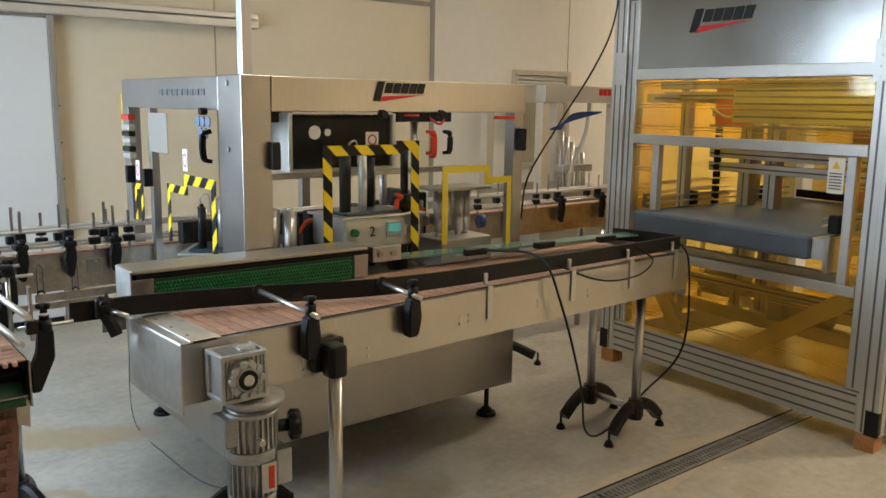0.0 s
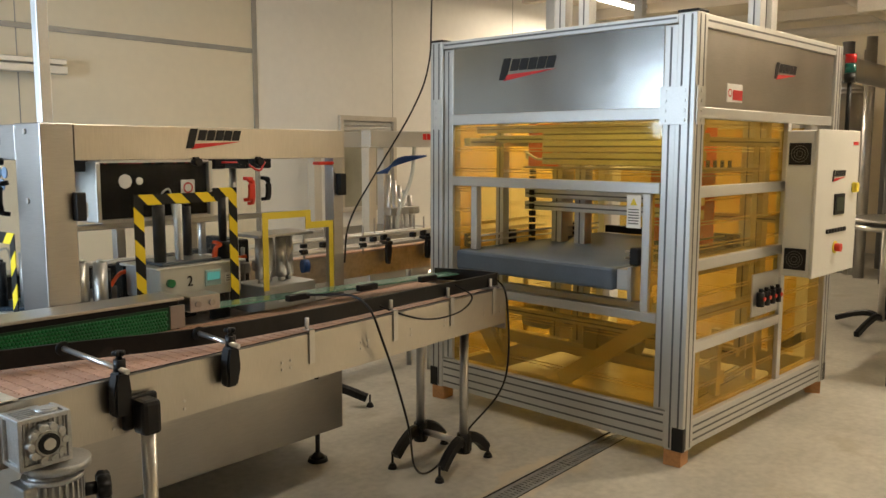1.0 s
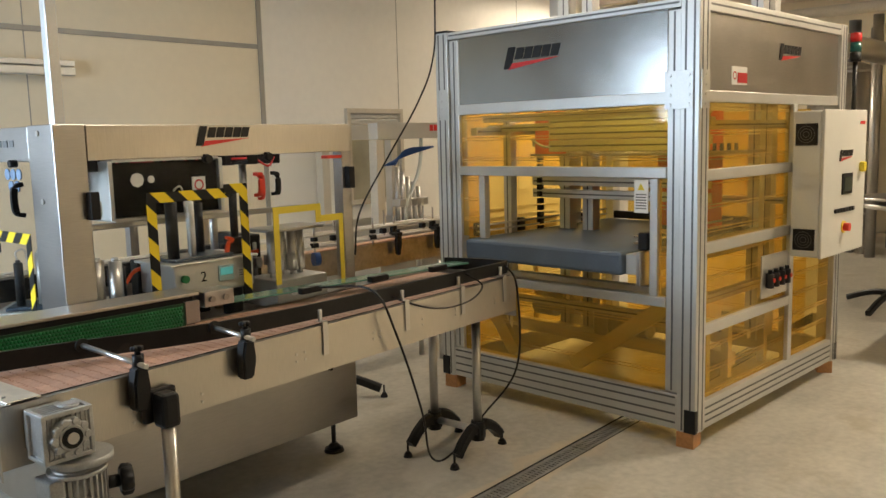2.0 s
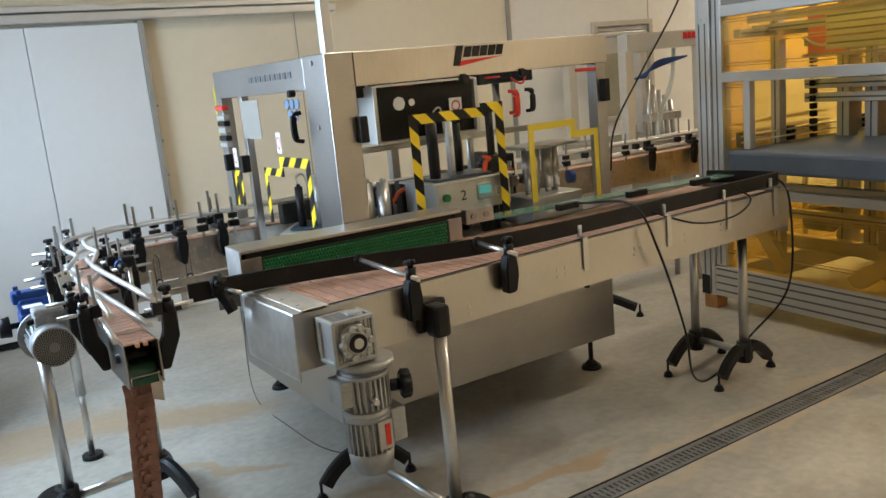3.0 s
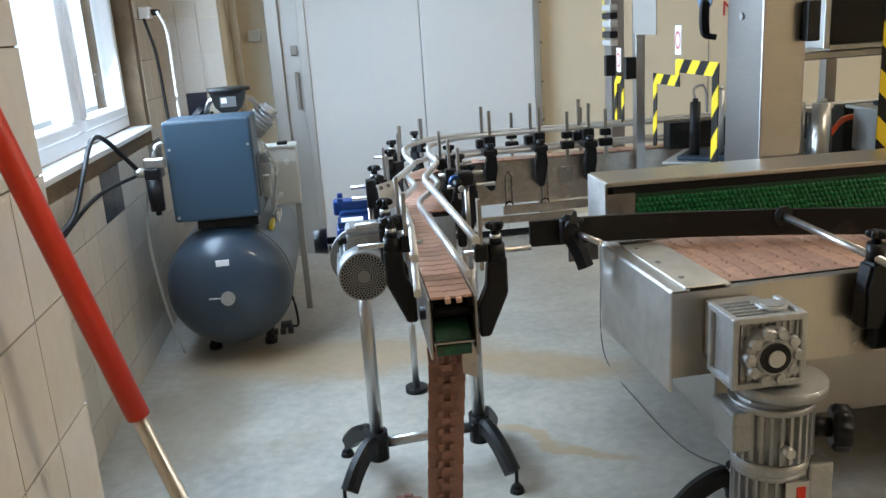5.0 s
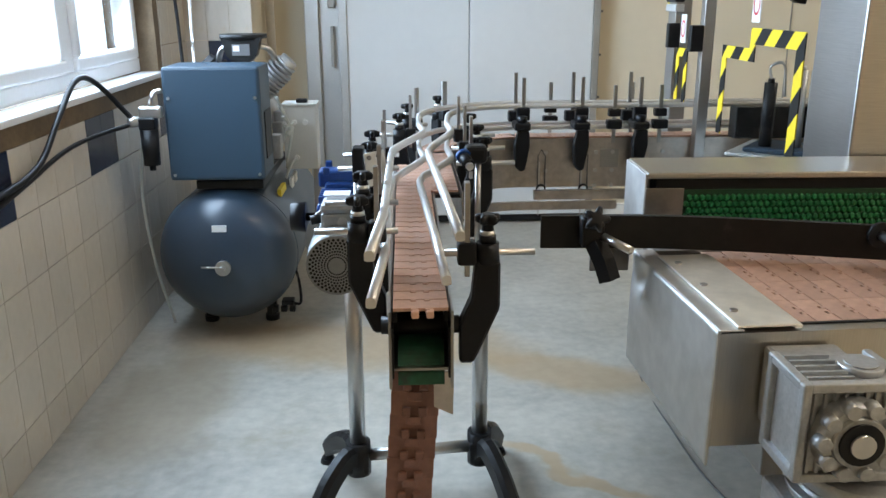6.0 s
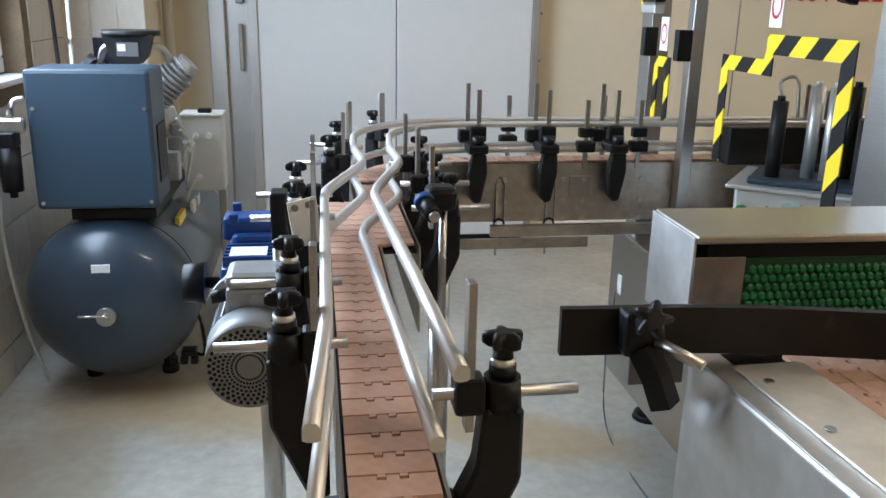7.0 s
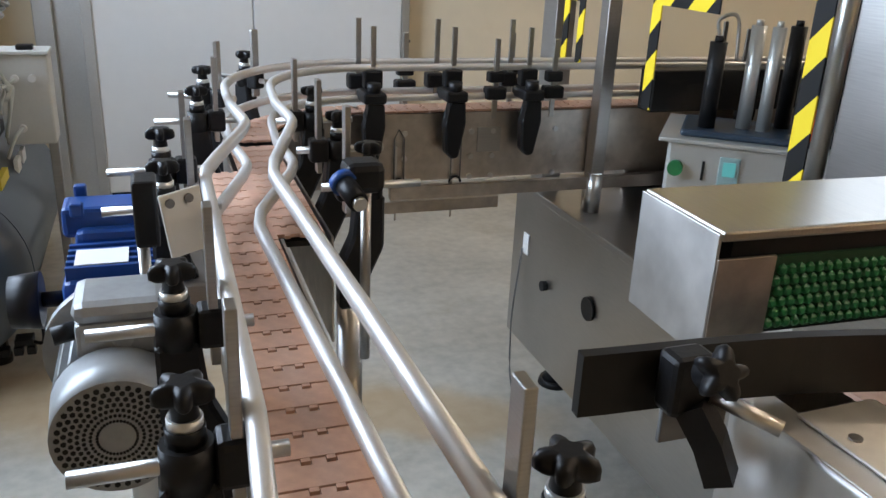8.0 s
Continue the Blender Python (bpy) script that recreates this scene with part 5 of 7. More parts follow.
PLACES = [(CX + 0.060, 1.83, 90), (CX + 0.122, 2.54, 90), (CX + 0.122, 2.74, 90), (CX - 0.055, 1.96, -90), (CX - 0.055, 2.16, -90), (CX - 0.055, 2.49, -90), (CX - 0.055, 2.66, -90)]
PLACES += [(QX - QR - 0.055, 2.97, -90), (QX - QR - 0.035, 3.17, -115), (QX - QR + 0.055, 2.95, 90), (0.72, 3.36, -140)]
first.matrix_basis = pose(PLACES[0][0], PLACES[0][1], CZ, 0, 0, PLACES[0][2])
for x, y, a in PLACES[1:]:
    copy_thing(first, pose(x, y, CZ, 0, 0, a))


def hook_bracket():
    """The longer black bracket on the side of the main conveyor, y to the rail."""
    th = thing("side_bracket", "long black tapered bracket with twin steel uprights on the conveyor side", "bracket", group="side brackets")
    bm = prism(B(), [(-0.016, 0.0), (-0.026, -0.02), (-0.022, -0.085), (-0.006, -0.102), (0.010, -0.098), (0.025, -0.02), (0.022, 0.03), (-0.016, 0.035)], -0.045, -0.015)
    bmesh.ops.bevel(bm, geom=list(bm.edges), offset=0.004, segments=1, affect="EDGES")
    part("arm", bm, BLACK, th)
    bm = box(B(), -0.026, 0.026, -0.05, 0.03, 0.03, 0.055, 0.006)
    cyl(bm, (0.0, -0.03, 0.05), (0.0, -0.03, 0.075), 0.016, 12)
    box(bm, -0.012, 0.03, 0.005, 0.035, 0.055, 0.095, 0.004)
    part("clamp", bm, BLACK, th)
    bm = box(B(), 0.004, 0.016, 0.014, 0.02, 0.02, 0.19, 0.001)
    part("upright", bm, STEEL, th)
    bm = box(B(), -0.012, 0.0, 0.09, 0.096, 0.02, 0.20, 0.001)
    part("upright", bm, STEEL, th)
    bm = box(B(), -0.03, 0.012, 0.085, 0.12, 0.04, 0.075, 0.005)
    part("clamp", bm, BLACK, th)
    return th


hook = hook_bracket()
SPOTS = [(0.955, 3.292, 0), (1.145, 3.292, 0), (1.335, 3.292, 0), (1.95, 3.298, 0), (3.3, 3.298, 0), (3.75, 3.298, 0), (4.2, 3.298, 0), (4.6, 3.298, 0)]
hook.matrix_basis = pose(SPOTS[0][0], SPOTS[0][1], CZ)
for x, y, a in SPOTS[1:]:
    copy_thing(hook, pose(x, y, CZ, 0, 0, a))
short = thing("rail_clamp", "small black rail clamp with a short steel upright", "clamp", pose(1.26, 3.30, CZ), "rail clamps")
bm = box(B(), -0.025, 0.025, -0.01, 0.022, 0.025, 0.055, 0.005)
box(bm, -0.02, 0.02, -0.006, 0.02, 0.065, 0.09, 0.004)
part("clamp", bm, BLACK, short)
part("upright", box(B(), -0.006, 0.006, 0.0, 0.008, -0.02, 0.165, 0.001), STEEL, short)
for x, y in ((1.41, 3.30), (1.345, 3.41), (1.07, 3.41), (3.5, 3.30), (4.0, 3.30)):
    copy_thing(short, pose(x, y, CZ))
sensor = thing("photo_sensor", "black sensor with a blue ring on a clamp beside the rail", "sensor")
bm = cyl(B(), (0.71, 2.46, 1.0), (0.72, 2.41, 0.985), 0.013, 12)
box(bm, 0.715, 0.765, 2.45, 2.50, 0.98, 1.02, 0.010)
part("body", bm, BLACK, sensor)
bm = cyl(B(), (0.7095, 2.4585, 1.0), (0.712, 2.449, 0.996), 0.017, 14)
part("ring", bm, MOTOR_BLUE, sensor, "blue ring nut")
part("lens", cyl(B(), (0.72, 2.412, 0.9855), (0.7215, 2.404, 0.9833), 0.009, 12), STEEL_BRIGHT, sensor)
part("post", cyl(B(), (0.745, 2.475, 0.74), (0.745, 2.475, 0.985), 0.007, 10), STEEL, sensor)
refl = thing("reflector", "white reflector plate screwed to a black holder beside the rail", "reflector")
bm = box(B(), -0.023, 0.023, -0.002, 0.002, -0.036, 0.036, 0.0015)
turned(bm, pose(0.520, 2.36, 0.992, 0, -8, 22), 0)
part("plate", bm, CABINET, refl)
for q in (-0.013, 0.008):
    bm = cyl(B(), (q, -0.002, 0.026), (q, -0.005, 0.026), 0.005, 10)
    turned(bm, pose(0.520, 2.36, 0.992, 0, -8, 22), 0)
    part("screw", bm, INK_GREY, refl)
part("holder", box(B(), 0.468, 0.494, 2.385, 2.43, 0.955, 1.03, 0.004), BLACK, refl)
part("post", cyl(B(), (0.475, 2.415, 0.76), (0.475, 2.415, 0.96), 0.007, 10), STEEL, refl)

# feed conveyor's drive: grey fan cowl towards the walk, blue gearbox behind
drive = thing("drive_motor", "grey electric motor with a perforated cowl and blue gearbox", "motor")
DX, DZ = 0.440, 0.818
bm = cyl(B(), (DX, 2.235, DZ), (DX, 2.30, DZ), 0.062, 30, 0.066)
part("fan_cowl", bm, MOTOR_GREY, drive)
# black discs on the closed cowl imitate the shade in its perforations
bm = B()
for rr in (0.0185, 0.0245, 0.0305, 0.0365, 0.0425, 0.0485, 0.0545):
    for k in range(36):
        a = 2 * math.pi * (k + (0.5 if int(rr * 1000) % 12 > 5 else 0)) / 36
        cyl(bm, (DX + rr * math.cos(a), 2.2355, DZ + rr * math.sin(a)), (DX + rr * math.cos(a), 2.2342, DZ + rr * math.sin(a)), 0.0008 + 0.042 * rr, 6)
vents = part("vent_hole_shade", bm, INK, drive)
tagged(vents, kind="stuff")
bm = cyl(B(), (DX, 2.30, DZ), (DX, 2.43, DZ), 0.055, 24)
motor = part("motor", bm, MOTOR_GREY, drive)
FIN = finish("cooling_fin", box(B(), 0.05, 0.066, 2.305, 2.42, -0.002, 0.002), MOTOR_GREY)
for k in range(22):
    piece("cooling_fin", FIN, motor, Matrix.Translation((DX, 0, DZ)) @ Matrix.Rotation(2 * math.pi * k / 22, 4, "Y"))
bm = box(B(), DX - 0.035, DX + 0.055, 2.305, 2.385, DZ + 0.050, DZ + 0.090, 0.005)
box(bm, DX - 0.037, DX + 0.057, 2.303, 2.387, DZ + 0.088, DZ + 0.112, 0.012)
tbox = part("terminal_box", bm, MOTOR_GREY, drive)
part("knockout", cyl(B(), (DX + 0.01, 2.305, DZ + 0.072), (DX + 0.01, 2.3035, DZ + 0.072), 0.011, 16), CAST, tbox)
part("gland", cyl(B(), (DX - 0.035, 2.33, DZ + 0.075), (DX - 0.058, 2.325, DZ + 0.072), 0.010, 10), BLACK, tbox)
bm = cyl(B(), (DX, 2.42, DZ), (DX, 2.437, DZ), 0.084, 32)
part("flange", bm, MOTOR_GREY, drive)
bm = cyl(B(), (DX, 2.437, DZ), (DX, 2.458, DZ), 0.082, 32, 0.074)
part("flange", bm, MOTOR_BLUE, drive, "blue flange")
bm = box(B(), DX - 0.06, DX + 0.06, 2.455, 2.56, DZ - 0.03, DZ + 0.075, 0.010)
box(bm, DX - 0.05, DX + 0.05, 2.559, 2.66, DZ - 0.02, DZ + 0.10, 0.010)
box(bm, DX - 0.065, DX + 0.06, 2.58, 2.64, DZ + 0.085, DZ + 0.125, 0.006)
gbox = part("gearbox", bm, MOTOR_BLUE, drive, "blue cast gearbox")
for k in range(5):
    part("cooling_fin", box(B(), DX - 0.055, DX + 0.055, 2.465 + k * 0.019, 2.473 + k * 0.019, DZ + 0.07, DZ + 0.09, 0.001), MOTOR_BLUE, gbox)
for q in (-0.052, 0.036):
    for y in (2.565, 2.645):
        part("lug", box(B(), DX + q, DX + q + 0.016, y - 0.008, y + 0.008, DZ + 0.12, DZ + 0.138, 0.003), MOTOR_BLUE, gbox)
bm = box(B(), DX - 0.045, DX + 0.015, 2.47, 2.52, DZ + 0.0905, DZ + 0.0915)
part("nameplate", bm, WHITE, drive)
bm = cyl(B(), (DX - 0.06, 2.52, DZ + 0.03), (DX - 0.10, 2.52, DZ + 0.03), 0.010, 10)
cyl(bm, (DX - 0.09, 2.52, DZ + 0.03), (DX - 0.125, 2.52, DZ + 0.03), 0.036, 18, 0.032)
part("handwheel", bm, BLACK, drive)
part("mount", box(B(), DX + 0.055, CX - 0.053, 2.46, 2.58, DZ - 0.02, DZ + 0.06, 0.004), STEEL, drive)

# loose chain hanging from the conveyor's end
hang = thing("hanging_chain", "loose brown slat chain hanging from the conveyor's end to the floor", "chain")
line = smooth([(0.594, 1.90, 0.765), (0.590, 1.86, 0.70), (0.578, 1.855, 0.55), (0.562, 1.86, 0.30), (0.550, 1.875, 0.03), (0.545, 1.99, 0.012), (0.535, 2.12, 0.011)], 10)
line = smooth(line, 6)
steps, acc, last = [], 0.0, line[0]
for p in line[1:]:
    acc += (p - last).length
    if acc >= PITCH:
        steps.append((p, (p - last).normalized()))
        acc = 0.0
    last = p
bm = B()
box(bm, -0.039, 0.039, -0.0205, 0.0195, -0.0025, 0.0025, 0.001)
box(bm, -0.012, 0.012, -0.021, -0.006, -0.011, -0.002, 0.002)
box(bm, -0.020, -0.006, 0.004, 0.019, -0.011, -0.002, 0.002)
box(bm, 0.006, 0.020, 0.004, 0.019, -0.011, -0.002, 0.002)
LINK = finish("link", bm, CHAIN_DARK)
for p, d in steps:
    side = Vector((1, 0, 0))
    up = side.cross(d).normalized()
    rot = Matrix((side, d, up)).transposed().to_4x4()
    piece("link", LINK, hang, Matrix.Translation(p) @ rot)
pile = thing("chain_offcut", "folded offcut of brown chain lying on the floor", "chain")
for k in range(4):
    piece("link", LINK, pile, pose(0.515 + 0.006 * (k % 2), 2.32 + k * 0.036, 0.024 + 0.004 * (k % 2), 180, 0, 4 * k))
    piece("link", LINK, pile, pose(0.51, 2.34 + k * 0.034, 0.056, 175, 0, -6 * k))

# ---------------- mop handle against the pier ----------------
mop = thing("mop_handle", "steel pole with a long red grip leaning on the tiled pier", "mop")
lo, mid, hi = Vector((0.312, 1.455, 0.0)), Vector((0.097, 1.362, 0.907)), Vector((-0.052, 1.297, 1.55))
part("pole", cyl(B(), lo + Vector((0, 0, 0.01)), mid, 0.0115, 16), STEEL_BRIGHT, mop)
part("grip", cyl(B(), mid, hi, 0.0165, 18), RED, mop, "glossy red plastic grip")

# ---------------- compressor ----------------
comp = thing("air_compressor", "slate-blue piston air compressor on a horizontal tank", "compressor")
TX, TZ2, TR = -0.135, 0.350, 0.274
bm = B()
prof = [(0.0, 0.02), (0.010, 0.12), (0.035, 0.19), (0.07, 0.238), (0.11, 0.264), (0.15, TR), (1.08, TR), (1.14, 0.24), (1.18, 0.15), (1.19, 0.02)]
rings = []
for d, r in prof:
    rings.append([bm.verts.new((TX + r * math.cos(a), 3.74 + d, TZ2 + r * math.sin(a))) for a in [2 * math.pi * k / 40 for k in range(40)]])
for r0, r1 in zip(rings, rings[1:]):
    for k in range(40):
        f = bm.faces.new((r0[k], r0[(k + 1) % 40], r1[(k + 1) % 40], r1[k]))
        f.smooth = True
bm.faces.new(rings[0])
bm.faces.new(rings[-1])
part("tank", bm, NAVY, comp)
bm = B()
for d in (0.16,):
    cyl(bm, (TX, 3.74 + d, TZ2), (TX, 3.746 + d, TZ2), TR + 0.002, 40)
part("weld_seam", bm, NAVY, comp)
bm = cyl(B(), (TX + 0.005, 3.745, 0.335), (TX + 0.005, 3.725, 0.335), 0.030, 20)
cyl(bm, (TX + 0.005, 3.73, 0.335), (TX + 0.005, 3.70, 0.335), 0.014, 6)
cyl(bm, (TX + 0.0, 3.71, 0.345), (TX - 0.07, 3.70, 0.35), 0.004, 8)
part("drain_valve", bm, STEEL_BRIGHT, comp)
bm = box(B(), TX - 0.03, TX + 0.025, 3.752, 3.763, 0.475, 0.50)
part("plate", bm, WHITE, comp)
bm = box(B(), TX + 0.19, TX + 0.206, 4.05, 4.20, 0.535, 0.565)
turned(bm, Matrix.Translation((TX, 0, TZ2)) @ Matrix.Rotation(radians(-2), 4, "Y") @ Matrix.Translation((-TX, 0, -TZ2)), 0)
part("label", bm, YELLOW, comp, "yellow label")
for y0 in (4.30, 4.42):
    bm = box(B(), TX + 0.20, TX + 0.212, y0, y0 + 0.07, 0.50, 0.565)
    part("label", bm, WHITE, comp)
for y in (3.95, 4.60):
    for s in (-1, 1):
        bm = box(B(), TX + s * 0.13 - 0.02, TX + s * 0.13 + 0.02, y + 0.08, y + 0.12, 0.02, 0.17, 0.004)
        cyl(bm, (TX + s * 0.13, y + 0.10, 0.0), (TX + s * 0.13, y + 0.10, 0.025), 0.03, 14)
        part("foot", bm, BLACK, comp)
bm = B()
box(bm, TX - 0.10, TX + 0.16, 3.86, 4.50, 0.62, 0.655, 0.004)
part("saddle", bm, INK, comp)
bm = box(B(), -0.315, 0.045, 3.80, 4.04, 0.668, 1.095, 0.012)
part("belt_guard", bm, shader("slate_blue_cover", (0.026, 0.052, 0.080), 0.42, 0.0, 0.05, 3.0, 0.02, 160.0), comp, "slate-blue sheet cover")
bm = box(B(), 0.043, 0.049, 3.86, 4.0, 0.74, 0.92)
part("vent", bm, INK, comp)
for x, z in ((-0.295, 0.69), (0.025, 0.69), (0.025, 0.98), (-0.295, 0.98)):
    part("screw", cyl(B(), (x, 3.80, z), (x, 3.795, z), 0.006, 10), STEEL_BRIGHT, comp)
# pump: crankcase, two finned heads, top filter plate
bm = cyl(B(), (-0.07, 4.10, 0.88), (-0.07, 4.38, 0.88), 0.10, 20)
part("crankcase", bm, CAST, comp)
for s in (-1, 1):
    bm, fins = B(), []
    ax, az = s * 0.72, 0.69
    for k in range(9):
        q = 0.07 + k * 0.018
        c = Vector((-0.07 + ax * q, 4.24, 0.92 + az * q))
        e = c + Vector((ax, 0, az)) * 0.010
        fins.append((c, e, 0.058 if k < 7 else 0.048))
    cyl(bm, Vector((-0.07, 4.24, 0.92)), Vector((-0.07 + ax * 0.245, 4.24, 0.92 + az * 0.245)), 0.038, 16)
    barrel = part("cylinder", bm, CAST if s > 0 else BLACK, comp, "finned cylinder")
    for c, e, r in fins:
        part("cooling_fin", cyl(B(), c, e, r, 20), CAST if s > 0 else BLACK, barrel)
bm = prism(B(), [(-0.15, 1.185), (0.01, 1.185), (-0.01, 1.115), (-0.035, 1.09), (-0.105, 1.09), (-0.13, 1.115)], 4.10, 4.16)
cyl(bm, (-0.07, 4.17, 1.18), (-0.07, 4.17, 1.197), 0.095, 26)
part("control_head", bm, INK, comp, "dark control head")
gauge = part("display", box(B(), -0.105, -0.035, 4.095, 4.0995, 1.115, 1.160), INK_GREY, comp)
part("screen", box(B(), -0.10, -0.075, 4.0925, 4.0945, 1.132, 1.155), WHITE, gauge)
bm = tube(B(), smooth([(0.06, 4.24, 1.05), (0.03, 4.2, 1.13), (-0.01, 4.18, 1.15)], 5), 0.012)
part("pipe", bm, STEEL_BRIGHT, comp)
bm = tube(B(), smooth([(-0.20, 4.24, 1.05), (-0.17, 4.2, 1.13), (-0.13, 4.18, 1.15)], 5), 0.012)
part("pipe", bm, STEEL_BRIGHT, comp)
bm = B()
for k in range(5):
    tube(bm, smooth([(0.06 + 0.01 * k, 4.10, 0.95 - 0.04 * k), (0.10, 4.16 + 0.02 * k, 0.80), (0.07, 4.22, 0.66)], 6), 0.006)
part("cable", bm, HOSE, comp)
bm = B()
for k in range(3):
    box(bm, 0.03, 0.075, 4.06 + k * 0.07, 4.11 + k * 0.07, 0.70 + k * 0.05, 0.80 + k * 0.04, 0.006)
part("fitting", bm, CAST, comp)
bm = B()
box(bm, 0.06, 0.11, 3.90, 3.95, 0.115, 0.135, 0.003)
tube(bm, smooth([(0.10, 3.92, 0.12), (0.14, 3.90, 0.13), (0.13, 3.92, 0.24), (0.10, 3.95, 0.28)], 6), 0.006)
for k in range(3):
    box(bm, 0.02 + k * 0.035, 0.045 + k * 0.035, 3.90, 3.93, 0.085, 0.11, 0.003)
part("auto_drain", bm, BLACK, comp)
sbox = thing("switch_box", "pale grey electrical box on a steel post behind the compressor pump", "switch box")
part("body", box(B(), 0.035, 0.185, 4.42, 4.54, 0.585, 0.875, 0.006), CABINET, sbox)
part("lid", box(B(), 0.030, 0.190, 4.415, 4.545, 0.872, 0.884, 0.003), CABINET, sbox)
part("switch", box(B(), 0.095, 0.145, 4.44, 4.48, 0.884, 0.900, 0.004), BLACK, sbox)
for x, z in ((0.085, 0.80), (0.135, 0.80), (0.09, 0.64)):
    part("gland", cyl(B(), (x, 4.42, z), (x, 4.405, z), 0.012, 12), WHITE, sbox)
part("post", box(B(), 0.150, 0.180, 4.50, 4.53, 0.0, 0.586, 0.003), STEEL, sbox)
for z, q in ((0.80, 0.085), (0.64, 0.09)):
    part("cable", tube(B(), smooth([(q, 4.405, z), (q - 0.02, 4.38, z - 0.02), (q - 0.05, 4.36, z - 0.09), (q - 0.07, 4.34, z - 0.16)], 6), 0.006), HOSE, sbox)

# air treatment unit and hoses on the sill
frl = thing("air_filter", "black air filter bowl with silver fittings beside the blue cover", "air filter")
bm = cyl(B(), (-0.37, 3.78, 0.735), (-0.37, 3.78, 0.87), 0.030, 16, 0.034)
cyl(bm, (-0.37, 3.78, 0.715), (-0.37, 3.78, 0.737), 0.012, 12)
box(bm, -0.40, -0.34, 3.75, 3.81, 0.87, 0.915, 0.006)
part("bowl", bm, BLACK, frl)
bm = box(B(), -0.40, -0.315, 3.765, 3.80, 0.912, 0.955, 0.008)
cyl(bm, (-0.44, 3.76, 0.90), (-0.40, 3.77, 0.90), 0.020, 12)
tube(bm, smooth([(-0.36, 3.78, 0.95), (-0.345, 3.79, 1.0), (-0.315, 3.80, 1.01)], 4), 0.009)
part("fitting", bm, STEEL_BRIGHT, frl)
hose = thing("air_hose", "black air hoses looping from the filter to the sill", "hose")
part("hose", tube(B(), smooth([(-0.42, 3.77, 0.905), (-0.50, 3.66, 1.05), (-0.51, 3.50, 1.075), (-0.50, 3.30, 0.98), (-0.50, 3.10, 0.86), (-0.51, 2.8, 0.82)], 8), 0.010), BLACK, hose)
part("hose", tube(B(), smooth([(-0.43, 3.76, 0.89), (-0.49, 3.55, 0.88), (-0.50, 3.30, 0.87), (-0.51, 3.0, 0.82), (-0.515, 2.6, 0.76)], 8), 0.008), BLACK, hose)
part("wire", tube(B(), smooth([(-0.40, 3.80, 0.87), (-0.44, 3.84, 0.6), (-0.42, 3.86, 0.3), (-0.38, 3.9, 0.05)], 8), 0.006), HOSE, hose)
flex = thing("power_cable", "white and black cables with a grey plug hanging by the window", "cable")
part("plug", box(B(), -0.532, -0.472, 4.72, 4.78, 1.53, 1.59, 0.008), PVC, flex)
part("plug_tail", box(B(), -0.474, -0.43, 4.73, 4.77, 1.545, 1.575, 0.008), BLACK, flex)
part("cable", tube(B(), smooth([(-0.42, 4.62, 1.56), (-0.385, 4.62, 1.45), (-0.38, 4.60, 1.15), (-0.36, 4.5, 0.95)], 8), 0.007), PVC, flex)
part("cable", tube(B(), smooth([(-0.49, 4.64, 1.53), (-0.46, 4.66, 1.35), (-0.45, 4.66, 1.1), (-0.43, 4.6, 0.9)], 8), 0.008), BLACK, flex)
conduit = thing("wall_conduit", "grey conduit with small switch boxes up the cream pier", "conduit")
part("pipe", cyl(B(), (-0.15, 5.45, 0.0), (-0.15, 5.45, HIGH), 0.024, 14), PIPE, conduit)
bm = box(B(), -0.188, -0.14, 5.53, 5.60, 1.42, 1.50, 0.006)
box(bm, -0.10, -0.02, 5.665, 5.699, 1.38, 1.45, 0.006)
part("switch", bm, CABINET, conduit)

# ---------------- palletiser ----------------
pal = thing("palletiser", "aluminium-framed palletiser cell with amber panes and steel fascia", "palletiser", pose(3.98, 1.07, 0, 0, 0, -4.2))
PD, PW, PH = 1.88, 1.75, 2.20


def profile(x0, x1, y0, y1, z0, z1, axis, slots, name="profile"):
    """An aluminium profile; dark raised strips imitate shaded slots along its axis."""
    bm = box(B(), x0, x1, y0, y1, z0, z1, 0.004)
    ob = part(name, bm, ALU, pal, "slotted aluminium profile")
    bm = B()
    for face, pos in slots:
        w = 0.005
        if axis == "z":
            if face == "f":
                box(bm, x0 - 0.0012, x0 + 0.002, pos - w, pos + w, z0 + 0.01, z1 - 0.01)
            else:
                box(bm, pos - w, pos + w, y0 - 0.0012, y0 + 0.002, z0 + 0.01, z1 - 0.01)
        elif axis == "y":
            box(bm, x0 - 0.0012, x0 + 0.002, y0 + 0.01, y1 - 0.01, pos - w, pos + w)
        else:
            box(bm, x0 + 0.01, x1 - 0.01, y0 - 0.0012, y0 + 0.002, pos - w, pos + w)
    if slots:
        part("slot_shade", bm, ALU_DARK, ob)
    else:
        bm.free()
    return ob


profile(0.0, 0.10, 0.0, 0.10, 0.08, PH, "z", [("f", 0.028), ("f", 0.072), ("s", 0.028), ("s", 0.072)])
profile(0.015, 0.085, 0.104, 0.175, 0.27, 2.15, "z", [("f", 0.14)])
profile(0.0, 0.10, PW - 0.10, PW, 0.08, PH, "z", [("f", PW - 0.028), ("f", PW - 0.072)])
profile(0.015, 0.085, PW - 0.175, PW - 0.104, 0.27, 2.15, "z", [("f", PW - 0.14)])
profile(PD - 0.10, PD, 0.0, 0.10, 0.08, PH, "z", [("s", PD - 0.028), ("s", PD - 0.072)])
profile(PD - 0.10, PD, PW - 0.10, PW, 0.08, PH, "z", [])
profile(0.004, 0.096, 0.101, PW - 0.101, 0.085, 0.265, "y", [("f", 0.12), ("f", 0.165), ("f", 0.21), ("f", 0.25)])
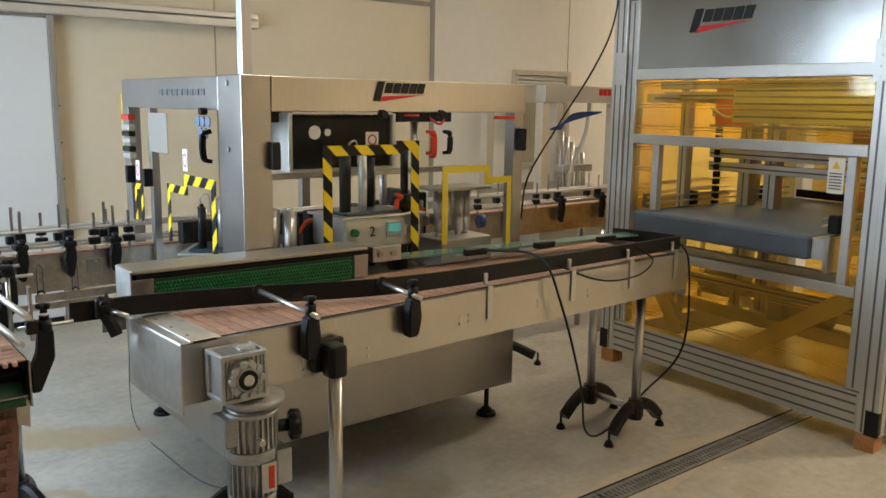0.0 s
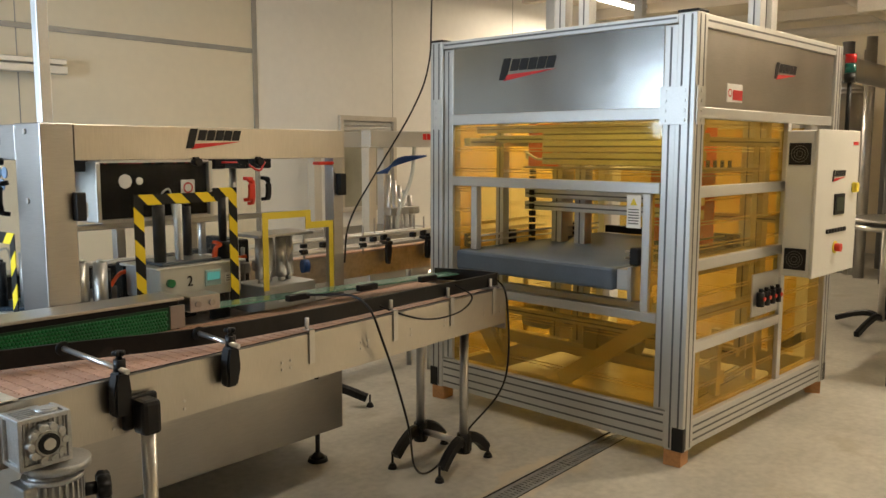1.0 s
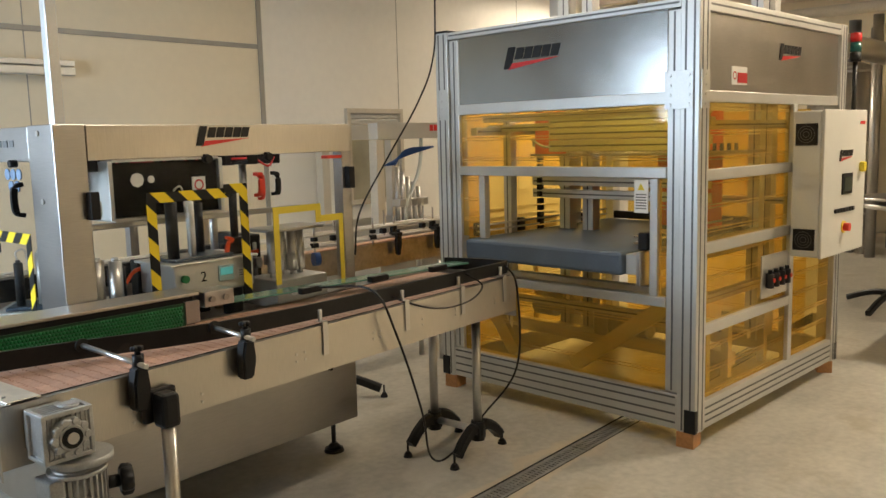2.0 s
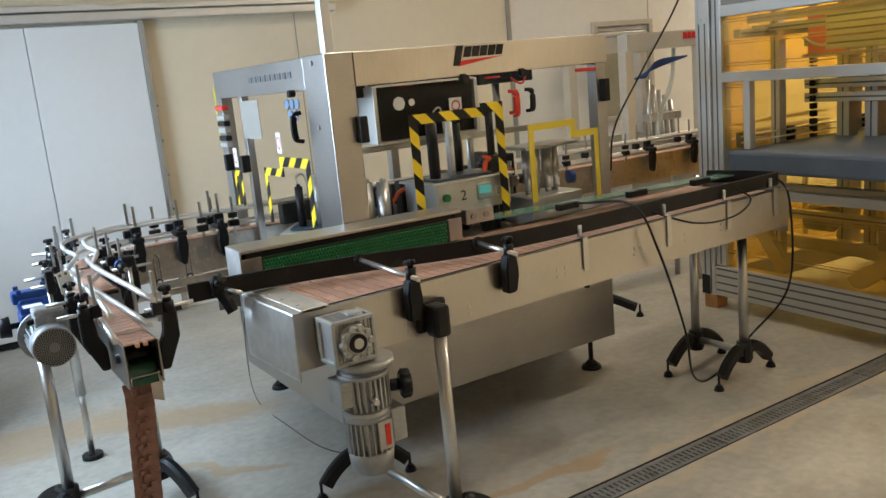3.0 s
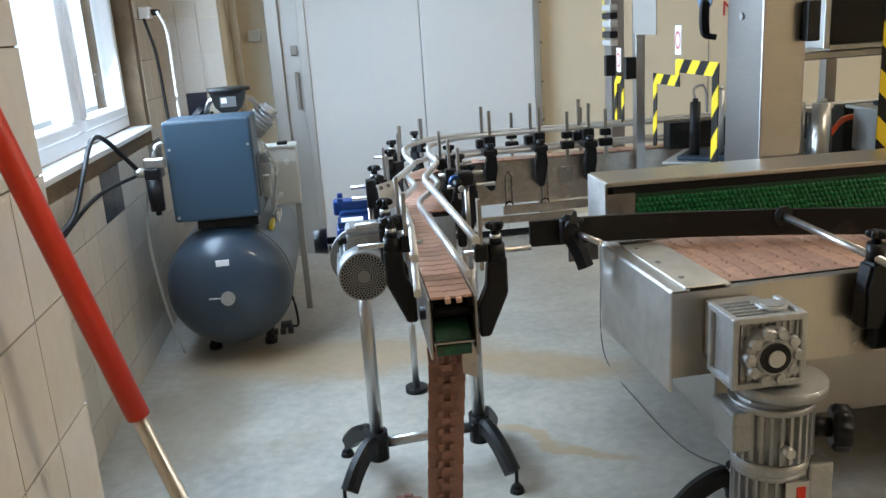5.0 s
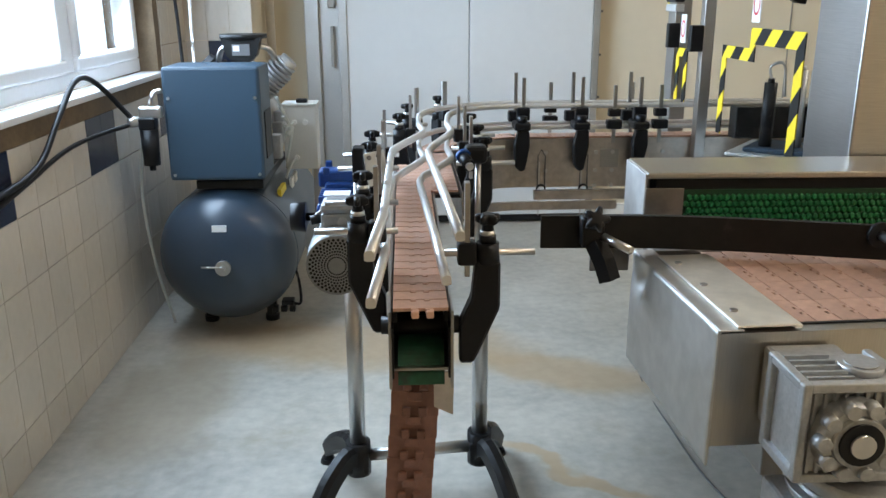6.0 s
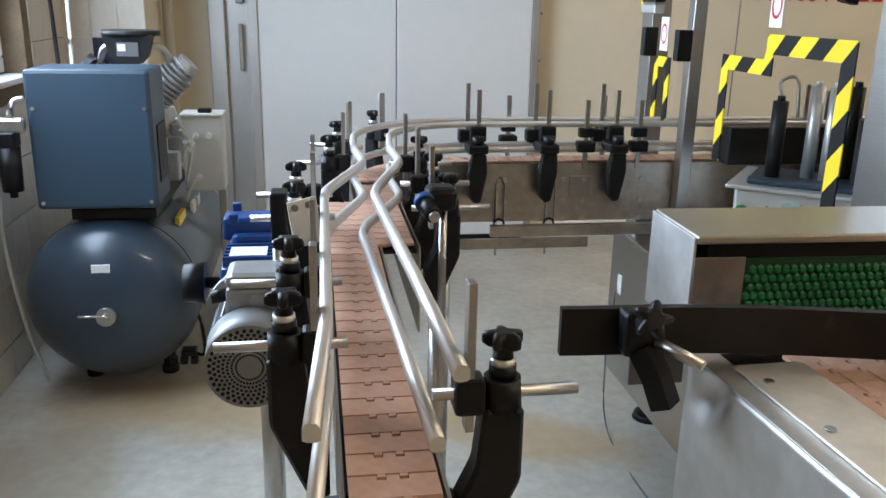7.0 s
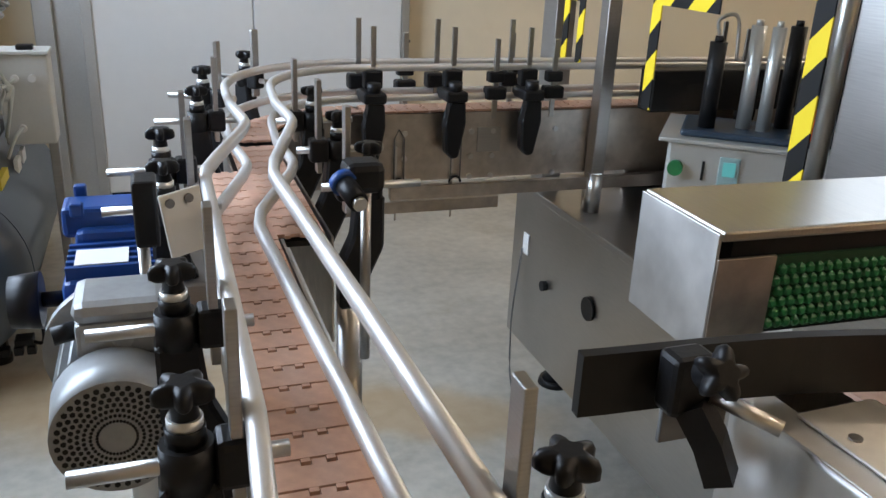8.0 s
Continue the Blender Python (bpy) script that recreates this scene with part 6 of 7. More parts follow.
profile(0.101, PD - 0.101, 0.004, 0.096, 0.085, 0.225, "x", [("s", 0.12), ("s", 0.155), ("s", 0.19)])
profile(0.101, PD - 0.101, PW - 0.096, PW - 0.004, 0.085, 0.225, "x", [])
profile(PD - 0.096, PD - 0.004, 0.101, PW - 0.101, 0.085, 0.225, "y", [])
profile(0.004, 0.096, 0.101, PW - 0.101, 2.155, PH - 0.002, "y", [("f", 2.178)])
profile(0.101, PD - 0.101, 0.004, 0.096, 2.135, PH - 0.002, "x", [("s", 2.168)])
profile(0.101, PD - 0.101, PW - 0.096, PW - 0.004, 2.135, PH - 0.002, "x", [])
profile(PD - 0.096, PD - 0.004, 0.101, PW - 0.101, 2.135, PH - 0.002, "y", [])
for y in (0.0, PW - 0.10):
    bm = box(B(), -0.004, 0.104, y - 0.003, y + 0.103, PH, PH + 0.012, 0.003)
    part("corner_cap", bm, INK, pal, "black corner cap")
for x, y in ((0.0, 0.0), (0.0, PW - 0.06), (PD - 0.06, 0.0), (PD - 0.06, PW - 0.06)):
    bm = box(B(), x + 0.0, x + 0.06, y + 0.0, y + 0.06, 0.08, 0.20, 0.004) if x > 0.5 else box(B(), x - 0.003, x + 0.02, y - 0.003, y + 0.06, 0.081, 0.20, 0.003)
    part("foot_block", bm, INK, pal)
# fascia, panes and rails of the front
# front fascia takes the dimmed steel, its weaker light put into the colour
part("fascia", box(B(), 0.02, 0.026, 0.18, PW - 0.18, 1.765, 2.154), FASCIA_DIM, pal, "brushed stainless fascia")
logo(pal, pose(0.0185, 1.21, 1.98, 0, 0, -90), 0.40)
for z0, z1 in ((1.705, 1.765), (1.345, 1.40), (0.70, 0.75)):
    profile(0.01, 0.07, 0.176, PW - 0.176, z0, z1, "y", [])
part("pane", box(B(), 0.035, 0.041, 0.176, PW - 0.176, 1.40, 1.705), AMBER, pal, "amber guard pane")
part("pane", box(B(), 0.035, 0.041, 0.176, PW - 0.176, 0.266, 0.70), AMBER, pal, "amber guard pane")
part("pane", box(B(), 0.035, 0.041, PW - 0.32, PW - 0.176, 0.975, 1.345), AMBER, pal, "amber guard pane")
part("pane", box(B(), 0.035, 0.041, 0.176, 0.225, 0.75, 1.345), AMBER, pal, "amber guard pane")
for y, z in ((0.225, 0.75), (PW - 0.37, 0.97)):
    profile(0.015, 0.06, y, y + 0.045, z, 1.344, "z", [])
part("notice", box(B(), 0.008, 0.0135, 0.275, 0.355, 1.17, 1.335, 0.001), WHITE, pal, "white notice with a warning triangle")
bm = prism(B(), [(0.295, 1.285), (0.335, 1.285), (0.315, 1.32)], 0.0, 0.002)
turned(bm, Matrix.Rotation(radians(90), 4, "Z") @ Matrix.Translation((0, -0.0075, 0)), 0)
part("triangle", bm, YELLOW, pal)
bm = B()
for k in range(6):
    box(bm, 0.0065, 0.0078, 0.285, 0.345, 1.19 + k * 0.014, 1.196 + k * 0.014)
part("print", bm, INK_GREY, pal)
for y in (0.02, PW - 0.12):
    bm = box(B(), -0.007, -0.0015, y + 0.01, y + 0.16 if y < 1 else y + 0.09, 1.68, 1.86, 0.001)
    for a in range(2):
        for c in range(4):
            cyl(bm, (-0.007, y + 0.03 + a * (0.10 if y < 1 else 0.04), 1.70 + c * 0.046), (-0.012, y + 0.03 + a * (0.10 if y < 1 else 0.04), 1.70 + c * 0.046), 0.008, 6)
    part("hinge_plate", bm, ALU, pal, "bolted zinc plate")
bm = box(B(), 0.01, 0.09, -0.007, -0.0015, 1.68, 1.86, 0.001)
for c in range(4):
    cyl(bm, (0.05, -0.007, 1.70 + c * 0.046), (0.05, -0.012, 1.70 + c * 0.046), 0.008, 6)
part("hinge_plate", bm, ALU, pal, "bolted zinc plate")
# the side
part("fascia", box(B(), 0.105, PD - 0.10, 0.02, 0.026, 1.765, 2.134), STEEL, pal, "brushed stainless fascia")
logo(pal, pose(0.92, 0.0185, 1.97), 0.30)
part("warning_plate", box(B(), 0.36, 0.53, 0.0165, 0.0195, 1.80, 1.89), WHITE, pal, "white plate with red print")
part("print", box(B(), 0.42, 0.525, 0.0135, 0.016, 1.81, 1.86), INK_RED, pal)
bm = B()
for k in range(16):
    a, b = k * math.pi / 8, (k + 1) * math.pi / 8
    bm.faces.new([bm.verts.new((0.39 + r * math.cos(q), 0.0155, 1.845 + r * math.sin(q))) for r, q in ((0.014, a), (0.021, a), (0.021, b), (0.014, b))])
part("ring", bm, INK_RED, pal)
profile(0.105, PD - 0.105, 0.01, 0.07, 1.71, 1.765, "x", [])
profile(1.12, 1.17, 0.01, 0.06, 0.226, 1.71, "z", [])
for z in (1.33, 0.97, 0.56):
    profile(0.101, 1.119, 0.01, 0.06, z, z + 0.055, "x", [])
profile(0.095, 0.10, 0.0, 0.004, 0.9, 0.95, "z", [])
for z0, z1 in ((1.385, 1.71), (1.025, 1.33), (0.615, 0.97), (0.226, 0.56)):
    part("pane", box(B(), 0.10, 1.12, 0.035, 0.041, z0, z1), AMBER, pal, "amber guard pane")
part("pane", box(B(), 1.17, PD - 0.10, 0.035, 0.041, 0.226, 0.80), AMBER, pal, "amber guard pane")
part("pane", box(B(), 0.20, PD - 0.10, PW - 0.041, PW - 0.035, 0.226, 2.134), AMBER, pal, "amber guard pane")
part("pane", box(B(), PD - 0.041, PD - 0.035, 0.20, PW - 0.2, 0.226, 1.7), AMBER, pal, "amber guard pane")
valve = part("valve_plate", box(B(), 0.78, 1.12, 0.025, 0.033, 0.64, 0.88, 0.002), ALU, pal, "grey valve plate")
bm = B()
for k in range(4):
    cyl(bm, (0.83 + k * 0.075, 0.0, 0.70), (0.83 + k * 0.075, 0.0, 0.78), 0.022, 12)
    cyl(bm, (0.83 + k * 0.075, 0.0, 0.78), (0.83 + k * 0.075, 0.0, 0.80), 0.012, 10)
part("regulator", bm, BLACK, valve)
bm = B()
for k in range(4):
    cyl(bm, (0.83 + k * 0.075, -0.022, 0.745), (0.83 + k * 0.075, -0.028, 0.745), 0.012, 10)
part("button", bm, RED, valve)
# inside: lift columns, beams, belt, orange guard
for x, y in ((0.75, 1.12), (0.75, 1.30), (1.45, 0.35), (1.62, 0.35)):
    profile(x, x + 0.08, y, y + 0.08, 0.23, 2.72, "z", [("f", y + 0.04)], "lift_column")
for z in (1.50, 1.58, 1.25, 1.17):
    profile(0.68, 0.73, 0.30, 1.55, z, z + 0.055, "y", [("f", z + 0.027)], "beam")
for z in (1.475, 1.545, 1.615):
    profile(0.30, 0.35, 0.12, 1.12, z, z + 0.066, "y", [("f", z + 0.033)], "beam")
part("carriage", box(B(), 0.62, 0.68, 0.35, 0.48, 1.46, 1.56, 0.004), CAST, pal)
for z, x in ((1.66, 0.30), (1.60, 0.34), (0.52, 0.42), (0.40, 0.80), (1.10, 1.60)):
    profile(x, x + 0.045, 0.11, 1.64, z, z + 0.045, "y", [("f", z + 0.022)], "beam")
for x, y in ((0.40, 0.22), (0.40, 1.50), (1.1, 1.50)):
    profile(x, x + 0.06, y, y + 0.06, 0.23, 2.13, "z", [("f", y + 0.03)], "upright")
for x in (0.30, 0.55, 1.0, 1.3):
    profile(x, x + 0.045, 0.10, 0.145, 0.227, 0.60, "z", [], "upright")
profile(0.11, 1.76, 0.20, 0.25, 1.58, 1.63, "x", [("s", 1.605)], "beam")
profile(0.11, 1.76, 0.24, 0.29, 0.62, 0.67, "x", [("s", 0.645)], "beam")
profile(0.11, 1.76, 1.52, 1.57, 1.58, 1.63, "x", [("s", 1.605)], "beam")
bm = B()
for k in range(22):
    box(bm, 0.66, 0.70, 1.47 + 0.0, 1.50, 0.95 + k * 0.045, 0.985 + k * 0.045, 0.004)
part("cable_chain", bm, BLACK, pal, "black cable chain")
bm = cyl(B(), (0.50, 0.55, 0.45), (0.50, 0.80, 0.45), 0.06, 18)
box(bm, 0.44, 0.56, 0.80, 0.90, 0.38, 0.52, 0.008)
part("drive_motor", bm, MOTOR_GREY, pal)
for y in (0.5, 0.8, 1.1):
    part("gripper", box(B(), 0.60, 0.67, y, y + 0.05, 1.47, 1.60, 0.005), STEEL_BRIGHT, pal)
part("hose", tube(B(), smooth([(0.55, 1.45, 1.55), (0.52, 1.30, 1.50), (0.55, 1.15, 1.57), (0.58, 1.05, 1.60)], 6), 0.008), HOSE, pal)
bm = box(B(), 0.60, 1.30, 0.25, 1.50, 1.44, 1.455)
part("tray", bm, TRIM, pal)
part("guard", box(B(), 0.60, 0.606, 1.22, 1.46, 1.455, 1.72), ORANGE, pal, "orange guard sheet")
part("guard", box(B(), 1.25, 1.256, 0.5, 0.95, 0.85, 1.7), ORANGE, pal, "orange guard sheet")
bm = B()
for k in range(24):
    box(bm, 0.99, 1.0, 0.28 + k * 0.045, 0.30 + k * 0.045, 1.457, 1.50)
part("brush", bm, BLACK, pal)
belt = part("belt_conveyor", box(B(), -0.035, 1.50, 0.40, 1.50, 0.845, 0.965, 0.018), BELT, pal, "blue-grey fabric conveyor belt")
part("side_frame", box(B(), 0.0, 1.50, 0.32, 0.398, 0.85, 0.955, 0.004), ALU, belt)
part("side_frame", box(B(), 0.10, 1.50, 1.502, 1.55, 0.85, 0.955, 0.004), ALU, belt)
part("bracket", box(B(), -0.03, 0.10, 0.296, 0.318, 0.80, 0.975, 0.003), STEEL_BRIGHT, belt)
part("clamp", box(B(), 0.0, 0.07, 0.275, 0.33, 0.98, 1.07, 0.010), BLACK, belt)
for x, y in ((0.5, 0.36), (0.5, 1.52), (0.12, 1.52), (1.2, 0.36), (1.2, 1.52)):
    bm = box(B(), x - 0.03, x + 0.03, y - 0.03, y + 0.03, 0.966, 1.05, 0.006)
    part("rail_holder", bm, BLACK, belt)
for z in (1.0, 1.035):
    bm = B()
    part("rail", cyl(bm, (0.06, 1.48, z), (1.45, 1.48, z), 0.006, 8), STEEL_BRIGHT, belt)
    part("rail", cyl(B(), (0.10, 0.41, z), (1.45, 0.41, z), 0.006, 8), STEEL_BRIGHT, belt)
part("stop_bar", box(B(), 1.38, 1.42, 0.40, 1.38, 0.98, 1.03, 0.004), BLACK, belt)
for a, b in (((0.125, 0.82, 0.27), (0.125, 0.22, 0.69)), ((0.125, 1.24, 0.27), (0.125, 1.54, 0.69))):
    part("brace", sweep(B(), [a, b], bar(0.040, 0.085)), ALU, pal, "aluminium diagonal brace")
profile(0.28, 0.33, 0.11, 1.64, 0.69, 0.74, "y", [], "beam")
profile(0.60, 0.66, 0.11, 1.64, 0.28, 0.36, "y", [], "beam")
bm = cyl(B(), (0.55, 1.25, 0.50), (0.55, 1.40, 0.50), 0.075, 20)
part("drive_motor", bm, CAST, pal)
for k, (mt, z) in enumerate(((INK, 1.98), (shader("green_lens", (0.01, 0.10, 0.09), 0.2), 2.04), (shader("red_lens", (0.45, 0.012, 0.012), 0.2), 2.10))):
    part("signal_lamp", cyl(B(), (PD + 0.05, -0.03, z), (PD + 0.05, -0.03, z + 0.055), 0.034, 18), mt, pal)
part("signal_pole", cyl(B(), (PD + 0.05, -0.03, 1.55), (PD + 0.05, -0.03, 1.98), 0.014, 12), INK, pal)
for x, y in ((0.05, 0.06), (0.05, PW - 0.06), (PD - 0.06, 0.06), (PD - 0.06, PW - 0.06)):
    blk = solid("wood_block", box(B(), -0.05, 0.05, -0.045, 0.045, 0.0, 0.08, 0.003), WOOD, "pine block wedged under the palletiser's frame", "wood block", pal.matrix_basis @ pose(x, y, 0, 0, 0, 14 * x + 6), group="wood blocks")

cab = thing("control_cabinet", "light grey control cabinet hung on the palletiser's side", "control cabinet", pal.matrix_basis @ pose(1.08, -0.17, 0))
part("body", box(B(), 0.0, 0.65, 0.012, 0.17, 0.85, 1.67, 0.008), CABINET, cab)
cdoor = part("door", box(B(), -0.004, 0.654, -0.008, 0.010, 0.845, 1.675, 0.005), CABINET, cab)
logo(cdoor, pose(0.22, -0.0095, 1.40), 0.22)
scr = part("screen", box(B(), 0.27, 0.43, -0.016, -0.008, 1.19, 1.31, 0.003), INK, cdoor, "dark touch screen")
part("display", box(B(), 0.29, 0.41, -0.0185, -0.0165, 1.21, 1.29), shader("dark_display", (0.03, 0.05, 0.045), 0.15), scr)
bm = B()
for k in range(7):
    part("button", cyl(B(), (0.18 + k * 0.045, -0.008, 1.10), (0.18 + k * 0.045, -0.02, 1.10), 0.013, 12), INK, cdoor)
part("stop_button", cyl(B(), (0.32, -0.008, 1.0), (0.32, -0.045, 1.0), 0.024, 16), RED, cdoor, "red emergency stop")
part("ring", cyl(B(), (0.32, -0.008, 1.0), (0.32, -0.014, 1.0), 0.036, 18), YELLOW, cdoor)
part("main_switch", box(B(), 0.54, 0.59, -0.04, -0.008, 1.31, 1.37, 0.01), YELLOW, cdoor, "yellow main switch")
part("mark", box(B(), 0.54, 0.62, -0.0100, -0.0085, 1.59, 1.61), INK_RED, cdoor)
for z in (0.95, 1.54):
    f = part("fan_grille", box(B(), -0.012, 0.0, 0.03, 0.15, z - 0.06, z + 0.06, 0.003), INK, cab, "black fan grille")
    bm = B()
    for r in (0.015, 0.03, 0.045):
        for k in range(12):
            a, b = k * math.pi / 6, (k + 1) * math.pi / 6
            bm.faces.new([bm.verts.new((-0.0135, 0.09 + q * math.cos(c), z + q * math.sin(c))) for q, c in ((r, a), (r + 0.003, a), (r + 0.003, b), (r, b))])
    part("guard_ring", bm, ALU_DARK, f)

# ---------------- loose cables ----------------
cables = thing("black_cable", "long black cable falling past the palletiser and over the table", "cable")
part("cable", tube(B(), smooth([(3.60, 2.35, HIGH), (3.58, 2.35, 2.3), (3.55, 2.35, 1.98), (3.42, 2.35, 1.75), (3.18, 2.35, 1.47), (2.98, 2.35, 1.22), (2.93, 2.34, 1.02)], 10), 0.0045), BLACK, cables)
wires = thing("floor_cable", "thin black cables hanging from the table to the floor", "cable")
part("cable", tube(B(), smooth([(2.42, 2.02, 0.97), (2.45, 1.74, 0.98), (2.50, 1.66, 0.80), (2.70, 1.72, 0.42), (2.88, 1.84, 0.14), (3.10, 1.92, 0.05), (3.32, 1.88, 0.20), (3.42, 1.74, 0.45), (3.40, 1.72, 0.85), (3.38, 1.78, 0.96)], 10), 0.005), BLACK, wires)
part("cable", tube(B(), smooth([(2.50, 1.80, 0.97), (2.72, 1.68, 0.87), (2.98, 1.69, 0.85), (3.12, 1.71, 0.90), (3.06, 1.76, 0.96)], 8), 0.004), BLACK, wires)
cord = thing("grey_cord", "thin grey cord trailing from the labeller over the floor", "cable")
part("cord", tube(B(), smooth([(1.465, 3.52, 0.45), (1.44, 3.50, 0.20), (1.43, 3.40, 0.01), (1.42, 3.0, 0.006), (1.45, 2.6, 0.006), (1.6, 2.4, 0.006)], 8), 0.0026), INK_GREY, cord)

# ---------------- the hall behind ----------------
far = thing("rinsing_machine", "pale-framed machine with blue and clear hoses behind the labeller", "machine")
for x in (5.25, 6.15):
    for y in (4.5, 5.2):
        part("post", box(B(), x, x + 0.09, y, y + 0.09, 0.0, 1.575, 0.004), PIPE, far)
for y in (4.48, 5.19):
    part("beam", box(B(), 5.25, 6.24, y, y + 0.11, 1.58, 1.72, 0.004), ALU, far)
bm = box(B(), 5.2, 6.3, 4.45, 5.3, 0.10, 0.82, 0.01)
part("base", bm, STEEL, far)
bm = B()
for k in range(3):
    box(bm, 5.92 + k * 0.055, 5.965 + k * 0.055, 4.475, 4.4785, 1.645, 1.70)
part("lettering", bm, INK_RED, far, "red lettering as bars")
bm = B()
for k in range(5):
    tube(bm, smooth([(5.45 + k * 0.03, 4.6, 1.35), (5.75, 4.62, 1.43 + 0.012 * k), (6.1, 4.6, 1.50)], 6), 0.009)
part("hose", bm, MOTOR_BLUE, far)
bm = tube(B(), smooth([(6.05, 4.7, 1.6), (5.95, 4.65, 1.3), (5.75, 4.62, 1.0), (5.7, 4.6, 0.8)], 8), 0.018)
part("hose", bm, HOSE, far)
bm = B()
for k in range(5):
    cyl(bm, (5.80 + k * 0.08, 4.8, 0.82), (5.86 + k * 0.07, 4.85, 1.32 - 0.05 * k), 0.022, 10)
    box(bm, 5.78 + k * 0.08, 5.86 + k * 0.08, 4.75, 4.85, 0.95, 1.02, 0.006)
part("nozzle", bm, STEEL_BRIGHT, far)


def tank(x, y, r, h, label):
    th = thing("steel_tank", label, "tank", pose(x, y, 0), "tanks in the hall")
    bm = cyl(B(), (0, 0, 0.35), (0, 0, h), r, 30)
    cyl(bm, (0, 0, h), (0, 0, h + r * 0.35), r, 30, r * 0.15)
    part("shell", bm, STEEL, th)
    bm = B()
    for k in range(3):
        a = 2 * math.pi * k / 3
        cyl(bm, (r * 0.8 * math.cos(a), r * 0.8 * math.sin(a), 0), (r * 0.8 * math.cos(a), r * 0.8 * math.sin(a), 0.4), 0.04, 10)
    part("leg", bm, STEEL, th)
    bm = B()
    for z in (0.5, h * 0.6, h - 0.05):
        cyl(bm, (0, 0, z), (0, 0, z + 0.03), r + 0.012, 30)
    part("band", bm, STEEL_BRIGHT, th)
    return th


tank(12.4, 1.2, 0.42, 1.75, "tall stainless tank with a domed lid at the hall's end")
tank(11.6, 2.4, 0.30, 2.3, "slim dark stainless column in the hall")
tank(12.8, 2.9, 0.40, 2.4, "stainless tank against the end wall")
for k in range(6):
    solid("steel_pipe", cyl(B(), (0, 0, 0), (0, 0, 2.9), 0.05 + 0.012 * (k % 3), 14), STEEL if k % 2 else INK_GREY, "vertical steel pipe in the hall's dark end", "pipe", pose(10.9 + 0.35 * k, 1.7 + 0.35 * (k % 3), 0), group="pipes")
duct = thing("air_duct", "beige rectangular duct with angled trunk under the ceiling", "duct")
part("trunk", box(B(), 6.6, 13.0, -0.2, 1.0, 2.55, 3.25, 0.02), CEIL, duct)
part("flange", box(B(), 6.56, 6.60, -0.25, 1.05, 2.50, 3.30, 0.01), PIPE, duct)
part("pipe", cyl(B(), (6.4, 1.25, 2.72), (13.0, 1.25, 2.72), 0.06, 14), PIPE, duct)
part("pipe", cyl(B(), (7.4, -1.0, 2.5), (7.4, 3.4, 2.5), 0.045, 14), PIPE, duct)
part("insulated_pipe", tube(B(), smooth([(7.2, 2.4, 2.45), (9.5, 1.9, 2.4), (13.9, 1.5, 2.3)], 6), 0.12, 14), STEEL_BRIGHT, duct)
for x, y in ((4.9, 3.9), (6.3, 3.8)):
    solid("hanger_frame", box(B(), 0, 0.09, 0, 0.09, 1.9, HIGH, 0.004), ALU, "aluminium upright reaching to the ceiling", "upright", pose(x + 1.5, y - 0.5, 0), group="uprights")
exitc = thing("exit_conveyor", "dark steel frame conveyor with a yellow box and white rings", "conveyor")
bm = B()
for x, y in ((6.22, 0.60), (6.22, 0.05), (7.2, 0.60), (7.2, 0.05)):
    box(bm, x, x + 0.05, y, y + 0.05, 0.0, 0.52, 0.003)
box(bm, 6.2, 9.5, 0.0, 0.68, 0.50, 0.62, 0.006)
box(bm, 6.2, 6.26, 0.62, 0.68, 0.62, 1.05, 0.004)
part("frame", bm, INK, exitc)
part("sensor_box", box(B(), 6.25, 6.50, 0.35, 0.50, 1.0, 1.08, 0.006), YELLOW, exitc, "yellow box")
part("post", cyl(B(), (6.28, 0.66, 0.60), (6.28, 0.66, 1.45), 0.02, 12), STEEL_BRIGHT, exitc)
ringt = thing("rotary_table", "round pale rotary table on black arched legs", "rotary table")
bm = cyl(B(), (8.5, 0.95, 0.86), (8.5, 0.95, 0.90), 0.50, 36)
cyl(bm, (8.5, 0.95, 0.94), (8.5, 0.95, 0.96), 0.52, 36)
part("top", bm, STEEL_BRIGHT, ringt)
part("column", cyl(B(), (8.0, 1.08, 0.1), (8.0, 1.08, 0.88), 0.03, 14), STEEL_BRIGHT, ringt)
for fx, fy in ((7.52, 1.16), (8.3, 0.8), (8.2, 1.5)):
    part("leg", arched_leg((8.0, 1.08, 0.13), (fx, fy, 0.05)), BLACK, ringt)
# fixtures for all five, the four added fill lamps included
for lx, ly, watts in LAMPS:
    lamp = thing("ceiling_light", "suspended fluorescent batten light, lit; most added to brighten the hall", "ceiling light", pose(lx, ly, 0, 0, 0, 0), "ceiling lights")
    part("housing", box(B(), -0.72, 0.72, -0.09, 0.09, 3.40, 3.45, 0.006), PVC, lamp)
    bm = B()
    for y in (-0.045, 0.045):
        cyl(bm, (-0.68, y, 3.385), (0.68, y, 3.385), 0.013, 12)
    part("tube", bm, TUBE, lamp, "glowing fluorescent tube")
    bm = B()
    for x in (-0.5, 0.5):
        cyl(bm, (x, 0, 3.45), (x, 0, HIGH), 0.006, 8)
    part("hanger", bm, STEEL, lamp)
lettering("N. 100 M", 0.135, INK_RED, wall_north, pose(2.99, NORTH - 0.004, 1.345, 90, 0, 0), "red_wall_lettering")

for k in range(5):
    part("faded_lettering", box(B(), 3.62 + k * 0.085, 3.68 + k * 0.085, NORTH - 0.004, NORTH - 0.001, 1.35, 1.44), INK_RED, wall_north)

# ---------------- tiles and chain slats, piece by piece ----------------
TW_, TH_ = 0.150, 0.200


def tile_mesh(w, h, material):
    bm = box(B(), 0, 0.006, 0.0015, w - 0.0015, 0.0015, h - 0.0015)
    return finish("tile", bm, material)


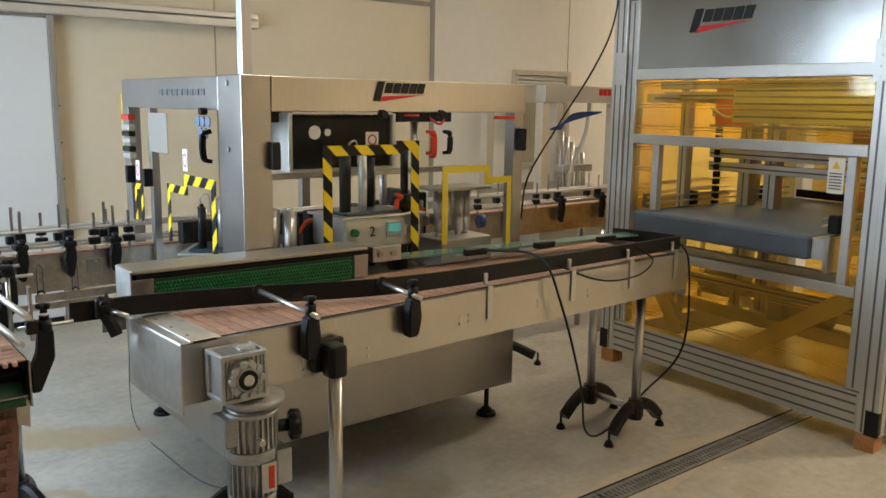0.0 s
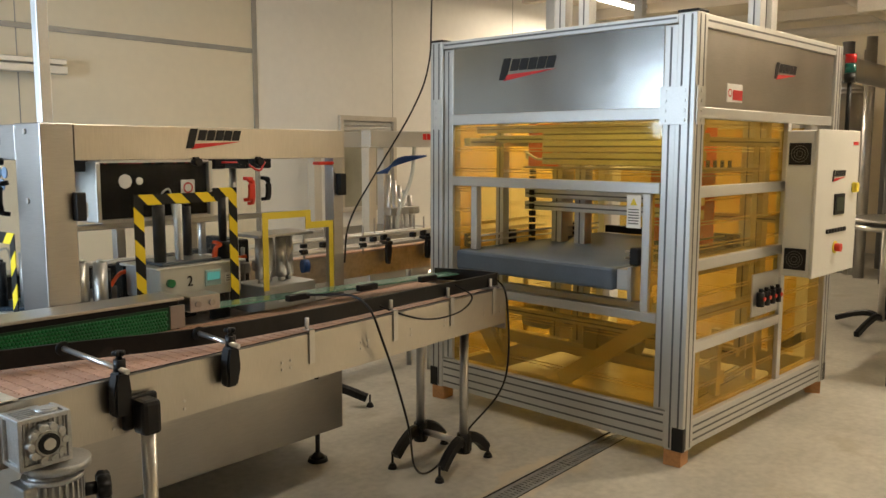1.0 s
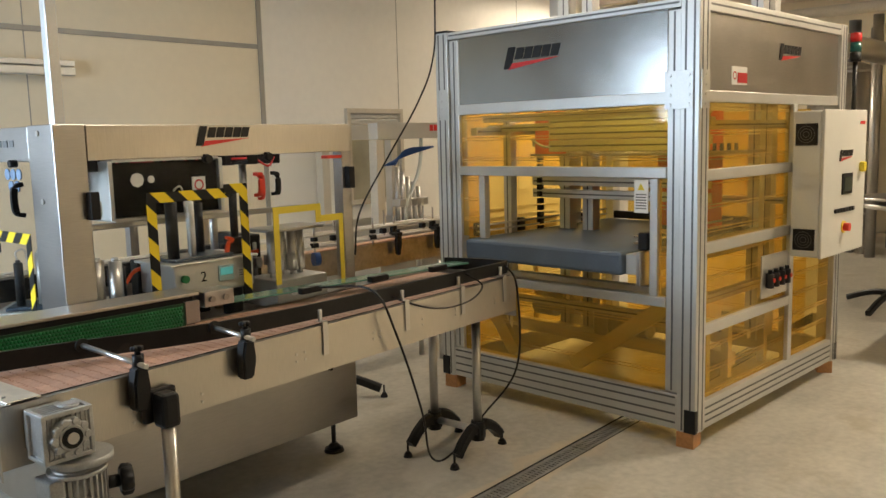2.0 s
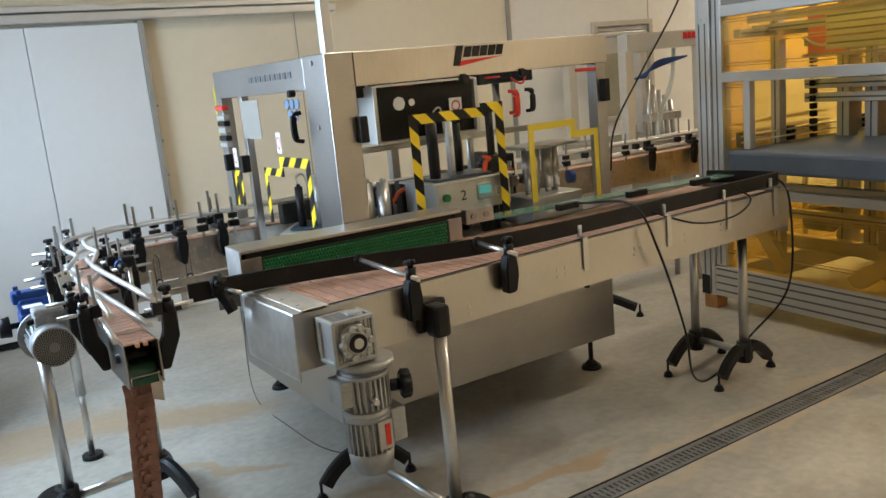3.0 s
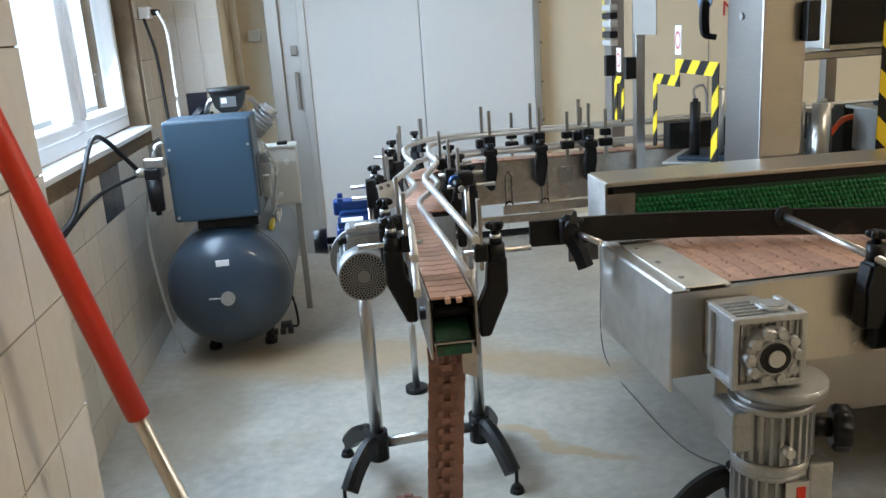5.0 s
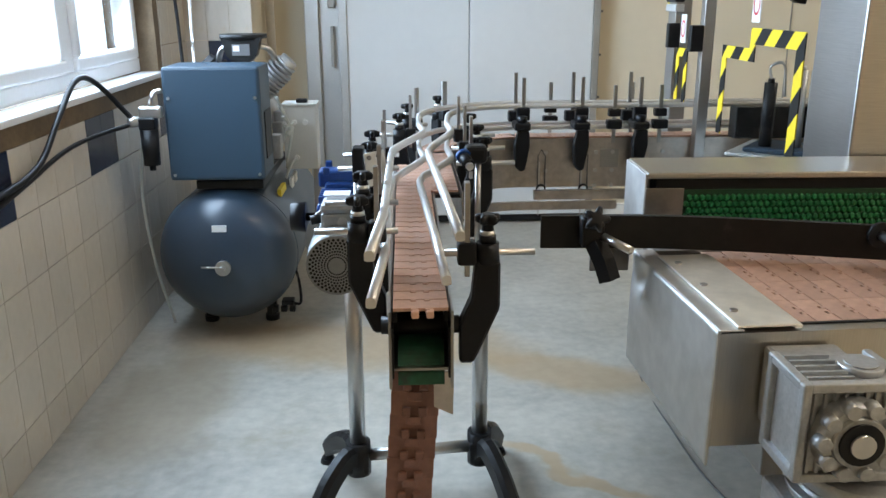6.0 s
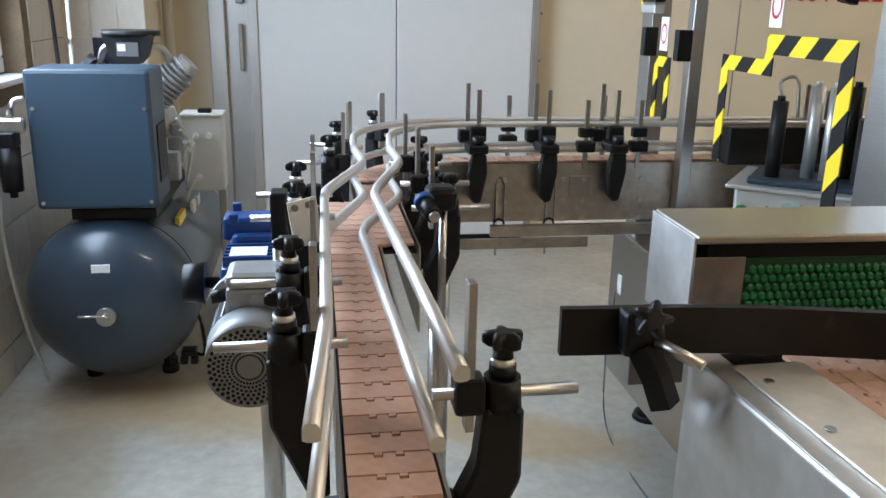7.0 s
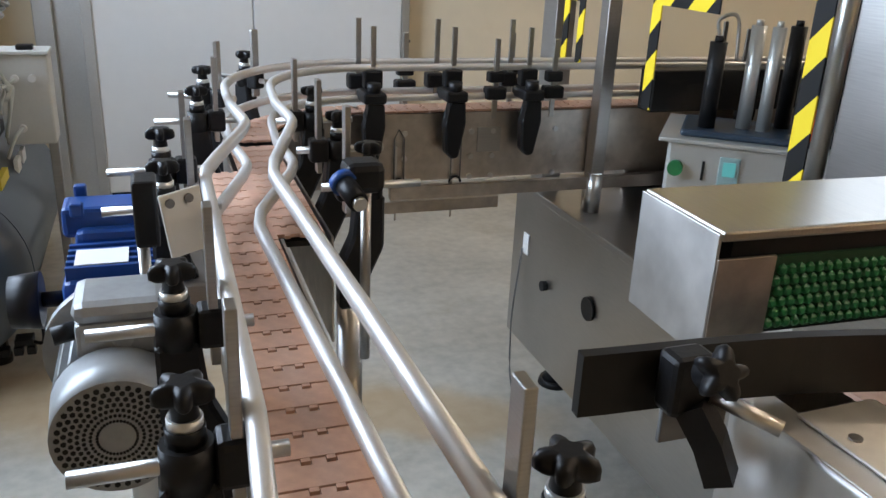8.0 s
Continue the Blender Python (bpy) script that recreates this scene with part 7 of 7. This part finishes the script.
PLAIN, DARK = tile_mesh(TW_, TH_, TILE), tile_mesh(TW_, TH_, TILE_BLUE)
for i in range(18):
    for k in range(-1, 12):
        z = 0.02 + k * TH_
        if z < 0:
            z = 0.0
            continue
        piece("tile", PLAIN, wall_pier, pose(NEAR_X, NEAR_Y - (i + 1) * TW_, z))
rows = [0.13 + k * TH_ for k in range(-1, 12)]
n = int((FAR_Y - NEAR_Y) / TW_)
for i in range(n):
    y = FAR_Y - (i + 1) * TW_
    for k in range(12):
        z = -0.07 + k * TH_
        if z < 0:
            continue
        if z + TH_ > WZ0 - 0.01 and y + TW_ > W0 and y < W1:
            continue
        dark = k == 4 and (i // 2) % 3 == 1
        piece("tile", DARK if dark else PLAIN, wall_west, pose(WEST, y, z))
low = tile_mesh(TW_, 0.13, TILE)
for i in range(n):
    piece("tile", low, wall_west, pose(WEST, FAR_Y - (i + 1) * TW_, 0.0))
for i in range(3):
    for k in range(12):
        z = -0.07 + k * TH_
        if z > 0:
            piece("tile", PLAIN if not (k == 5 and i == 1) else DARK, wall_return, Matrix.Translation((WEST + 0.005 + i * 0.115, FAR_Y, z)) @ Matrix.Rotation(radians(-90), 4, "Z") @ Matrix.Diagonal((1, 0.765, 1, 1)))

for k in range(int((CY1 - CY0) / PITCH)):
    piece("slat", SLAT, feed, pose(CX, CY0 + k * PITCH, CZ))
arc = [(QX - QR, 2.55 + 0.0381 * k, 0) for k in range(int((QY - 2.55) / PITCH))]
for x, y, a in arc:
    piece("slat", SLAT, main, pose(x, y, CZ, 0, 0, a))
steps = int(QR * math.pi / 2 / PITCH)
for k in range(steps):
    a = (k + 0.5) * PITCH / QR
    piece("slat", SLAT, main, pose(QX - QR * math.cos(a), QY + QR * math.sin(a), CZ, 0, 0, -math.degrees(a)))
for k in range(60):
    piece("slat", SLAT, main, pose(QX + k * PITCH, QY + QR, CZ, 0, 0, -90))
bm = box(B(), QX + 60 * PITCH, RUN_X1, QY + QR - 0.04, QY + QR + 0.04, CZ - 0.005, CZ)
part("far_chain", bm, CHAIN, main)
for r in range(5):
    for k in range(58):
        if r == 4 and k < 7:
            continue
        piece("slat", TABLE_SLAT, table, pose(0.115 + k * PITCH, 0.072 + r * 0.0835, CZ + 0.001, 0, 0, -90))
